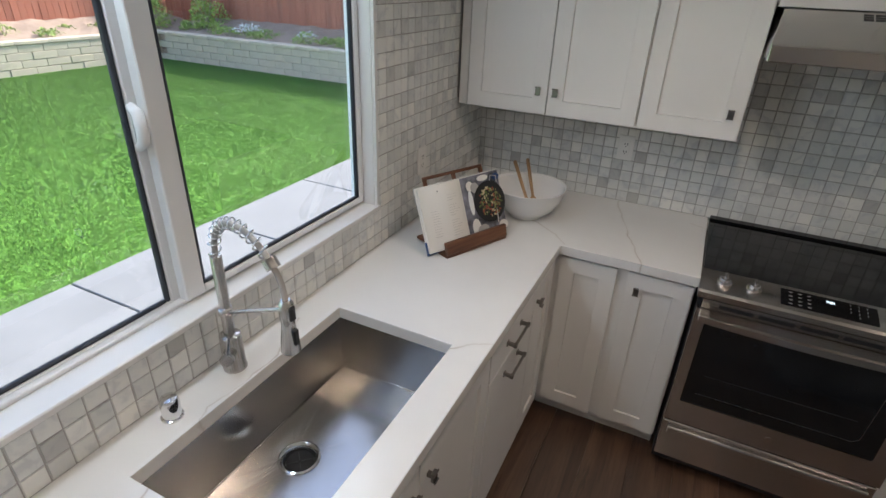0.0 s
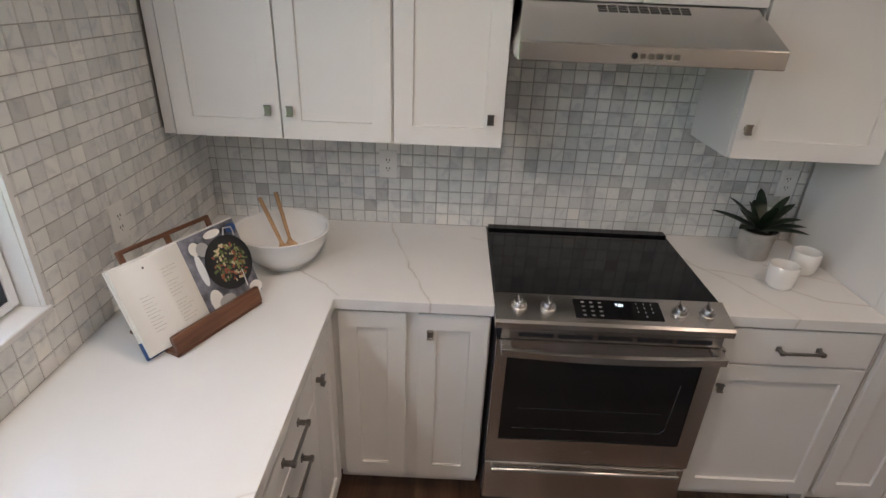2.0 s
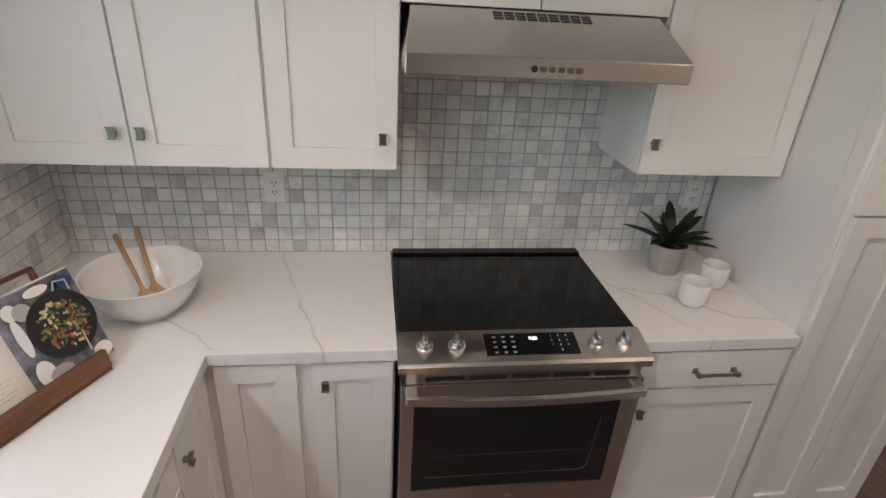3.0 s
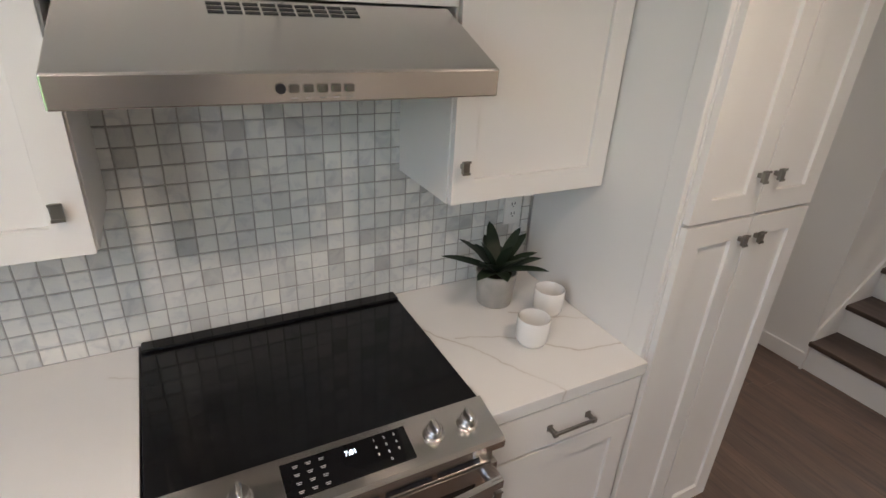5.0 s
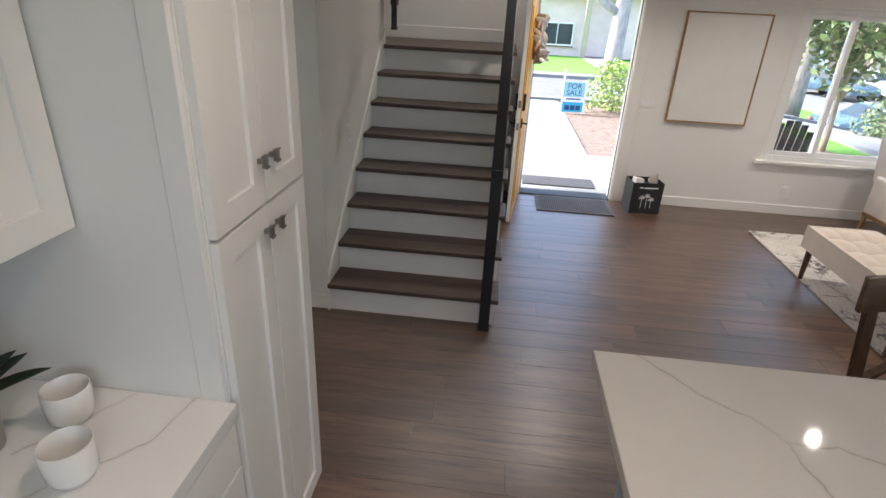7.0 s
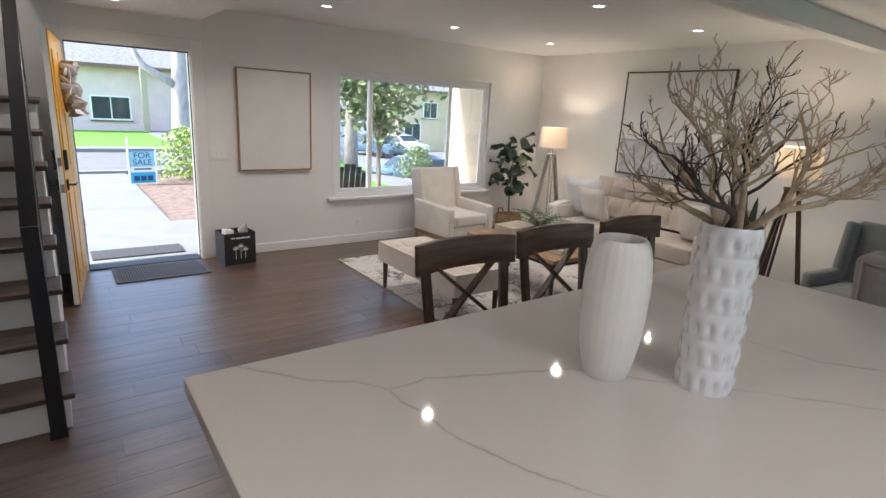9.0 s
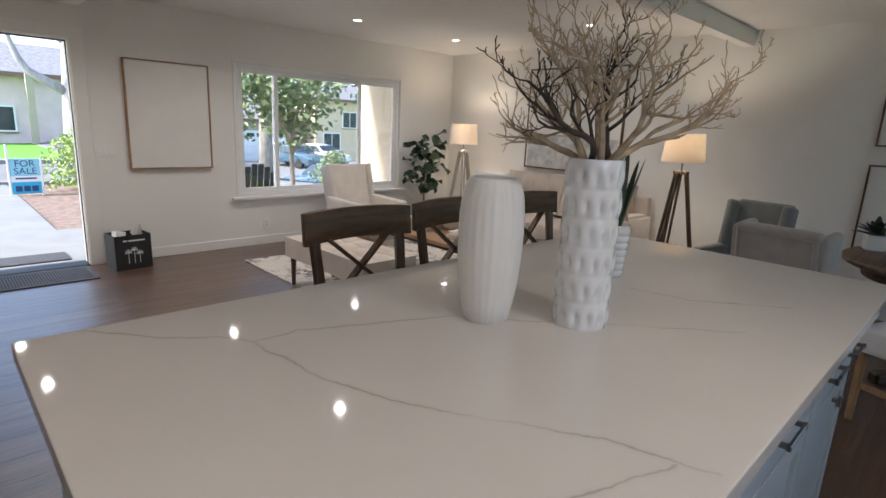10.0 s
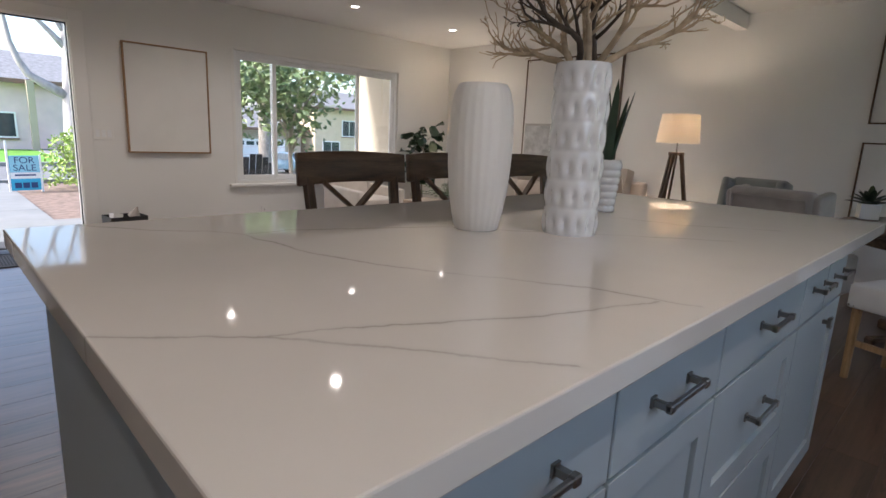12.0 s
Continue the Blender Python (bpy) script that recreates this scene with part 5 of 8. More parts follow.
def bag():
    b = thing("tote_bag", "black square tote box with papers inside", "bag", 6.90, -2.735, 0, 6)
    w, d, h = 0.155, 0.12, 0.32
    part("shell", slab([-d, -d + 0.006, d - 0.006, d], [-w, -w + 0.006, w - 0.006, w], lambda i, j: (i, j) != (1, 1), 0.004, h), M_BAG, b)
    part("bottom", box(-d, -w, 0.0, d, w, 0.004), M_BAG, b)
    part("contents", box(-d + 0.008, -w + 0.008, 0.02, d - 0.008, w - 0.008, 0.27), M_BLACK, b)
    part("papers", moved(box(-0.06, -0.03, 0.0, 0.05, 0.05, 0.07, 0.002), pose(-0.03, 0.08, 0.275, 8, 6, 0)), M_PAPER, b, "cream papers")
    part("cloth", moved(lathe([(0.02, 0.0), (0.06, 0.03), (0.05, 0.06), (0.025, 0.10), (0.005, 0.13)], 9, close=True), pose(0.02, -0.07, 0.27, 12, -18, 30) @ Matrix.Diagonal((1, 0.7, 1, 1))), M_GREYCLOTH, b, "crumpled grey cloth")
    part("printed_bar", box(-d - 0.001, -0.10, 0.262, -d, 0.04, 0.276), M_SIGNW, b)
    part("printed_mark", box(-d - 0.001, 0.05, 0.264, -d, 0.085, 0.278), M_SIGNW, b)
    for i, (y, hh) in enumerate(((0.045, 0.10), (-0.005, 0.12), (-0.05, 0.085))):
        st = part("printed_stem", box(-d - 0.001, y - 0.0025, 0.06, -d, y + 0.0025, 0.06 + hh), M_SIGNW, b)
        for k in range(7):
            part("printed_frond", moved(box(-0.0006, -0.003, 0, 0.0, 0.003, 0.032), pose(-d - 0.0002, y, 0.06 + hh, -100 + k * 33, 0, 0)), M_SIGNW, st)


bag()


# ---- switch plate, art ----
sw = thing("light_switch", "white triple switch plate beside the front door", "light switch", XF - 0.001, -2.667, 1.055, -90)
part("cover_plate", box(-0.082, -0.006, -0.058, 0.082, 0.0, 0.058, 0.002), M_TRIM, sw)
for i in (-1, 0, 1):
    part("rocker", box(i * 0.046 - 0.016, -0.010, -0.033, i * 0.046 + 0.016, -0.005, 0.033, 0.002), M_VINYL, sw)


def framed_art(name, label, x, y, z, rz, w, h, mat, frame_mat, art=(), deep=0.035, thin=0.012):
    a = thing(name, label, "painting", x, y, z, rz)
    bm = box(-w / 2, -deep, 0, -w / 2 + thin, 0, h)
    for b in (box(w / 2 - thin, -deep, 0, w / 2, 0, h), box(-w / 2 + thin, -deep, 0, w / 2 - thin, 0, thin), box(-w / 2 + thin, -deep, h - thin, w / 2 - thin, 0, h)):
        add(bm, b)
    part("frame", bm, frame_mat, a)
    part("canvas", box(-w / 2 + thin + 0.003, -deep + 0.006, thin + 0.003, w / 2 - thin - 0.003, -0.004, h - thin - 0.003), mat, a)
    for nm, x0, z0, x1, z1, m, up in art:
        part(nm, box(x0, -deep + 0.0062 - up, z0, x1, -deep + 0.006, z1), m, a)


framed_art("canvas_painting", "plain white textured canvas in a thin wood frame", XF - 0.001, -3.243, 0.884, -90, 0.765, 1.012, M_CANVAS, M_OAK)
framed_art("abstract_painting", "large abstract white and grey painting in dark frame", 5.04, YE + 0.001, 0.955, 180, 1.31, 1.20, M_CANVAS, M_DARKWOOD,
           (("grey_field", -0.62, 0.02, 0.62, 0.40, M_ARTGREY, 0.001), ("dark_line", -0.62, 0.40, 0.30, 0.425, M_CEMENT, 0.0015)), 0.04, 0.014)
framed_art("framed_print", "pale print in a thin dark frame", 1.83, YE + 0.001, 1.42, 180, 0.66, 0.77, M_CANVAS, M_DARKWOOD, (("pale_mark", -0.2, 0.06, 0.1, 0.09, M_ARTGREY, 0.001),), 0.03)
framed_art("framed_print", "pale print in a thin dark frame", 1.83, YE + 0.001, 0.50, 180, 0.68, 0.77, M_CANVAS, M_DARKWOOD, (("pale_mark", -0.2, 0.06, 0.1, 0.09, M_ARTGREY, 0.001),), 0.03)


# ---- front window ----
def window_front():
    w = thing("window_2", "wide white vinyl window with three panes", "window", XF + 0.03, -5.025, 0.56)
    w["kind"] = "structure"
    W, Hh = 1.115, 1.405

    def ring(ya, yb, za, zb, xa, xb, wd):
        bm = box(xa, ya, za, xb, ya + wd, zb, 0.004)
        for b in (box(xa, yb - wd, za, xb, yb, zb, 0.004), box(xa, ya + wd, za, xb, yb - wd, za + wd, 0.004), box(xa, ya + wd, zb - wd, xb, yb - wd, zb, 0.004)):
            add(bm, b)
        return bm
    part("window_frame", ring(-W, W, 0.0, Hh, 0.0, 0.08, 0.045), M_VINYL, w)
    for ya, yb, xa in ((-W + 0.045, -0.475, 0.012), (-0.535, 0.665, 0.042), (0.615, W - 0.045, 0.012)):
        s = part("sash", ring(ya, yb, 0.045, Hh - 0.045, xa, xa + 0.028, 0.045 if ya < 0.5 and ya > -0.9 else 0.045), M_VINYL, w)
        p = part("pane", box(xa + 0.012, ya + 0.046, 0.092, xa + 0.016, yb - 0.046, Hh - 0.092), M_GLASS, s)
        p.visible_shadow = False
    part("latch", box(-0.012, -0.50, 0.62, 0.012, -0.485, 0.74, 0.003), M_VINYL, w)
    part("casing", ring(-W - 0.03, W + 0.03, -0.0, Hh + 0.03, -0.036, -0.030, 0.03), M_TRIM, w)
    part("window_sill", box(-0.085, -W - 0.09, -0.03, 0.0, W + 0.09, 0.0, 0.004), M_TRIM, w, "white wooden sill")


window_front()

# ---- on the island ----
ribbed = lathe([(0.058, 0.0), (0.062, 0.004), (0.072, 0.05), (0.081, 0.11), (0.0865, 0.18), (0.0885, 0.25), (0.0875, 0.30), (0.083, 0.345), (0.075, 0.378), (0.067, 0.394), (0.062, 0.399), (0.056, 0.398), (0.055, 0.385), (0.062, 0.36), (0.07, 0.25), (0.06, 0.05), (0.002, 0.05)], 144, 0.0075, 24, close=True)
solid("ribbed_vase", moved(ribbed, Matrix.Translation((2.322, -2.522, 0.914)) @ Matrix.Diagonal((0.98, 0.98, 0.965, 1))), M_MATTE, "tall matte white ribbed ceramic vase on the island", "vase", smooth=True)


def dimpled_vase(x, y):
    n, rows = 88, 84
    bm = bmesh.new()
    rings = []
    for i in range(rows + 1):
        u = i / rows
        z = 0.445 * u
        ring = []
        for k in range(n):
            a = 2 * math.pi * k / n
            row = u * 6.0
            v = row - math.floor(row)
            # each band swells above and is pressed in by thumb-shaped dents below, staggered from band to band
            swell = math.sin(math.pi * v) ** 0.8
            lobe = (0.5 + 0.5 * math.cos(13 * a + (math.pi if int(row) % 2 else 0))) ** 1.6
            dent = math.exp(-((v - 0.40) / 0.24) ** 2)
            r = 0.0705 + 0.0042 * swell - 0.0095 * lobe * dent + 0.0015 * (1 - lobe) * dent
            ring.append(bm.verts.new((r * math.cos(a), r * math.sin(a), z)))
        rings.append(ring)
    for r in (0.068, 0.066):
        z = 0.445 if r == 0.068 else 0.37
        rings.append([bm.verts.new((r * math.cos(2 * math.pi * k / n), r * math.sin(2 * math.pi * k / n), z)) for k in range(n)])
    for p, q in zip(rings, rings[1:]):
        for k in range(n):
            bm.faces.new((p[k], p[(k + 1) % n], q[(k + 1) % n], q[k]))
    bm.faces.new(rings[0][::-1])
    bm.faces.new(rings[-1])
    solid("dimpled_vase", moved(bm, Matrix.Translation((x, y, 0.914))), M_GLAZE, "tall glossy white vase with dimpled rings", "vase", smooth=True)


VX, VY = 2.138, -2.702
dimpled_vase(VX, VY)


def branches():
    b = thing("bare_branches", "bundle of bare forked tan branches in the vase", "branches", VX, VY, 1.325)
    b.scale = (0.88, 0.88, 0.96)
    random.seed(30)

    def kink(d, k, lift):
        return (d + Vector((random.uniform(-k, k), random.uniform(-k, k), random.uniform(-k, k) * 0.6 + lift))).normalized()

    def twig(bm, p, d, length, r, depth):
        """A crooked twig with spurs that turn up at their tips."""
        n = 5 if depth else 3
        pts, rad = [p], [r]
        for i in range(n):
            d = kink(d, 0.55, 0.10)
            p = p + d * length / n
            pts.append(p)
            rad.append(max(0.0014, r * (1 - 0.68 * (i + 1) / n)))
            if depth and random.random() < 0.75:
                out = kink(d, 1.0, 0.12)
                twig(bm, p, (d * 0.5 + out * 0.8).normalized(), length * random.uniform(0.25, 0.5), rad[-1] * 0.8, depth - 1)
        tube(pts, rad, 6 if r > 0.004 else 4, bm)

    n = 10
    for i in range(n):
        a = 2 * math.pi * i / n + 0.5
        lean = (1.1, 0.45, 0.8, 0.2, 0.6)[i % 5]
        dark = i % 4 == 2
        bm = bmesh.new()
        q = Vector((0.030 * math.cos(a), 0.030 * math.sin(a), -0.24))
        pts = [q, Vector((q.x * 1.2, q.y * 1.2, -0.08)), Vector((q.x * 1.45, q.y * 1.45, 0.03))]
        rad = [0.010, 0.0105, 0.0105]
        d = Vector((lean * math.cos(a), lean * math.sin(a), 0.8)).normalized()
        length = 0.35 + 0.04 * (i % 2)
        for k in range(8):
            d = kink(d, 0.50, 0.0 if k < 3 else 0.12)
            pts.append(pts[-1] + d * length / 8)
            rad.append(0.0105 * (1 - 0.085 * (k + 1)))
            if k > 0:
                for _ in range(1 if k % 3 else 2):
                    out = kink(Vector((math.cos(a), math.sin(a), 0.2)), 1.3, 0.1)
                    twig(bm, pts[-1], (d * 0.55 + out * 0.75).normalized(), random.uniform(0.11, 0.20) * (1.1 - 0.05 * k), rad[-1] * 0.70, 2 if k % 2 else 1)
        tube(pts, rad, 8, bm)
        part("branch", bm, M_DARKBRANCH if dark else M_BRANCH, b, "dark brown branch" if dark else "", True)


branches()
sp = thing("snake_plant", "dark green snake plant in a white banded pot", "plant", 2.345, -3.245, 0.914)
prof = []
for i in range(7):
    z = i * 0.026
    prof += [(0.040 + 0.0022 * i, z), (0.043 + 0.0022 * i, z + 0.004), (0.043 + 0.0022 * i, z + 0.019), (0.040 + 0.0022 * i, z + 0.023)]
prof += [(0.05, 0.19), (0.046, 0.19), (0.045, 0.17), (0.001, 0.17)]
part("pot", lathe(prof, 32, close=True), M_GLAZE, sp, smooth=True)
random.seed(4)
for i in range(6):
    a = i * 63
    lf = blade_leaf(random.uniform(0.26, 0.40), 0.020, 1.38, 0.06, 10)
    part("leaf", moved(lf, pose(0, 0, 0.165, 0, 0, a) @ pose(0.014, 0, 0)), M_FIG, sp, smooth=True)


# ---- counter stools ----
def stool(x, y, rz):
    s = thing("counter_stool", "dark wood counter stool with a cross back", "stool", x, y, 0, rz, "counter stools at the island")
    # seat towards -x, back at x = 0
    part("seat", box(-0.42, -0.215, 0.625, -0.02, 0.215, 0.66, 0.010, 2), M_DARKWOOD, s)
    for sy in (-1, 1):
        part("back_post", bar((-0.04, sy * 0.195, 0.0), (-0.035, sy * 0.195, 0.62), 0.036, 0.036, 0.003), M_LEGWOOD, s)
        part("back_upright", bar((-0.035, sy * 0.195, 0.62), (0.035, sy * 0.215, 1.06), 0.040, 0.030, 0.004), M_LEGWOOD, s)
        part("front_leg", bar((-0.38, sy * 0.185, 0.0), (-0.37, sy * 0.185, 0.626), 0.038, 0.038, 0.003), M_LEGWOOD, s)
        part("side_stretcher", bar((-0.38, sy * 0.187, 0.25), (-0.04, sy * 0.195, 0.25), 0.022, 0.03), M_LEGWOOD, s)
        # the two slats of the cross
        part("cross_slat", bar((-0.022 + 0.008 * sy, sy * 0.185, 0.68), (0.018 + 0.008 * sy, -sy * 0.150, 0.965), 0.034, 0.014, 0.002), M_LEGWOOD, s)
    part("foot_rest", bar((-0.38, -0.185, 0.20), (-0.38, 0.185, 0.20), 0.03, 0.035), M_LEGWOOD, s)
    part("back_stretcher", bar((-0.035, -0.195, 0.70), (-0.035, 0.195, 0.70), 0.02, 0.025), M_LEGWOOD, s)
    # curved top rail
    bm = bmesh.new()
    rows = []
    for i in range(17):
        u = i / 16 * 2 - 1
        yy, xx = u * 0.262, 0.035 - 0.030 * u * u
        zz = 1.085 - 0.010 * u * u
        rows.append([bm.verts.new((xx - 0.012, yy, zz - 0.125)), bm.verts.new((xx + 0.014, yy, zz - 0.125)), bm.verts.new((xx + 0.026, yy, zz)), bm.verts.new((xx, yy, zz))])
    for p, q in zip(rows, rows[1:]):
        for k in range(4):
            bm.faces.new((p[k], q[k], q[(k + 1) % 4], p[(k + 1) % 4]))
    bm.faces.new(rows[0][::-1])
    bm.faces.new(rows[-1])
    bmesh.ops.recalc_face_normals(bm, faces=bm.faces[:])
    bmesh.ops.bevel(bm, geom=[e for e in bm.edges if e.calc_face_angle(0) > 0.6], offset=0.004, segments=2, affect="EDGES", profile=0.5)
    part("top_rail", bm, M_DARKWOOD, s, smooth=True)
    return s


stool(3.175, -2.715, 0)
stool(3.20, -3.285, 0)
stool(3.20, -3.88, 0)


# ---- soft shapes ----
def cushion(w, d, h, bow=0.25, n=10, crown=0.3):
    """A padded block centred in x and y, from z = 0."""
    bm = box(-w / 2, -d / 2, 0, w / 2, d / 2, h)
    bmesh.ops.subdivide_edges(bm, edges=bm.edges[:], cuts=n, use_grid_fill=True)
    for v in bm.verts:
        x, y, z = v.co.x / (w / 2), v.co.y / (d / 2), (v.co.z / h) * 2 - 1
        e = lambda a: max(0.0, 1 - abs(a) ** 4)
        v.co.x += math.copysign(bow * 0.06 * e(y) * e(z), x) if abs(x) > 0.99 else 0
        v.co.y += math.copysign(bow * 0.06 * e(x) * e(z), y) if abs(y) > 0.99 else 0
        v.co.z += crown * h * 0.3 * e(x) * e(y) if z > 0.99 else 0
    sharp = [e for e in bm.edges if e.calc_face_angle(0) > 1.0]
    bmesh.ops.bevel(bm, geom=sharp, offset=min(w, d, h) * 0.14, segments=3, affect="EDGES", profile=0.5)
    return bm


def tufted(w, d, h, nx, ny, depth=0.018, n=9):
    """A padded slab with a grid of pulled buttons and creases between them."""
    bm = box(-w / 2, -d / 2, 0, w / 2, d / 2, h)
    bm.normal_update()
    bmesh.ops.delete(bm, geom=[f for f in bm.faces if f.normal.z > 0.9], context="FACES_ONLY")
    gx, gy = nx * n, ny * n
    g = []
    for i in range(gx + 1):
        row = []
        for j in range(gy + 1):
            u, v = i / gx, j / gy
            cx, cy = abs(math.sin(math.pi * u * nx)), abs(math.sin(math.pi * v * ny))
            edge = min(1, 9 * min(u, 1 - u, v, 1 - v))
            puff = (cx ** 0.45) * (cy ** 0.45)
            row.append(bm.verts.new(((u - 0.5) * w, (v - 0.5) * d, h + (depth * puff + 0.4 * depth * max(cx, cy) ** 0.5 - depth) * edge)))
        g.append(row)
    for i in range(gx):
        for j in range(gy):
            bm.faces.new((g[i][j], g[i + 1][j], g[i + 1][j + 1], g[i][j + 1]))
    bmesh.ops.remove_doubles(bm, verts=bm.verts[:], dist=0.0005)
    return bm


def pillow(w, h, t, n=12):
    bm = bmesh.new()
    for s in (-1, 1):
        g = [[bm.verts.new((w * (i / n - 0.5) * (1 - 0.10 * (1 - abs(2 * j / n - 1))), s * t / 2 * (max(0, math.sin(math.pi * i / n)) * max(0, math.sin(math.pi * j / n))) ** 0.45, h * (j / n - 0.5) * (1 - 0.10 * (1 - abs(2 * i / n - 1))))) for j in range(n + 1)] for i in range(n + 1)]
        for i in range(n):
            for j in range(n):
                f = (g[i][j], g[i + 1][j], g[i + 1][j + 1], g[i][j + 1])
                bm.faces.new(f if s < 0 else f[::-1])
    bmesh.ops.remove_doubles(bm, verts=bm.verts[:], dist=0.0005)
    return bm


def legs(parent, spots, h, r0, r1, mat, splay=0.0):
    for x, y in spots:
        k = 1 + splay
        part("leg", rod((x * k, y * k, 0.0), (x, y, h), r1, r0, 14), mat, parent, smooth=True)


# ---- rug, bench, armchair, table ----
def rug():
    r = thing("area_rug", "cream shag rug with dark irregular lines and fringe", "rug", 5.30, -4.98, 0.0)
    w, l = 1.19, 1.32
    n = 50
    bm = bmesh.new()
    g = [[bm.verts.new(((i / n - 0.5) * 2 * w, (j / n - 0.5) * 2 * l, 0.016 + 0.004 * noise.noise(Vector((i * 0.7, j * 0.7, 0))))) for j in range(n + 1)] for i in range(n + 1)]
    for i in range(n):
        for j in range(n):
            bm.faces.new((g[i][j], g[i + 1][j], g[i + 1][j + 1], g[i][j + 1]))
    add(bm, box(-w, -l, 0.0005, w, l, 0.010))
    part("pile", bm, M_RUG, r)
    random.seed(2)
    fr = bmesh.new()
    for s in (-1, 1):
        for i in range(150):
            y = -l + 2 * l * (i + 0.5) / 150
            add(fr, bar((s * w, y, 0.006), (s * (w + random.uniform(0.03, 0.06)), y + random.uniform(-0.012, 0.012), 0.002), 0.005, 0.003))
    tagged(part("fringe", fr, M_LINEN, r), kind="stuff")


def rug_material():
    m = bpy.data.materials.new("shag_rug")
    nt, b = nodes_of(m)
    v = coords(nt)
    w = node(nt, "ShaderNodeTexNoise", Scale=5.0, Detail=4.0)
    nt.links.new(v, w.inputs["Vector"])
    add_ = node(nt, "ShaderNodeVectorMath")
    add_.operation = "MULTIPLY_ADD"
    add_.inputs[1].default_value = (0.6, 0.6, 0.6)
    nt.links.new(w.outputs["Color"], add_.inputs[0])
    nt.links.new(v, add_.inputs[2])
    vo = node(nt, "ShaderNodeTexVoronoi", Scale=3.4)
    vo.feature = "DISTANCE_TO_EDGE"
    nt.links.new(add_.outputs[0], vo.inputs["Vector"])
    gate = node(nt, "ShaderNodeTexNoise", Scale=3.0, Detail=4.0)
    nt.links.new(v, gate.inputs["Vector"])
    dark = ramp(nt, gate.outputs["Fac"], [(0.42, (0.62, 0.58, 0.53)), (0.60, (0.15, 0.14, 0.14))])
    line = mix(nt, ramp(nt, vo.outputs["Distance"], [(0.015, (1, 1, 1)), (0.06, (0, 0, 0))]), (0.68, 0.64, 0.59), dark)
    f = node(nt, "ShaderNodeTexNoise", Scale=90.0, Detail=3.0)
    nt.links.new(v, f.inputs["Vector"])
    g = ramp(nt, f.outputs["Fac"], [(0.3, (0.75, 0.75, 0.75)), (0.6, (1.05, 1.05, 1.05))])
    nt.links.new(mix(nt, 1.0, line, g, "MULTIPLY"), b.inputs["Base Color"])
    b.inputs["Roughness"].default_value = 1.0
    bump(nt, f.outputs["Fac"], 1.0, 0.01, b)
    return m


M_RUG = rug_material()
rug()

bench = thing("bench", "cream tufted upholstered bench with wooden legs", "bench", 4.98, -3.86, 0.012)
part("seat", moved(tufted(1.14, 0.50, 0.17, 5, 3, 0.036), Matrix.Translation((0, 0, 0.255))), M_BENCH, bench, smooth=True)
legs(bench, [(sx * 0.52, sy * 0.20) for sx in (-1, 1) for sy in (-1, 1)], 0.256, 0.024, 0.016, M_LEGWOOD)


def armchair():
    a = thing("armchair", "cream upholstered armchair on a wooden base", "armchair", 6.50, -5.13, 0.0, 4)
    # faces -x
    part("base_rail", box(-0.33, -0.33, 0.17, 0.30, 0.33, 0.21, 0.006), M_OAK, a, "pale wood base")
    legs(a, [(-0.30, -0.30), (-0.30, 0.30), (0.28, -0.30), (0.28, 0.30)], 0.175, 0.022, 0.014, M_OAKLEG, 0.04)
    part("seat_box", box(-0.34, -0.26, 0.21, 0.24, 0.26, 0.33, 0.02, 3), M_LINEN, a, smooth=True)
    part("seat_cushion", moved(cushion(0.58, 0.50, 0.11, 0.2), Matrix.Translation((-0.07, 0, 0.332))), M_LINEN, a, smooth=True)
    for s in (-1, 1):
        bm = box(-0.36, s * 0.305 - 0.045, 0.21, 0.28, s * 0.305 + 0.045, 0.55, 0.022, 3)
        for v in bm.verts:
            if v.co.z > 0.45:
                v.co.z += 0.05 * (v.co.x + 0.1)
        part("arm", bm, M_LINEN, a, smooth=True)
    bk = pose(0.20, 0, 0.33, 0, 13, 0)
    part("backrest", moved(box(-0.02, -0.28, 0.0, 0.12, 0.28, 0.61, 0.035, 3), bk), M_LINEN, a, smooth=True)
    for s in (-1, 1):
        part("wing", moved(box(-0.07, s * 0.285 - 0.028, 0.18, 0.11, s * 0.285 + 0.028, 0.605, 0.02, 3), bk), M_LINEN, a, smooth=True)


armchair()


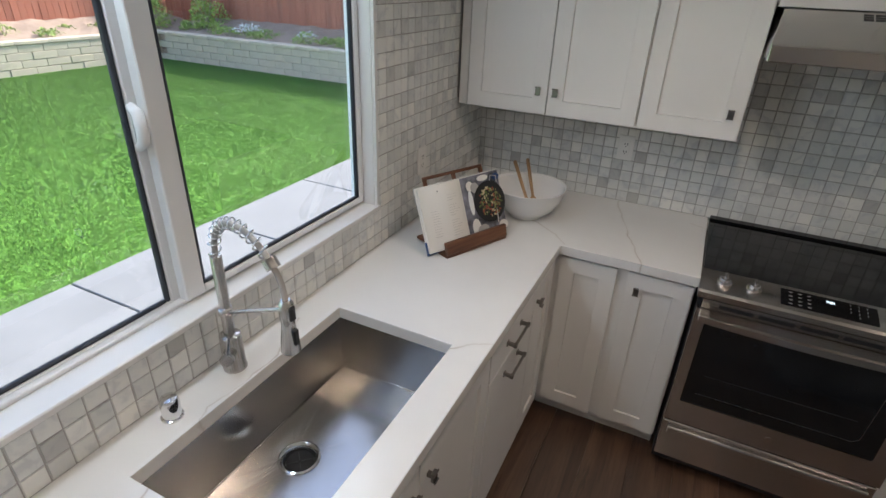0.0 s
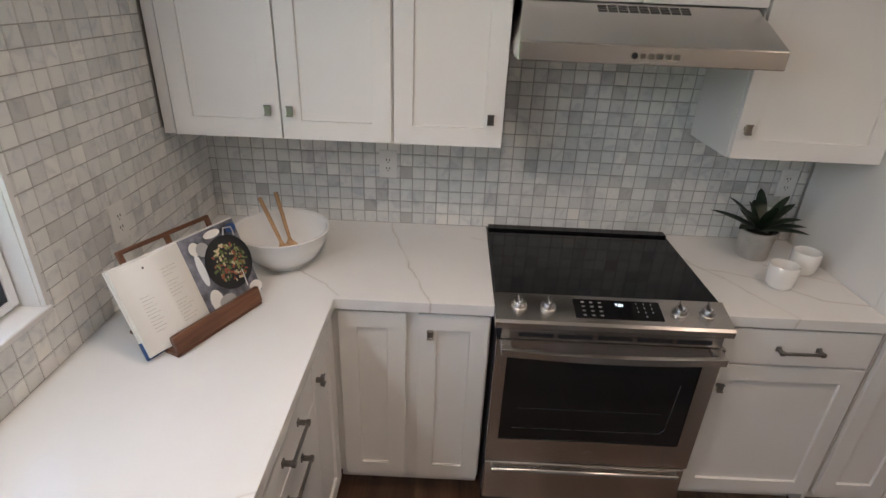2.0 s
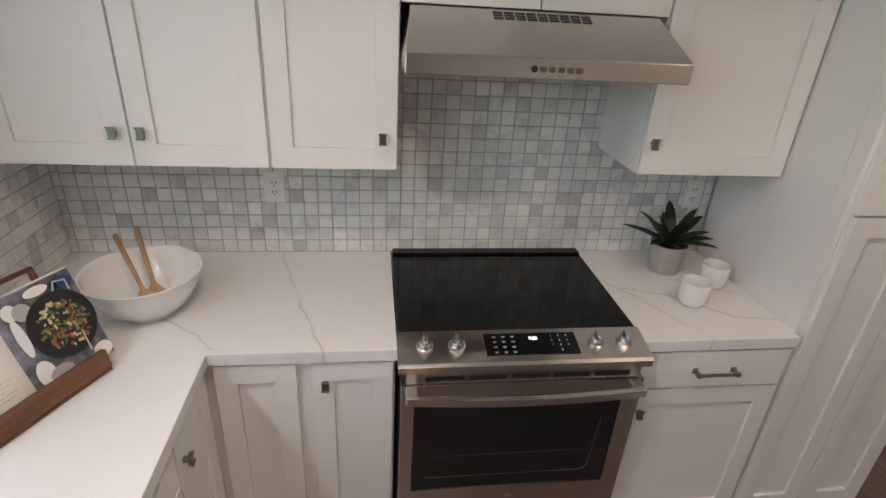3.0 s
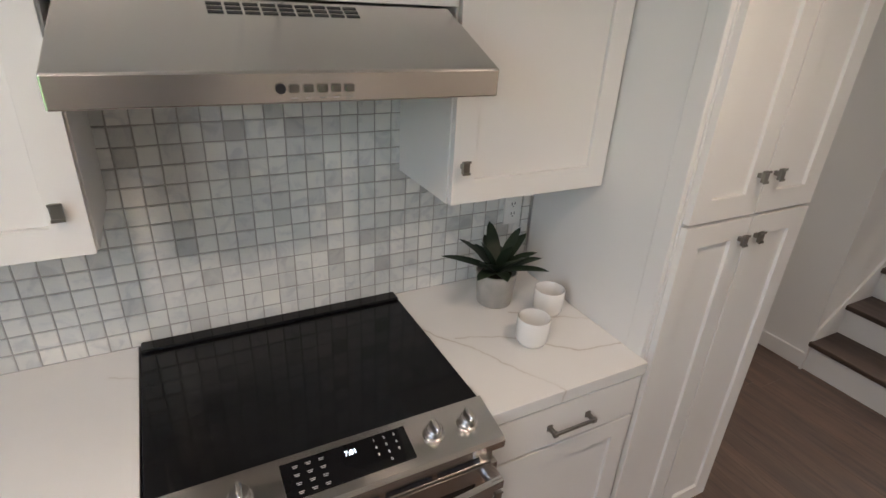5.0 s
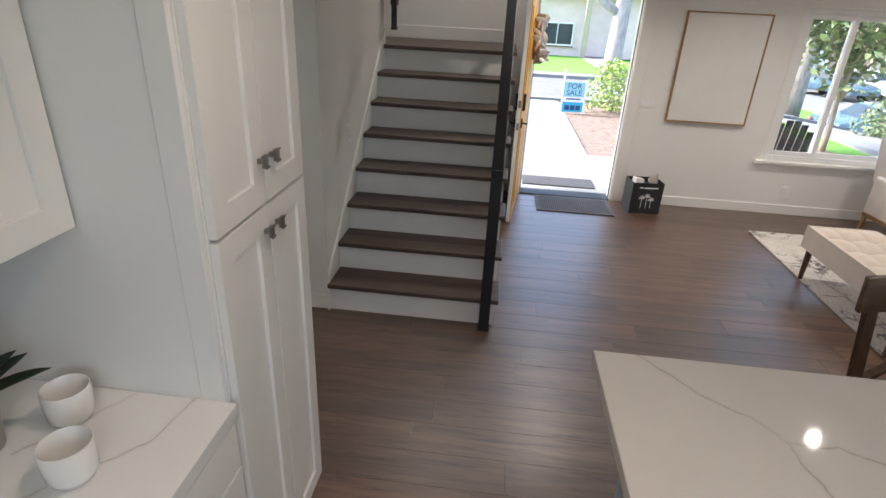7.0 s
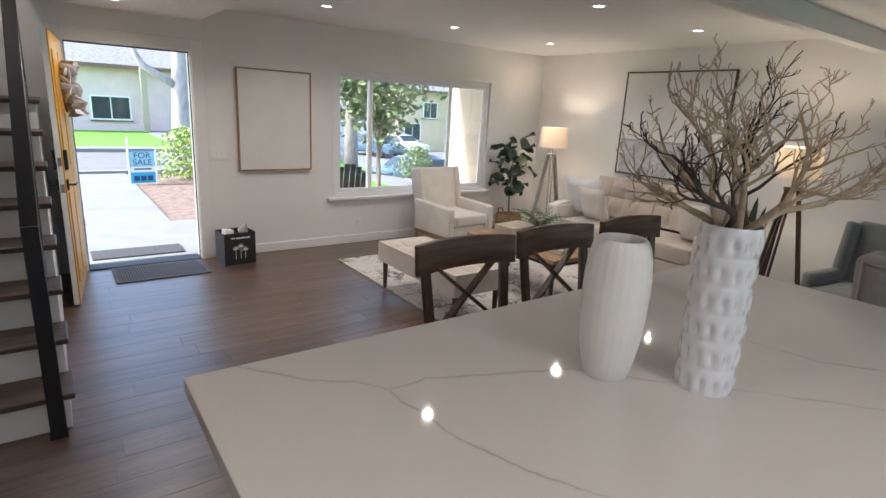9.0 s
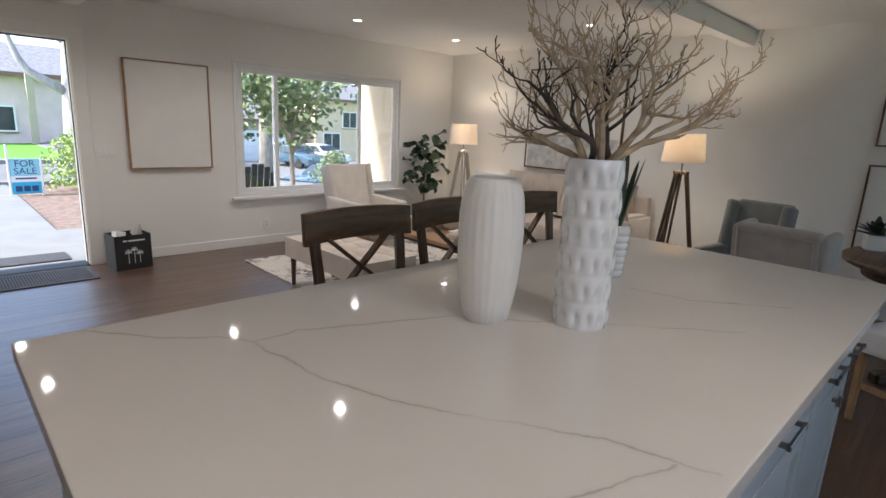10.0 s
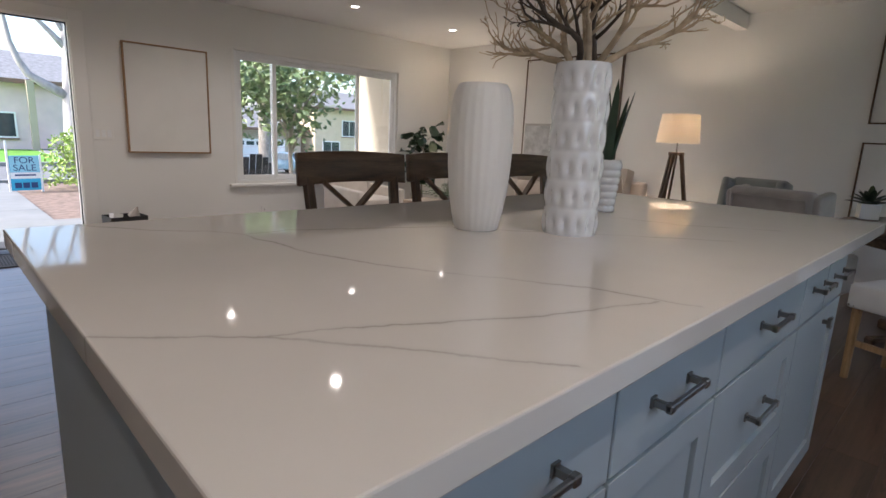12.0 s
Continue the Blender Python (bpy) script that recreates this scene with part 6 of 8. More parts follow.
def coffee_table():
    t = thing("coffee_table", "coffee table with oak top and black metal frame", "table", 4.95, -4.90, 0.017)
    part("tabletop", box(-0.58, -0.30, 0.385, 0.58, 0.30, 0.42, 0.004), M_OAK, t)
    for sx in (-1, 1):
        for sy in (-1, 1):
            part("leg", box(sx * 0.565 - 0.0125, sy * 0.285 - 0.0125, 0.0, sx * 0.565 + 0.0125, sy * 0.285 + 0.0125, 0.385), M_BLKSTEEL, t)
        part("end_rail", box(sx * 0.565 - 0.0125, -0.272, 0.36, sx * 0.565 + 0.0125, 0.272, 0.3845), M_BLKSTEEL, t)
    for sy in (-1, 1):
        part("side_rail", box(-0.552, sy * 0.285 - 0.0125, 0.36, 0.552, sy * 0.285 + 0.0125, 0.3845), M_BLKSTEEL, t)
    b = thing("wooden_box", "whitewashed wooden box with a small latch", "box", 5.20, -4.95, 0.437, 8)
    part("box_body", box(-0.13, -0.18, 0.0, 0.13, 0.18, 0.075, 0.003), M_PALEWOOD, b)
    part("lid", box(-0.132, -0.182, 0.077, 0.132, 0.182, 0.115, 0.004), M_PALEWOOD, b)
    part("latch", box(-0.137, -0.015, 0.06, -0.131, 0.015, 0.095, 0.002), M_NICKEL, b)
    for i, (m, w) in enumerate(((M_PALEWOOD, 0.0), (M_LINEN, 0.02))):
        k = thing("book", "pale cloth-bound book lying on the coffee table", "book", 4.64, -4.90, 0.4375 + i * 0.031, 5 + 6 * i, "stacked books")
        part("cover", box(-0.15 + w, -0.11 + w, 0.0, 0.15 - w, 0.11 - w, 0.004), m, k)
        part("pages", box(-0.145 + w, -0.105 + w, 0.004, 0.145 - w, 0.105 - w, 0.026), M_PAPER, k)
        part("cover_top", box(-0.15 + w, -0.11 + w, 0.026, 0.15 - w, 0.11 - w, 0.030), m, k)
    f = thing("potted_fern", "green fern in a white bowl pot", "plant", 5.05, -5.12, 0.437)
    part("pot", lathe([(0.05, 0.0), (0.08, 0.02), (0.10, 0.07), (0.105, 0.10), (0.098, 0.10), (0.09, 0.07), (0.001, 0.07)], 32, close=True), M_CERAMIC, f, smooth=True)
    random.seed(12)
    for i in range(26):
        a = i * 137.5
        bm = bmesh.new()
        L, rise = random.uniform(0.26, 0.38), random.uniform(0.75, 1.4)
        pts = []
        for k in range(9):
            u = k / 8
            pts.append(Vector((L * (u * math.cos(rise) + 0.35 * u * u), 0, L * (u * math.sin(rise) - 0.42 * u * u))))
        tube(pts, [0.0018] * 9, 4, bm)
        for k in range(1, 9):
            for s in (-1, 1):
                wd = 0.045 * math.sin(math.pi * (k / 9.5)) + 0.012
                p = pts[k]
                v = [bm.verts.new(p + Vector((-0.009, 0, 0))), bm.verts.new(p + Vector((0.012, s * wd, -0.008))), bm.verts.new(p + Vector((0.010, s * wd * 0.3, 0.003)))]
                bm.faces.new(v)
        part("frond", moved(bm, pose(0, 0, 0.085, 0, 0, a)), M_FERN, f)


M_PALEWOOD = wood("pale_wood", (0.42, 0.34, 0.27), (0.52, 0.43, 0.35), (0.60, 0.52, 0.44), 1, 0.6, 0.4)
coffee_table()


# ---- sofa ----
def sofa():
    s = thing("sofa", "beige tufted linen sofa with a wooden base", "sofa", 4.90, -6.55, 0.0)
    # faces +y
    W = 1.02
    part("base", box(-W + 0.06, -0.36, 0.12, W - 0.06, 0.40, 0.26, 0.01), M_SOFA, s)
    legs(s, [(sx * 0.90, sy * 0.33) for sx in (-1, 1) for sy in (-1, 1)], 0.122, 0.024, 0.016, M_LEGWOOD)
    for sx in (-1, 1):
        part("arm", moved(cushion(0.16, 0.86, 0.44, 0.25, 6), Matrix.Translation((sx * (W - 0.09), 0.0, 0.14))), M_LINEN, s, "pale linen arm", True)
        part("seat_cushion", moved(cushion(0.82, 0.62, 0.17, 0.3), Matrix.Translation((sx * 0.415, 0.08, 0.262))), M_SOFA, s, smooth=True)
        bm = tufted(0.82, 0.46, 0.16, 4, 2, 0.035)
        part("back_cushion", moved(bm, pose(sx * 0.415, -0.37, 0.66, -78, 0, 0) @ pose(0, 0, 0, 0, 0, 180)), M_SOFA, s, smooth=True)
    part("back_frame", box(-W + 0.05, -0.48, 0.14, W - 0.05, -0.37, 0.78, 0.03, 3), M_SOFA, s, smooth=True)


sofa()


def throw_pillow(x, y, z, w, rx, rz, mat, label):
    p = new("throw_pillow")
    p.matrix_world = pose(x, y, z, rx, 0, rz)
    tagged(p, label, "pillow", "sofa pillows")
    part("cover", pillow(w, w, 0.16), mat, p, smooth=True)


throw_pillow(5.66, -6.45, 0.69, 0.48, -18, 14, M_WHITECLOTH, "large white square throw pillow on the sofa")
throw_pillow(5.40, -6.34, 0.64, 0.42, -22, -8, M_LINEN, "cream square throw pillow on the sofa")
throw_pillow(4.20, -6.38, 0.65, 0.44, -20, -16, M_LINEN, "cream square throw pillow on the sofa")
throw_pillow(4.10, -6.50, 0.70, 0.44, -16, -20, M_SOFA, "taupe square throw pillow on the sofa")


# ---- tripod floor lamps ----
def floor_lamp(x, y, rz, mat, label):
    l = thing("floor_lamp", label, "lamp", x, y, 0, rz, "tripod floor lamps")
    for i in range(3):
        a = 2 * math.pi * i / 3
        for k in (-0.018, 0.018):
            dx, dy = -math.sin(a) * k, math.cos(a) * k
            part("leg", bar((0.24 * math.cos(a) + dx, 0.24 * math.sin(a) + dy, 0.0), (0.045 * math.cos(a) + dx, 0.045 * math.sin(a) + dy, 1.11), 0.016, 0.03, 0.002), mat, l)
    part("hub", box(-0.05, -0.05, 1.09, 0.05, 0.05, 1.12, 0.004), mat, l)
    part("stem", rod((0, 0, 1.12), (0, 0, 1.24), 0.008), M_NICKEL, l)
    bm = lathe([(0.185, 1.20), (0.160, 1.455)], 40)
    bm.faces.ensure_lookup_table()
    bmesh.ops.delete(bm, geom=[f for f in bm.faces if len(f.verts) > 4], context="FACES_ONLY")
    inner = lathe([(0.182, 1.20), (0.157, 1.455)], 40)
    bmesh.ops.delete(inner, geom=[f for f in inner.faces if len(f.verts) > 4], context="FACES_ONLY")
    bmesh.ops.reverse_faces(inner, faces=inner.faces[:])
    add(bm, inner)
    part("shade", bm, M_SHADECLOTH, l, "white drum shade, lit", True)
    part("bulb", moved(lathe([(0.012, 0.0), (0.02, 0.02), (0.03, 0.05), (0.026, 0.08), (0.006, 0.092)], 16, close=True), Matrix.Translation((0, 0, 1.24))), M_BULB, l, smooth=True)
    p = bpy.data.lights.new("lamp_bulb", "POINT")
    p.energy, p.color, p.shadow_soft_size = 3.2, (1.0, 0.80, 0.58), 0.035
    o = new("lamp", p)
    o.parent = l
    o.location = (0, 0, 1.345)


def shade_material():
    m = bpy.data.materials.new("shade_cloth")
    m.use_nodes = True
    nt = m.node_tree
    b = nt.nodes["Principled BSDF"]
    b.inputs["Base Color"].default_value = (0.85, 0.80, 0.72, 1)
    b.inputs["Roughness"].default_value = 0.9
    tr = node(nt, "ShaderNodeBsdfTranslucent")
    tr.inputs["Color"].default_value = (0.85, 0.76, 0.64, 1)
    ms = nt.nodes.new("ShaderNodeMixShader")
    ms.inputs[0].default_value = 0.22
    nt.links.new(b.outputs[0], ms.inputs[1])
    nt.links.new(tr.outputs[0], ms.inputs[2])
    v = coords(nt, (300, 300, 300))
    n = node(nt, "ShaderNodeTexNoise", Scale=1.0)
    nt.links.new(v, n.inputs["Vector"])
    bump(nt, n.outputs["Fac"], 0.3, 0.001, b)
    nt.links.new(ms.outputs[0], nt.nodes["Material Output"].inputs["Surface"])
    return m


M_SHADECLOTH = shade_material()
floor_lamp(6.38, -6.62, 20, M_CEMENT, "tripod floor lamp with grey wooden legs, lit")
floor_lamp(3.42, -6.41, 70, M_LEGWOOD, "tripod floor lamp with dark wooden legs, lit")


# ---- fig tree in a basket ----
def fig():
    f = thing("fig_plant", "fiddle-leaf fig plant in a wicker basket", "plant", 6.82, -6.36, 0.0)
    prof = []
    for i in range(12):
        z = i * 0.022
        r = 0.15 + 0.025 * math.sin(i / 11 * 2.4)
        prof += [(r, z), (r + 0.006, z + 0.011), (r, z + 0.021)]
    prof += [(0.15, 0.265), (0.14, 0.22), (0.001, 0.22)]
    part("basket", lathe(prof, 40, 0.012, 20, close=True), M_WICKER, f, smooth=True)
    for s in (-1, 1):
        part("basket_handle", tube([(s * 0.165, -0.05, 0.25), (s * 0.175, -0.035, 0.31), (s * 0.175, 0.035, 0.31), (s * 0.165, 0.05, 0.25)], 0.009, 8), M_WICKER, f, smooth=True)
    part("trunk", tube([(0, 0, 0.2), (0.01, 0.01, 0.5), (0.0, -0.01, 0.8), (0.03, 0.0, 1.25)], [0.014, 0.012, 0.010, 0.005], 8), M_BARK, f, smooth=True)
    random.seed(6)
    for i in range(46):
        u = random.random()
        a = i * 2.4 + random.uniform(-0.3, 0.3)
        z = 0.62 + 0.68 * u
        r = random.uniform(0.03, 0.21) * (1 - 0.35 * abs(u - 0.4))
        L = random.uniform(0.13, 0.20)
        bm = bmesh.new()
        n = 8
        rows = []
        for k in range(n + 1):
            q = k / n
            w = 0.5 * L * 0.85 * math.sin(math.pi * min(0.999, q ** 0.85)) ** 0.6 * (0.75 + 0.35 * q) + 0.002
            rows.append([bm.verts.new((L * q, -w, 0.02 * math.sin(6 * q))), bm.verts.new((L * q, 0, -0.012 - 0.05 * q * q)), bm.verts.new((L * q, w, 0.02 * math.cos(5 * q)))])
        for p, q in zip(rows, rows[1:]):
            for k in range(2):
                bm.faces.new((p[k], q[k], q[k + 1], p[k + 1]))
        m = pose(r * math.cos(a), r * math.sin(a), z, 0, 0, math.degrees(a)) @ pose(0, 0, 0, random.uniform(-40, 40), random.uniform(-35, 65), random.uniform(-30, 30))
        part("leaf", moved(bm, m), M_FIG, f, smooth=True)
        if i % 3 == 0:
            part("twig", tube([(0.005, 0, z - 0.09), (r * math.cos(a), r * math.sin(a), z)], [0.005, 0.0025], 5), M_BARK, f)


fig()


# ---- dining corner ----
def wing_chair(x, y, rz, mat, label, w=0.56, h=0.96):
    c = thing("dining_armchair", label, "chair", x, y, 0, rz, "dining armchairs")
    # faces -y
    part("seat", moved(cushion(w - 0.06, 0.50, 0.14, 0.25), Matrix.Translation((0, -0.02, 0.34))), mat, c, smooth=True)
    bk = pose(0, 0.22, 0.42, -9, 0, 0)
    bm = box(-w / 2, 0.0, 0.0, w / 2, 0.09, h - 0.43, 0.03, 3)
    part("backrest", moved(bm, bk), mat, c, smooth=True)
    part("seam", moved(tube([(-w / 2 + 0.02, 0.093, 0.02), (-w / 2 + 0.03, 0.095, h - 0.47), (w / 2 - 0.03, 0.095, h - 0.47), (w / 2 - 0.02, 0.093, 0.02)], 0.004, 6), bk), mat, c, smooth=True)
    for s in (-1, 1):
        part("wing", moved(box(s * w / 2 - 0.03, -0.13, 0.08, s * w / 2 + 0.03, 0.07, h - 0.45, 0.025, 3), bk), mat, c, smooth=True)
        part("arm", box(s * w / 2 - 0.035, -0.26, 0.34, s * w / 2 + 0.035, 0.20, 0.58, 0.025, 3), mat, c, smooth=True)
    legs(c, [(sx * (w / 2 - 0.05), sy * 0.21) for sx in (-1, 1) for sy in (-1, 1)], 0.345, 0.022, 0.015, M_LEGWOOD)


wing_chair(2.72, -6.00, 172, M_GREYCLOTH2, "slate grey upholstered wing-back dining chair", 0.42, 0.965)
wing_chair(2.14, -5.22, -12, M_GREYCLOTH, "grey linen upholstered dining chair with a seamed back", 0.46, 0.98)


def nail_chair():
    c = thing("dining_chair", "white upholstered dining chair with nailhead trim", "chair", 1.47, -4.96, 0, 160)
    part("seat", moved(cushion(0.48, 0.46, 0.13, 0.25), Matrix.Translation((0, 0, 0.385))), M_WHITECLOTH, c, smooth=True)
    legs(c, [(sx * 0.20, sy * 0.19) for sx in (-1, 1) for sy in (-1, 1)], 0.39, 0.024, 0.018, M_OAKLEG)
    for sy in (-1, 1):
        part("stretcher", bar((-0.20, sy * 0.19, 0.20), (0.20, sy * 0.19, 0.20), 0.02, 0.03), M_OAKLEG, c)
    for i in range(18):
        x = -0.225 + i * 0.0265
        for sy in (-1, 1):
            part("nailhead", moved(lathe([(0.006, 0), (0.004, 0.003), (0.001, 0.004)], 8, close=True), pose(x, sy * 0.232, 0.402, -90 * sy)), M_NICKEL, c)
    for i in range(16):
        y = -0.2 + i * 0.0265
        for sx in (-1, 1):
            part("nailhead", moved(lathe([(0.006, 0), (0.004, 0.003), (0.001, 0.004)], 8, close=True), pose(sx * 0.242, y, 0.402, 0, 90 * sx)), M_NICKEL, c)


nail_chair()


def pedestal_table():
    t = thing("dining_table", "dark wood round dining table on a turned pedestal", "table", 1.42, -5.80, 0)
    part("tabletop", lathe([(0.60, 0.705), (0.615, 0.715), (0.615, 0.74), (0.60, 0.75)], 56, close=True), M_DARKWOOD, t, smooth=True)
    part("apron", lathe([(0.50, 0.63), (0.51, 0.704)], 48, close=True), M_DARKWOOD, t)
    part("pedestal", lathe([(0.20, 0.06), (0.21, 0.10), (0.12, 0.14), (0.10, 0.20), (0.17, 0.30), (0.19, 0.38), (0.15, 0.47), (0.09, 0.54), (0.08, 0.58), (0.16, 0.63)], 40, close=True), M_DARKWOOD, t, smooth=True)
    for i in range(4):
        a = math.pi / 4 + i * math.pi / 2
        part("foot", bar((0.1 * math.cos(a), 0.1 * math.sin(a), 0.055), (0.42 * math.cos(a), 0.42 * math.sin(a), 0.035), 0.08, 0.07, 0.012), M_DARKWOOD, t)


pedestal_table()
pot = box(-0.055, -0.055, 0, 0.055, 0.055, 0.10, 0.004)
succulent(1.90, -5.94, 0.75, pot, "dark green succulent in a square white pot", 1.0, M_CERAMIC, 9, 20)

# ---- outdoors ----
GZ = -0.16


def smooth_step(u):
    u = max(0.0, min(1.0, u))
    return u * u * (3 - 2 * u)


def terrain(x, y):
    """The street falls away south-east of the house."""
    return GZ - 1.5 * smooth_step((-y - 7.0) / 6.0) * smooth_step((x - 11.8) / 6.0)


def sheet(xs, ys, lift, thick=0.0):
    bm = bmesh.new()
    g = [[bm.verts.new((x, y, terrain(x, y) + lift)) for y in ys] for x in xs]
    for i in range(len(xs) - 1):
        for j in range(len(ys) - 1):
            bm.faces.new((g[i][j], g[i + 1][j], g[i + 1][j + 1], g[i][j + 1]))
    if thick:
        rim = bmesh.ops.extrude_face_region(bm, geom=bm.faces[:])
        for v in rim["geom"]:
            if isinstance(v, bmesh.types.BMVert):
                v.co.z -= thick
    bmesh.ops.recalc_face_normals(bm, faces=bm.faces[:])
    return bm


def span(a, b, n):
    return [a + (b - a) * i / n for i in range(n + 1)]


setting("ground", sheet([-900, -200, -50] + span(-20, 60, 80) + [120, 300, 900], [-900, -200, -80] + span(-40, 20, 60) + [50, 200, 900], 0.0), M_GRASSG, "green ground falling away towards the street")


def pad(name, x0, y0, x1, y1, top, mat, label, bev=0.006):
    return setting(name, box(x0, y0, GZ - 0.05, x1, y1, top, bev), mat, label)


# back yard: concrete strip in slabs, lawn, block wall, planted bank, fence
walkway = pad("pavement_back", -2.54, -9.0, -T - 0.002, 6.3, GZ + 0.03, M_SOIL, "pale concrete walk along the house")
slabme = mesh_of(box(-0.788, -0.595, 0.0, 0.788, 0.595, 0.05, 0.006), M_CONC, "paving_slab")
for i in range(12):
    piece("paving_slab", slabme, walkway, Matrix.Translation((-1.75, -7.5 + i * 1.2, GZ + 0.031)))
pad("pavement_back_inner", -0.955, -9.0, -T - 0.004, 6.3, GZ + 0.078, M_CONC, "pale concrete strip at the wall")


def lawn():
    g = setting("lawn", box(-10.75, -9.0, GZ - 0.05, -2.545, 6.4, GZ + 0.012), M_GRASSG, "mown green lawn")
    rng = np.random.default_rng(5)
    n = 420000
    x = -2.56 - 8.15 * rng.random(n) ** 1.15
    y = -3.5 + 9.85 * rng.random(n)
    h = 0.012 + 0.020 * rng.random(n)
    a = rng.random(n) * 6.283
    w = 0.0022 + 0.0024 * rng.random(n) + 0.0005 * (-x - 2.5)
    lx, ly = (rng.random(n) - 0.5) * 0.05, (rng.random(n) - 0.5) * 0.05
    v = np.empty((n, 3, 3))
    z = GZ + 0.012
    v[:, 0] = np.stack([x - w * np.cos(a), y - w * np.sin(a), np.full(n, z)], 1)
    v[:, 1] = np.stack([x + w * np.cos(a), y + w * np.sin(a), np.full(n, z)], 1)
    v[:, 2] = np.stack([x + lx, y + ly, z + h], 1)
    me = bpy.data.meshes.new("grass")
    me.vertices.add(n * 3)
    me.vertices.foreach_set("co", v.reshape(-1))
    me.loops.add(n * 3)
    me.loops.foreach_set("vertex_index", np.arange(n * 3))
    me.polygons.add(n)
    me.polygons.foreach_set("loop_start", np.arange(0, n * 3, 3))
    me.update()
    me.materials.append(M_GRASS)
    tagged(new("grass", me), "short green lawn grass blades", "grass", "", "stuff")


lawn()


def block_wall():
    b = setting("retaining_wall", box(-11.0, -9.0, GZ, -10.80, 6.6, GZ + 0.56), M_DIRT, "low cream block retaining wall")
    setting("retaining_wall_side", box(-11.0, 6.45, GZ, 2.0, 6.65, GZ + 0.56), M_DIRT, "low cream block retaining wall")
    random.seed(9)
    h = 0.14
    me = mesh_of(box(-0.229, -0.03, 0.002, 0.229, 0.03, h - 0.004, 0.008), M_BLOCK, "block")
    cap = mesh_of(box(-0.305, -0.13, 0.0, 0.305, 0.13, 0.06, 0.006), M_BLOCK, "cap_stone")
    for r in range(4):
        for i in range(22):
            piece("block", me, b, pose(-10.77 + random.uniform(-0.006, 0.006), 6.17 - i * 0.464 - 0.23 * (r % 2), GZ + r * h, 0, 0, 90))
        for i in range(30):
            piece("block", me, b, pose(-10.5 + i * 0.464 + 0.23 * (r % 2), 6.42 + random.uniform(-0.006, 0.006), GZ + r * h))
    for i in range(18):
        piece("cap_stone", cap, b, pose(-10.85, 6.12 - i * 0.614, GZ + 0.562, 0, 0, 90))
    for i in range(23):
        piece("cap_stone", cap, b, pose(-10.68 + i * 0.614, 6.50, GZ + 0.562))


block_wall()
bm = bmesh.new()
random.seed(14)
rows = []
for i in range(60):
    y = -9 + i * 17.5 / 59
    rows.append([bm.verts.new((-11.0 - k * 0.35, y, 0.36 + 0.07 * k + random.uniform(-0.03, 0.03))) for k in range(6)])
for p, q in zip(rows, rows[1:]):
    for k in range(5):
        bm.faces.new((p[k], p[k + 1], q[k + 1], q[k]))
rows = []
for i in range(50):
    x = -11.2 + i * 13.5 / 49
    rows.append([bm.verts.new((x, 6.62 + k * 0.35, 0.361 + 0.07 * k + random.uniform(-0.03, 0.03))) for k in range(6)])
for p, q in zip(rows, rows[1:]):
    for k in range(5):
        bm.faces.new((p[k], q[k], q[k + 1], p[k + 1]))
bmesh.ops.recalc_face_normals(bm, faces=bm.faces[:])
setting("planted_bank", bm, M_DIRT, "bare brown soil bank below the fence")


def fence():
    f = thing("fence", "reddish brown vertical board fence", "fence", 0, 0, 0.5)
    me = mesh_of(box(-0.069, -0.010, -0.1, 0.069, 0.010, 1.85, 0.003), M_FENCE, "board")
    random.seed(3)
    for i in range(112):
        piece("board", me, f, pose(-12.5 + random.uniform(-0.004, 0.004), 8.3 - i * 0.142, random.uniform(-0.03, 0.03), 0, 0, 90 + random.uniform(-1, 1)))
    for i in range(104):
        piece("board", me, f, pose(-12.4 + i * 0.142, 8.15 + random.uniform(-0.004, 0.004), random.uniform(-0.03, 0.03), 0, 0, random.uniform(-1, 1)))
    for z in (0.35, 1.5):
        part("rail", box(-12.56, -7.5, z, -12.512, 8.3, z + 0.09), M_FENCE, f)
        part("rail", box(-12.5, 8.162, z, 2.3, 8.21, z + 0.09), M_FENCE, f)


fence()


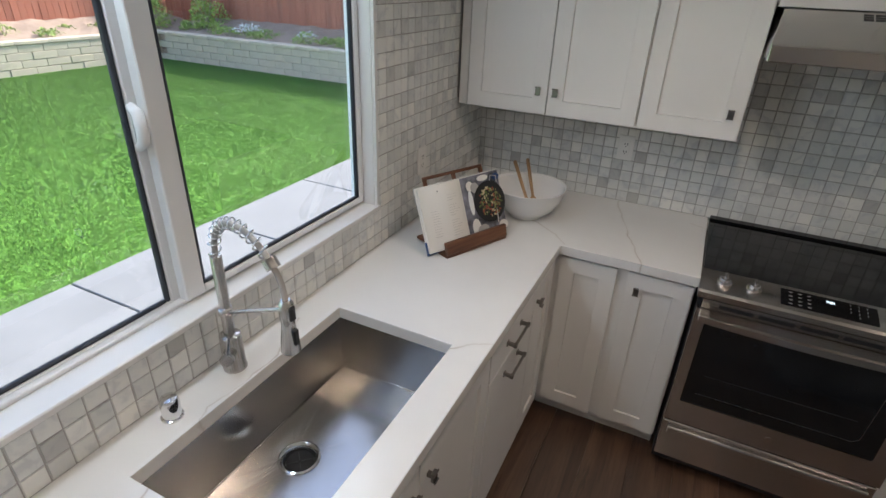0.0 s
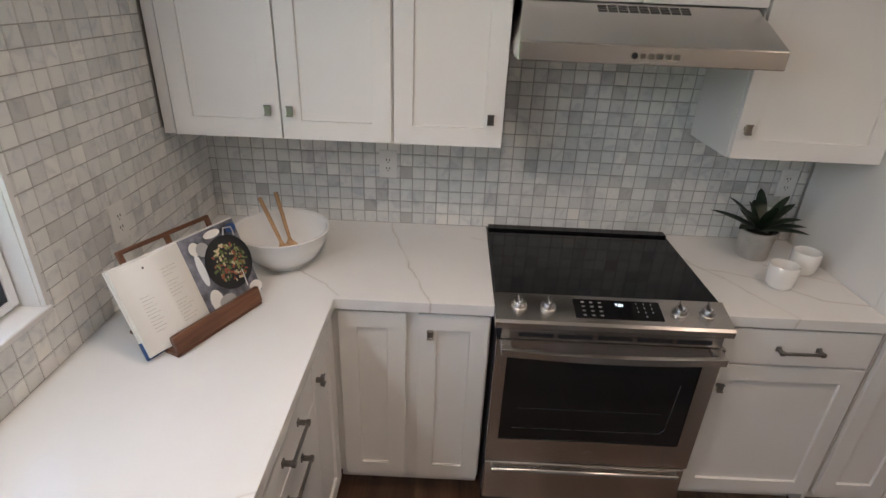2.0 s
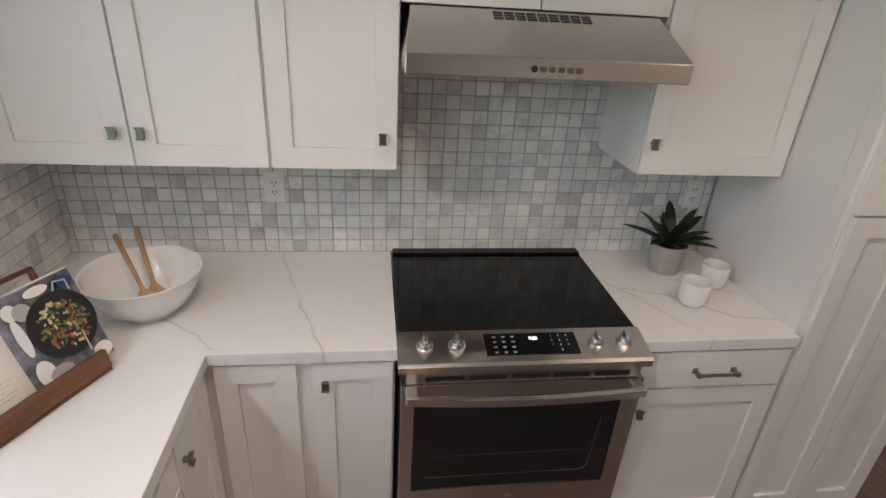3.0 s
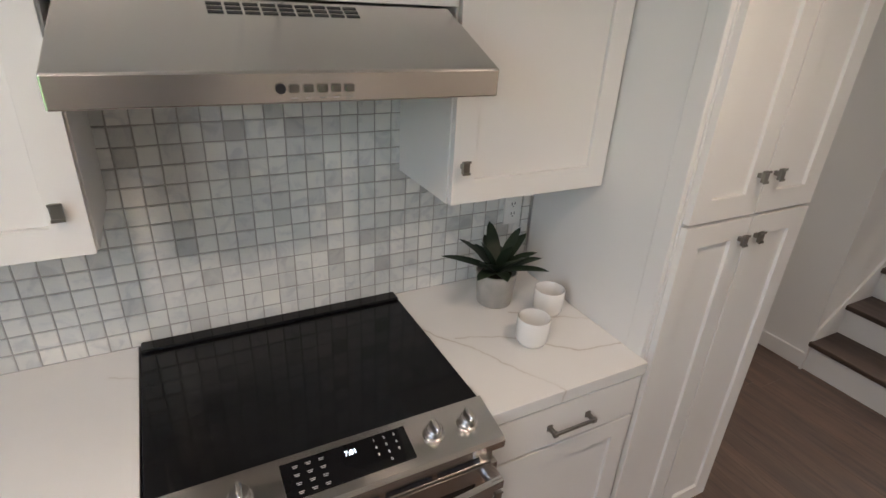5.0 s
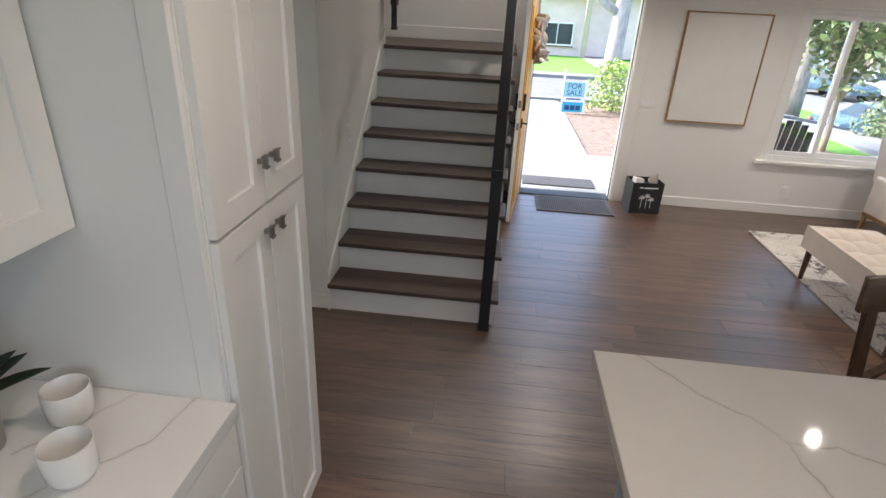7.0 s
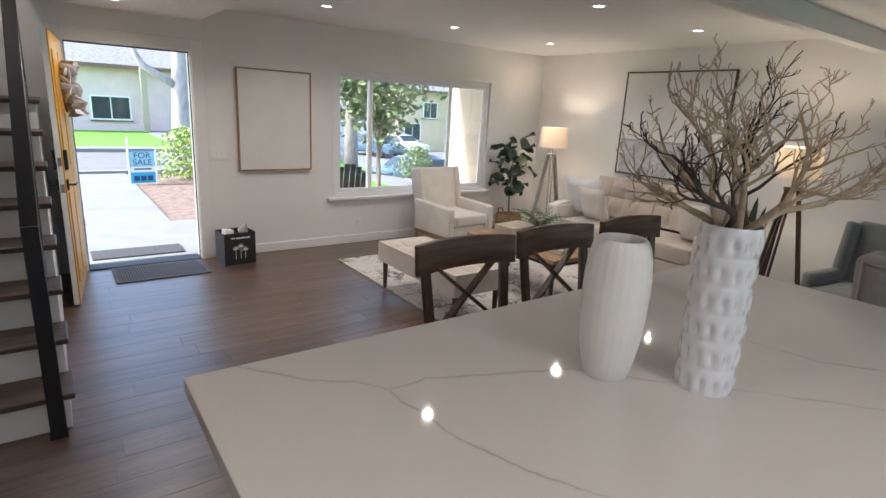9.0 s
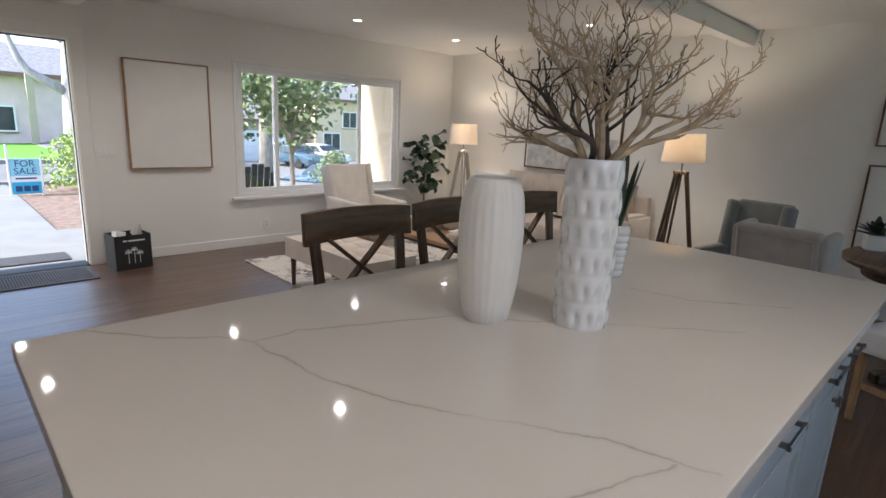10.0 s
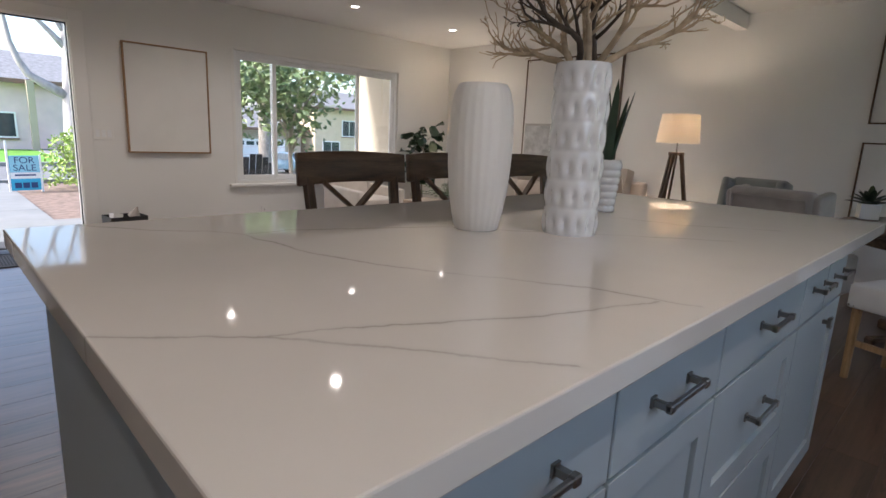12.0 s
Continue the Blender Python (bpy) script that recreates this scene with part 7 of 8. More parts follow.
def clump(name, label, x, y, z, r, h, n, leaf, mat, seed, category="plant", group="garden plants", stem=True):
    """Small plant: thin stems and many separate leaves with gaps between."""
    rng = random.Random(seed)
    c = thing(name, label, category, x, y, z, 0, group)
    if stem:
        bm = bmesh.new()
        for i in range(7):
            a = i * 0.9
            tube([(0, 0, -0.02), (r * 0.25 * math.cos(a), r * 0.25 * math.sin(a), h * 0.4), (r * 0.6 * math.cos(a), r * 0.6 * math.sin(a), h * 0.8)], [0.012 * h + 0.004, 0.008 * h + 0.003, 0.003], 5, bm)
        part("stems", bm, M_BARK, c)
    vs, fs = [], []
    for i in range(n):
        a, u = rng.uniform(0, 6.283), rng.random()
        q = r * math.sqrt(rng.random()) * (0.55 + 0.45 * math.sin(math.pi * min(1, u + 0.15))) * (1 + 0.25 * math.sin(3 * a + seed))
        p = Vector((q * math.cos(a), q * math.sin(a), h * (0.08 + 0.92 * u) * (1 - 0.25 * q / r)))
        m = Matrix.Translation(p) @ pose(0, 0, 0, rng.uniform(0, 360), rng.uniform(-60, 60), rng.uniform(0, 360))
        s = leaf * rng.uniform(0.6, 1.3)
        b = len(vs)
        vs += [m @ Vector(t) for t in ((0, 0, 0), (s * 0.5, s * 0.25, 0.1 * s), (s, 0, 0), (s * 0.5, -s * 0.25, 0.1 * s))]
        fs.append((b, b + 1, b + 2, b + 3))
    me = bpy.data.meshes.new("leaves")
    me.from_pydata([tuple(v) for v in vs], [], fs)
    me.materials.append(mat)
    o = new("leaves", me)
    o.parent = c
    return tagged(o, kind="stuff")


random.seed(17)
for i in range(16):
    clump("weed_plant", "low green weed on the bare soil bank", -11.3 - random.random() * 0.8, 5.6 - i * 0.62 + random.uniform(-0.2, 0.2), 0.45, random.uniform(0.12, 0.3), random.uniform(0.1, 0.3), 120, 0.07, M_BUSH, 40 + i)
for i in range(22):
    clump("weed_plant", "low green weed on the bare soil bank", -10.6 + i * 0.45 + random.uniform(-0.2, 0.2), 6.9 + random.random() * 0.7, 0.45, random.uniform(0.18, 0.4), random.uniform(0.1, 0.25), 160, 0.07, M_BUSH, 80 + i)
clump("shrub", "leafy green shrub at the fence corner", -11.5, 6.9, 0.42, 0.55, 0.75, 700, 0.09, M_BUSH, 3, "shrub", "back yard shrubs")
clump("shrub", "leafy green shrub at the fence corner", -10.3, 7.5, 0.5, 0.45, 0.8, 600, 0.09, M_BUSH, 5, "shrub", "back yard shrubs")
clump("flowers", "small white flowers on the bank", -8.6, 7.1, 0.55, 0.35, 0.16, 160, 0.06, M_SIGNW, 6, "flowers", "back yard flowers", False)
clump("flowers", "small white flowers on the bank", -6.9, 7.0, 0.55, 0.25, 0.14, 90, 0.05, M_SIGNW, 7, "flowers", "back yard flowers", False)

# front: porch, path, mulch bed, street
pad("porch", XF + T + 0.002, -6.24, 9.35, 1.5, -0.05, M_CONC, "pale concrete front porch")
for i in range(4):
    pad("path_slab_%d" % (i + 1), 9.36 + i * 1.38, -2.58, 10.732 + i * 1.38, -1.60, -0.10, M_CONC, "pale concrete garden path")
pad("mulch_bed", 9.36, -6.9, 14.88, -2.585, -0.125, M_MULCH, "reddish brown mulch bed")
pad("mulch_bed_side", 9.36, -1.595, 14.88, 6.0, -0.125, M_MULCH, "brown mulch bed")
YS = span(-60, 40, 100)
setting("kerb", sheet(span(14.90, 15.12, 1), YS, 0.11, 0.2), M_CONC, "pale concrete kerb")
setting("road", sheet(span(15.13, 20.2, 6), YS, 0.015), M_ASPH, "grey asphalt road")
setting("kerb_far", sheet(span(20.21, 20.42, 1), YS, 0.12, 0.2), M_CONC, "pale concrete kerb")
setting("pavement_far", sheet(span(20.9, 22.0, 2), YS, 0.03, 0.1), M_CONC, "pale concrete pavement")
setting("house_walk", sheet(span(22.01, 31.0, 6), span(-6.1, -5.0, 2), 0.03, 0.1), M_CONC, "pale concrete walk to the house")
setting("far_driveway", sheet(span(22.02, 37.9, 8), span(-26.5, -15.0, 8), 0.03, 0.1), M_CONC, "pale concrete driveway")
setting("driveway", sheet(span(8.4, 14.88, 12), span(-14.0, -7.6, 10), 0.04, 0.1), M_CONC, "pale concrete driveway")
setting("porch_mat", box(9.0 - 1.35, -2.4, -0.05, 9.0 - 1.0, -1.55, -0.035, 0.003), M_MAT, "black ribbed doormat on the porch")

# the house's own garage wing, seen through the window
w = thing("garage_wing", "cream stucco wing of the house", "building", 8.2, -6.25, GZ)
part("wall", box(-0.9, -0.2, 0.0, 0.0, 0.0, 2.9), M_STUCCO, w)
part("wall", box(-0.2, -7.0, 0.0, 0.0, -0.2, 2.9), M_STUCCO, w)
part("roof", box(-1.0, -7.2, 2.9, 0.25, 0.25, 3.0), M_ROOF, w)
w = thing("porch_roof", "flat porch roof edge over the front wall", "roof", XF + T, -2.4, 2.62)
part("deck", box(0.0, -3.8, 0.0, 0.9, 3.8, 0.12), M_STUCCO, w)


def adirondack(x, y, rz):
    c = thing("garden_chair", "black slatted garden chair on the porch", "chair", x, y, -0.05, rz)
    for i in range(6):
        u = (i - 2.5) / 2.5
        h = 0.62 - 0.12 * u * u
        part("back_slat", moved(box(u * 0.20 - 0.036, -0.01, 0.0, u * 0.20 + 0.036, 0.01, h, 0.006), pose(0, 0.2, 0.30, -14)), M_BLACK, c)
        part("seat_slat", box(-0.25, -0.3 + i * 0.085, 0.30 + (5 - i) * 0.012, 0.25, -0.235 + i * 0.085, 0.325 + (5 - i) * 0.012), M_BLACK, c)
    for s in (-1, 1):
        part("arm", box(s * 0.31 - 0.05, -0.34, 0.52, s * 0.31 + 0.05, 0.28, 0.545, 0.006), M_BLACK, c)
        part("front_leg", box(s * 0.28 - 0.02, -0.30, 0.0, s * 0.28 + 0.02, -0.22, 0.52), M_BLACK, c)
        part("back_leg", box(s * 0.28 - 0.02, 0.16, 0.0, s * 0.28 + 0.02, 0.24, 0.52), M_BLACK, c)


adirondack(8.25, -4.55, 80)


def tree(name, label, x, y, h, r0, crown, spread, n, leaf, seed, limbs=6, lean=0.0):
    rng = random.Random(seed)
    t = thing(name, label, "tree", x, y, terrain(x, y), 0, "front trees")
    bm = bmesh.new()
    fork = h * (1 - crown)
    tube([(0, 0, -0.05), (lean * 0.3, 0, fork * 0.5), (lean, 0.02, fork), (lean * 1.2, 0, h * 0.8)], [r0 * 1.15, r0, r0 * 0.8, r0 * 0.2], 10, bm)
    part("trunk", bm, M_BARK, t, smooth=True)
    lb = bmesh.new()
    tips = []
    for i in range(limbs):
        a = i * 2.4 + seed
        z0 = fork * rng.uniform(0.8, 1.0) + (h - fork) * 0.5 * i / limbs
        p = [Vector((lean, 0, z0))]
        for k in range(1, 5):
            u = k / 4
            p.append(Vector((lean + spread * u * math.cos(a) * rng.uniform(0.7, 1.0), spread * u * math.sin(a) * rng.uniform(0.7, 1.0), z0 + (h - z0) * 0.75 * u ** 0.8)))
        tube(p, [r0 * 0.5, r0 * 0.38, r0 * 0.26, r0 * 0.15, r0 * 0.05], 7, lb)
        tips += p[1:]
    part("limbs", lb, M_BARK, t, smooth=True)
    tips += [Vector((lean, 0, h * q)) for q in (0.75, 0.85, 0.95)]
    if n:
        vs, fs = [], []
        for i in range(n):
            c = rng.choice(tips)
            p = c + Vector((rng.gauss(0, 1), rng.gauss(0, 1), rng.gauss(0, 0.8))) * spread * 0.24
            m = Matrix.Translation(p) @ pose(0, 0, 0, rng.uniform(0, 360), rng.uniform(-50, 50), rng.uniform(0, 360))
            s = leaf * rng.uniform(0.6, 1.3)
            b = len(vs)
            vs += [m @ Vector(q) for q in ((0, 0, 0), (s * 0.5, s * 0.27, 0.08 * s), (s, 0, -0.05 * s), (s * 0.5, -s * 0.27, 0.08 * s))]
            fs.append((b, b + 1, b + 2, b + 3))
        me = bpy.data.meshes.new("crown")
        me.from_pydata([tuple(v) for v in vs], [], fs)
        me.materials.append(M_TREE)
        o = new("crown", me)
        o.parent = t
        tagged(o, kind="stuff")


tree("garden_tree", "slim garden tree with broad green leaves", 11.2, -6.75, 2.9, 0.05, 0.72, 1.05, 1700, 0.16, 2, 9)
tree("garden_tree", "slim garden tree with broad green leaves", 11.6, -5.6, 2.9, 0.045, 0.7, 0.9, 1100, 0.15, 7, 8)


def bare_tree(x, y):
    """Old tree with a thick forked trunk and long rising limbs, no leaves low down."""
    z = terrain(x, y)
    t = thing("street_tree", "old bare street tree with a thick pale grey trunk", "tree", x, y, z, 0, "front trees")
    part("trunk", tube([(0, 0.0, -0.1), (0, 0.0, 0.7 - z), (0, -0.04, 1.9 - z), (0, -0.08, 3.2 - z), (0.1, -0.05, 4.6 - z), (0.2, 0.1, 6.5 - z)], [0.36, 0.30, 0.27, 0.22, 0.16, 0.06], 14), M_BARK2, t, smooth=True)
    rng = random.Random(8)
    limbs = [([(-0.05, 0.15, 1.95), (-0.05, 0.70, 2.26), (0, 1.06, 2.50), (0, 1.27, 2.90), (0, 1.42, 3.40), (0, 1.52, 4.2), (0.1, 1.9, 5.6)], 0.15),
             ([(0, -0.05, 3.30), (0, 0.37, 3.80), (0, 0.75, 4.20), (-0.1, 1.2, 5.3)], 0.11),
             ([(0, -0.02, 3.80), (0, 0.24, 4.22), (0, 0.5, 5.2)], 0.09),
             ([(0, -0.1, 2.6), (0.3, -0.9, 3.5), (0.4, -1.5, 5.0)], 0.13), ([(0, 0, 4.4), (-0.7, -0.4, 5.2), (-1.2, -0.6, 6.5)], 0.09)]
    for pts, r in limbs:
        q = [Vector((a, b, c - z)) for a, b, c in pts]
        n = len(q) - 1
        lb = part("limb", tube(q, [r * (1 - 0.72 * i / n) for i in range(n + 1)], 10), M_BARK2, t, smooth=True)
        tw = bmesh.new()
        for k in range(9):
            s = q[n - 1].lerp(q[n], rng.random())
            d = Vector((rng.uniform(-0.6, 0.6), rng.uniform(-0.6, 0.6), rng.uniform(0.2, 0.9)))
            tube([s, s + d * 0.5, s + d + Vector((0, 0, rng.uniform(-0.1, 0.3)))], [0.03, 0.02, 0.006], 5, tw)
        part("twigs", tw, M_BARK2, lb)


bare_tree(22.5, -5.12)
tree("street_tree", "leafy street tree beside the far driveway", 21.5, -11.2, 7.0, 0.28, 0.6, 2.2, 1800, 0.28, 9, 6)
tree("background_tree", "tall tree behind the far houses", 44.0, -34.0, 11.0, 0.4, 0.7, 4.0, 2500, 0.5, 12, 8)
clump("bush", "light green airy bush beside the path", 13.75, -3.62, -0.13, 0.68, 1.15, 1500, 0.085, M_BUSH, 21, "bush", "front bushes")
clump("bush", "green rounded bush beside the driveway", 13.2, -9.0, -0.25, 0.55, 0.95, 1300, 0.09, M_TREE, 23, "bush", "front bushes")


def sale_sign():
    s = thing("sale_sign", "blue and white for sale sign on a post", "sign", 13.3, -2.727, -0.16, -90 + 6)
    s.scale = (0.69, 0.69, 0.69)
    part("post", box(-0.36, -0.02, 0.0, -0.32, 0.02, 1.35), M_SIGNW, s)
    part("post", box(0.32, -0.02, 0.0, 0.36, 0.02, 1.0), M_SIGNW, s)
    p = part("panel", box(-0.31, -0.012, 0.10, 0.31, 0.012, 0.98), M_SIGN, s)
    part("white_band", box(-0.31, -0.015, 0.40, 0.31, -0.0121, 0.56), M_SIGNW, p)
    part("pale_field", box(-0.30, -0.0148, 0.57, 0.30, -0.0121, 0.97), M_SIGNPALE, p)
    letters("word_for", "FOR", 0.23, M_NAVY, p, pose(0.0, -0.017, 0.86, 90))
    letters("word_sale", "SALE", 0.23, M_NAVY, p, pose(0.0, -0.017, 0.67, 90))
    part("text_bar", box(-0.22, -0.0165, 0.47, 0.22, -0.0152, 0.51), M_NAVY, p)
    for i in range(3):
        part("picture_block", box(-0.24 + i * 0.17, -0.0145, 0.16, -0.10 + i * 0.17, -0.0121, 0.30), M_NAVY, p)


M_SIGNPALE = plain("sign_pale", (0.30, 0.62, 0.74), 0.45, vary=0.05, bumps=0)
sale_sign()


def car(x, y, rz, mat, label):
    c = thing("car", label, "car", x, y, terrain(x, y) + 0.03, rz, "parked cars")
    L, W = 4.4, 1.76
    prof = [(-2.2, 0.35), (-2.2, 0.72), (-1.75, 0.86), (-1.15, 0.90), (-0.55, 1.36), (0.15, 1.44), (0.85, 1.38), (1.45, 0.96), (2.05, 0.90), (2.2, 0.62), (2.2, 0.35)]
    bm = bmesh.new()
    sides = []
    for s in (-1, 1):
        sides.append([bm.verts.new((px, s * (W / 2 - (0.18 if pz > 1.0 else 0.03)), pz)) for px, pz in prof])
    a, b = sides
    for i in range(len(prof)):
        j = (i + 1) % len(prof)
        bm.faces.new((a[i], a[j], b[j], b[i]))
    bm.faces.new(a)
    bm.faces.new(b[::-1])
    bmesh.ops.recalc_face_normals(bm, faces=bm.faces[:])
    bmesh.ops.bevel(bm, geom=bm.edges[:], offset=0.05, segments=2, affect="EDGES", profile=0.5)
    part("body", bm, mat, c, smooth=True)
    for s in (-1, 1):
        g = bmesh.new()
        q = [g.verts.new((px, s * (W / 2 - off), pz)) for px, pz, off in ((-1.0, 0.95, 0.028), (-0.5, 1.33, 0.155), (0.78, 1.34, 0.155), (1.25, 0.97, 0.028))]
        q2 = [g.verts.new(v.co + Vector((0, s * 0.012, 0))) for v in q]
        for i in range(4):
            j = (i + 1) % 4
            g.faces.new((q[i], q[j], q2[j], q2[i]))
        g.faces.new(q2)
        g.faces.new(q[::-1])
        bmesh.ops.recalc_face_normals(g, faces=g.faces[:])
        part("side_window", g, M_CARG, c)
    part("windscreen", bar((-1.02, 0, 0.985), (-0.6, 0, 1.345), 1.36, 0.03), M_CARG, c)
    part("rear_window", bar((1.36, 0, 1.03), (0.93, 0, 1.34), 1.36, 0.03), M_CARG, c)
    for px in (-1.35, 1.35):
        for s in (-1, 1):
            wl = part("wheel", rod((px, s * 0.66, 0.31), (px, s * 0.885, 0.31), 0.31, None, 24), M_TYRE, c)
            part("rim", rod((px, s * 0.80, 0.31), (px, s * 0.895, 0.31), 0.20, None, 16), M_NICKEL, wl)
    for s in (-1, 1):
        part("headlight", box(-2.215, s * 0.68 - 0.16, 0.60, -2.12, s * 0.68 + 0.16, 0.72, 0.02), M_CHROME, c)
        part("tail_light", box(2.12, s * 0.70 - 0.14, 0.68, 2.215, s * 0.70 + 0.14, 0.82, 0.02), M_BROWN, c)


car(19.2, -13.2, 88, M_CARB, "dark blue parked sedan at the kerb")
car(34.5, -21.4, 14, M_CARW, "white parked car on the far driveway")
car(33.5, -18.9, 14, M_CARB, "grey-blue parked car on the far driveway")


def house(x, y, w, d, h, wallm, label, windows, door=None, garage=None, ridge=1.6):
    b = thing("house", label, "building", x, y, terrain(x, y), 0, "houses across the street")
    part("wall", box(0.0, -w / 2, 0.0, d, w / 2, h), wallm, b)
    bm = bmesh.new()
    o = 0.5
    p = [bm.verts.new(c) for c in ((-o, -w / 2 - o, h), (d + o, -w / 2 - o, h), (d + o, w / 2 + o, h), (-o, w / 2 + o, h), (d / 2, -w / 2 - o, h + ridge), (d / 2, w / 2 + o, h + ridge))]
    for f in ((0, 4, 5, 3), (1, 2, 5, 4), (0, 1, 4), (2, 3, 5), (0, 3, 2, 1)):
        bm.faces.new([p[k] for k in f])
    bmesh.ops.recalc_face_normals(bm, faces=bm.faces[:])
    part("roof", bm, M_ROOF, b)
    part("fascia", box(-o - 0.03, -w / 2 - o, h - 0.14, -o, w / 2 + o, h + 0.04), M_BROWN, b)
    for wy, wz, ww, wh in windows:
        f = part("window", slab([wy - ww / 2 - 0.07, wy - ww / 2, wy + ww / 2, wy + ww / 2 + 0.07], [wz - 0.07, wz, wz + wh, wz + wh + 0.07], lambda i, j: (i, j) != (1, 1), 0, 0.06), M_VINYL, b)
        f.data.transform(Matrix(((0, 0, 1, -0.06), (1, 0, 0, 0), (0, 1, 0, 0), (0, 0, 0, 1))))
        part("pane", box(-0.03, wy - ww / 2, wz, -0.002, wy + ww / 2, wz + wh), M_CARG, f)
        part("mullion", box(-0.05, wy - 0.02, wz, -0.031, wy + 0.02, wz + wh), M_VINYL, f)
        part("window_trim", box(-0.10, wy - ww / 2 - 0.1, wz - 0.13, 0.0, wy + ww / 2 + 0.1, wz - 0.071), M_BROWN, f)
    if door is not None:
        dd = part("door", box(-0.05, door - 0.48, 0.05, -0.001, door + 0.48, 2.1), M_SIDING, b)
        part("door_post", box(-0.9, door + 0.38, 0.0, -0.65, door + 0.63, h), M_STUCCO, b)
    if garage is not None:
        g = part("garage_door", box(-0.05, garage - 2.3, 0.02, -0.001, garage + 2.3, 2.15), M_VINYL, b)
        for i in range(6):
            part("garage_pane", box(-0.06, garage - 2.1 + i * 0.72, 1.72, -0.051, garage - 1.55 + i * 0.72, 1.98), M_CARG, g)
        for i in range(3):
            part("garage_seam", box(-0.056, garage - 2.3, 0.52 + i * 0.53, -0.051, garage + 2.3, 0.54 + i * 0.53), M_SIDING, g)


house(31.0, -2.6, 13.0, 9.0, 2.9, M_SIDING, "grey single-storey house across the street", [(-1.14, 0.55, 1.48, 0.96), (3.2, 0.55, 1.9, 0.96)], -2.95)
house(38.0, -17.5, 9.0, 9.0, 2.9, M_STUCCO, "pale stucco house with a white garage door", [(3.9, 1.0, 1.0, 1.1)], None, -0.9)
house(37.0, -28.6, 12.0, 10.0, 4.6, M_YSTUCCO, "yellow stucco house down the street", [(3.0, 2.6, 1.2, 1.1), (-1.0, 2.6, 1.2, 1.1), (4.6, 0.9, 1.4, 1.2)], 1.0)
house(31.0, 14.0, 13.0, 9.0, 2.9, M_STUCCO, "pale stucco house across the street", [(-3.0, 0.95, 1.8, 1.15)], 2.0)

# ---- pieces: floor planks and wall tiles ----
floor = setting("floor", box(0.0, YE, -0.0115, XF, YB, -0.006), M_SOIL, "dark brown wood-look plank floor")


def planks():
    random.seed(11)
    w, l = 0.182, 1.22
    me = mesh_of(box(-w / 2 + 0.0006, -l / 2 + 0.0006, -0.006, w / 2 - 0.0006, l / 2 - 0.0006, 0.0, 0.0006), M_PLANK, "plank")
    i = 0
    x = w / 2
    while x < XF + w / 2:
        if x > 0.5:
            y = -7.09 + random.uniform(-0.6, 0.6)
            end = 1.2 if x > 3.3 else -0.02
            while y - l / 2 < end - 0.05:
                # the last board of a row is cut to length
                top = min(y + l / 2, end)
                cut = (top - (y - l / 2)) / l
                piece("plank", me, floor, Matrix.Translation((x, top - cut * l / 2, 0)) @ Matrix.Diagonal((1, cut, 1, 1)))
                y += l
        x += w
        i += 1
    big = bmesh.new()
    x = w / 2
    while x < XF:
        for y in (1.0, 2.2):
            if x > 3.2:
                box(x - w / 2 + 0.0006, y - l / 2, -0.007, x + w / 2 - 0.0006, y + l / 2, -0.001, bm=big)
        x += w
    tagged(part("plank_rest", big, M_TREAD, floor), kind="stuff")


planks()


def tile_mesh(p):
    """A tumbled square: rounded rim, face proud of the grout."""
    bm = bmesh.new()
    h, g = p / 2 - 0.0014, 0.0016
    low = [bm.verts.new((sx * h, sy * h, 0.0)) for sx, sy in ((-1, -1), (1, -1), (1, 1), (-1, 1))]
    top = [bm.verts.new((sx * (h - g), sy * (h - g), 0.0032)) for sx, sy in ((-1, -1), (1, -1), (1, 1), (-1, 1))]
    for i in range(4):
        j = (i + 1) % 4
        bm.faces.new((low[i], low[j], top[j], top[i]))
    bm.faces.new(top)
    return bm


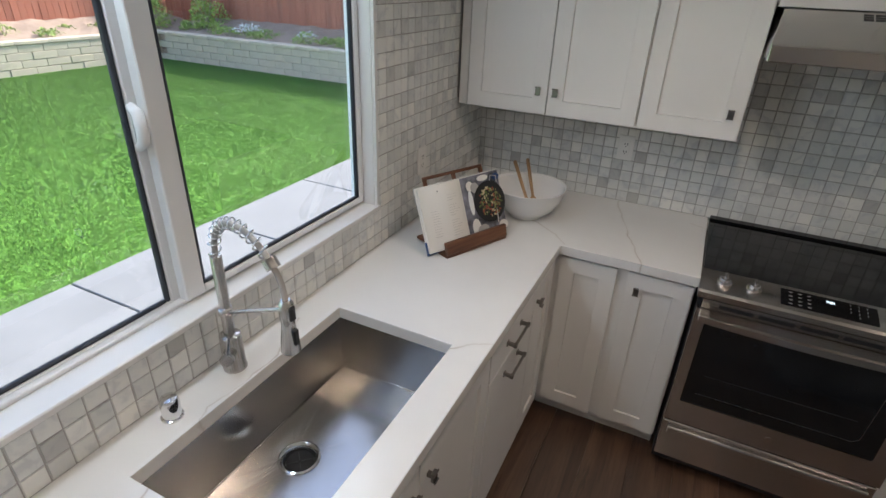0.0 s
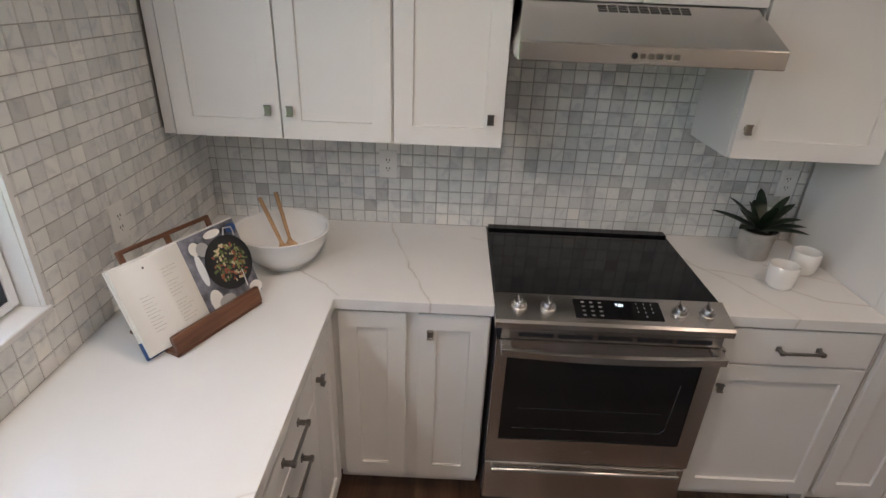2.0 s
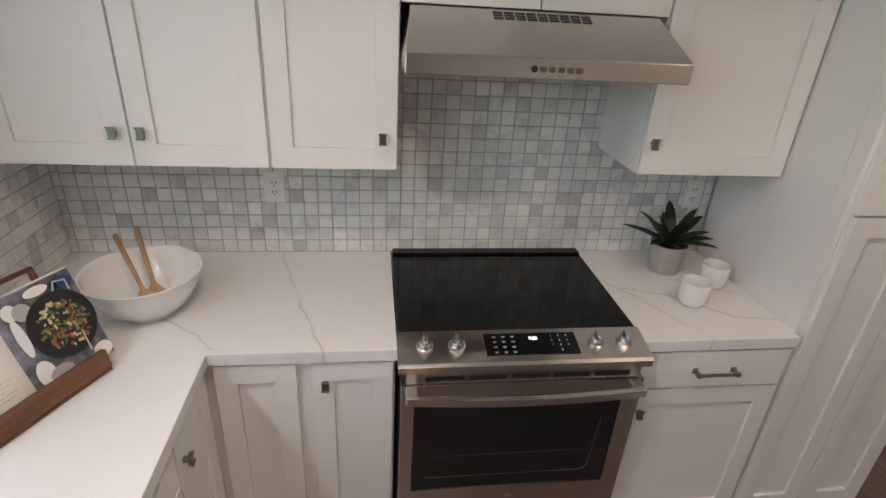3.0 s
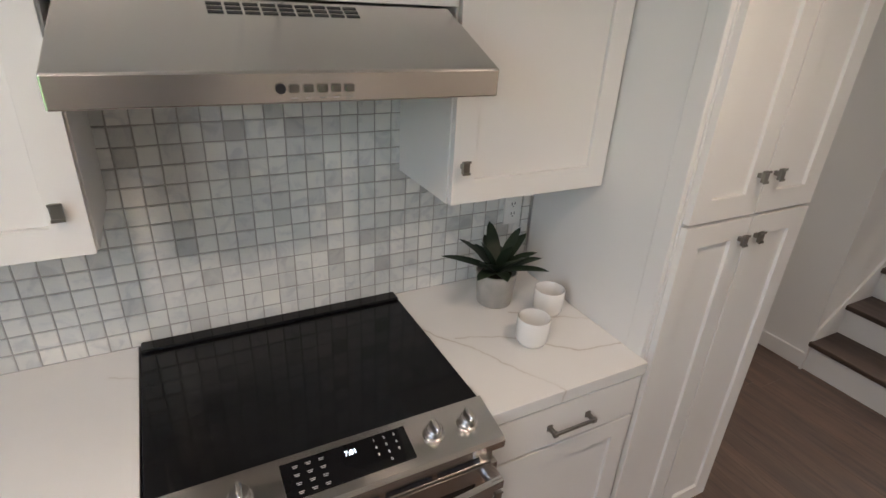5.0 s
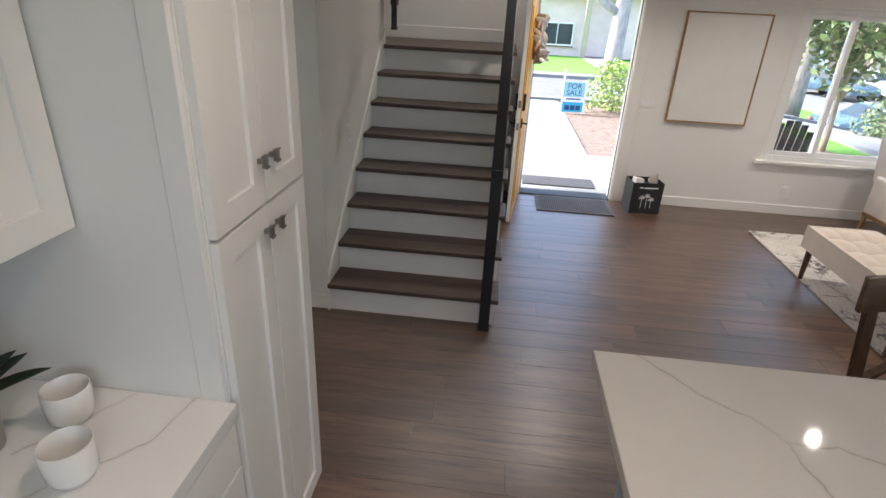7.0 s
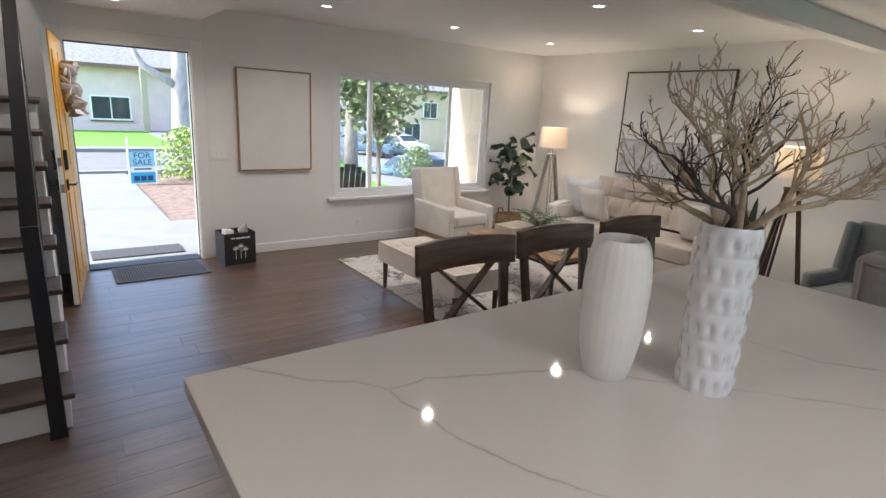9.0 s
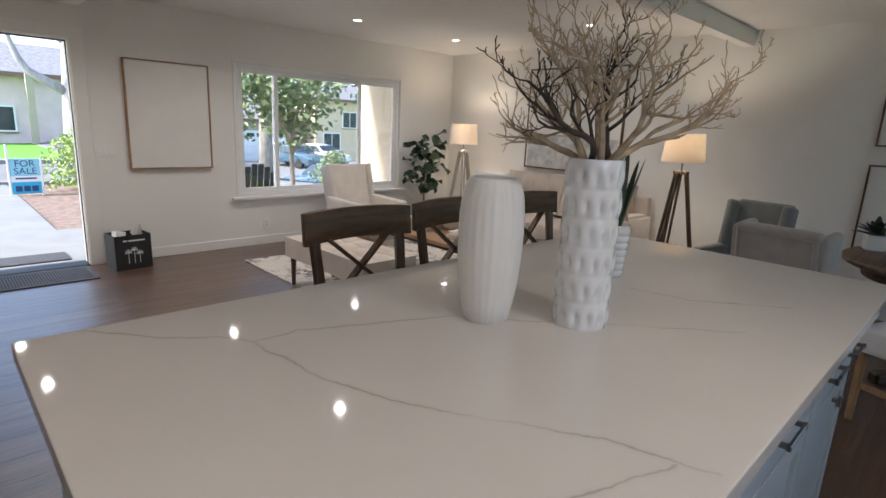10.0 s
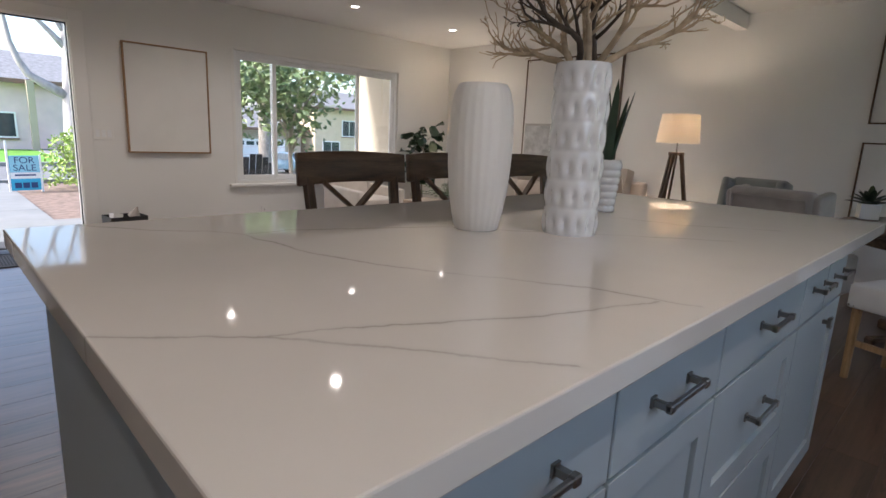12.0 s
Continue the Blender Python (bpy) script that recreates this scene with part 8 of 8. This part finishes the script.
def tiles():
    random.seed(21)
    p = TILE
    me = mesh_of(tile_mesh(p), M_TILE, "tile")
    north = bpy.data.objects["tile_backing_north"]
    west_ = bpy.data.objects["tile_backing_west"]
    rest = {"n": ([], []), "w": ([], [])}

    def loose(key, m, w, h):
        """One tile of the joined rest, cut to w by h."""
        vs, fs = rest[key]
        b = len(vs)
        for g, e in ((0.0014, 0.0), (0.0030, 0.0032)):
            for sx, sy in ((-1, -1), (1, -1), (1, 1), (-1, 1)):
                vs.append(m @ Vector((sx * (w / 2 - g), sy * (h / 2 - g), e)))
        for i in range(4):
            j = (i + 1) % 4
            fs.append((b + i, b + j, b + 4 + j, b + 4 + i))
        fs.append((b + 4, b + 5, b + 6, b + 7))

    def tilt():
        return pose(random.uniform(-0.0006, 0.0006), random.uniform(-0.0006, 0.0006), random.uniform(-0.0008, 0.0004), random.uniform(-0.8, 0.8), random.uniform(-0.8, 0.8), random.uniform(-0.9, 0.9))

    def cut(a, b, lo, hi):
        return max(a, lo), min(b, hi)
    count = 0
    z0 = 0.9135
    for r in range(18):
        for c in range(49):
            x0, x1 = cut(-0.0183 + c * p, -0.0183 + (c + 1) * p, 0.005, 2.457)
            za, zb = z0 + r * p, z0 + (r + 1) * p
            x = (x0 + x1) / 2
            if za > 1.37 and not 1.15 < x < 1.97 or x1 - x0 < 0.008:
                continue
            m = Matrix.Translation((x, -0.002, (za + zb) / 2)) @ pose(0, 0, 0, 90) @ tilt()
            if count < 300 and 0.95 < x and za > 1.0 and x1 - x0 > p - 0.001:
                piece("tile", me, north, m)
                count += 1
            else:
                loose("n", m, x1 - x0, p)
    for r in range(30):
        for c in range(58):
            ya, yb = cut(-0.017 - c * p, 0.0338 - c * p, -2.99, -0.004)
            za, zb = cut(z0 + r * p, z0 + (r + 1) * p, 0, CEIL)
            if za > 1.35:
                yb = min(yb, -0.324)
            if zb > 1.07:
                ya = max(ya, -0.997)
            if yb - ya < 0.008 or zb - za < 0.008:
                continue
            loose("w", Matrix.Translation((0.004, (ya + yb) / 2, (za + zb) / 2)) @ pose(0, 0, 0, 90, 0, 90) @ tilt(), yb - ya, zb - za)
    for key, par in (("n", north), ("w", west_)):
        meh = bpy.data.meshes.new("tile_rest")
        meh.from_pydata([tuple(v) for v in rest[key][0]], [], rest[key][1])
        meh.materials.append(M_TILES)
        o = new("tile_rest", meh)
        o.parent = par
        tagged(o, kind="stuff")


TILE = 0.0508
tiles()
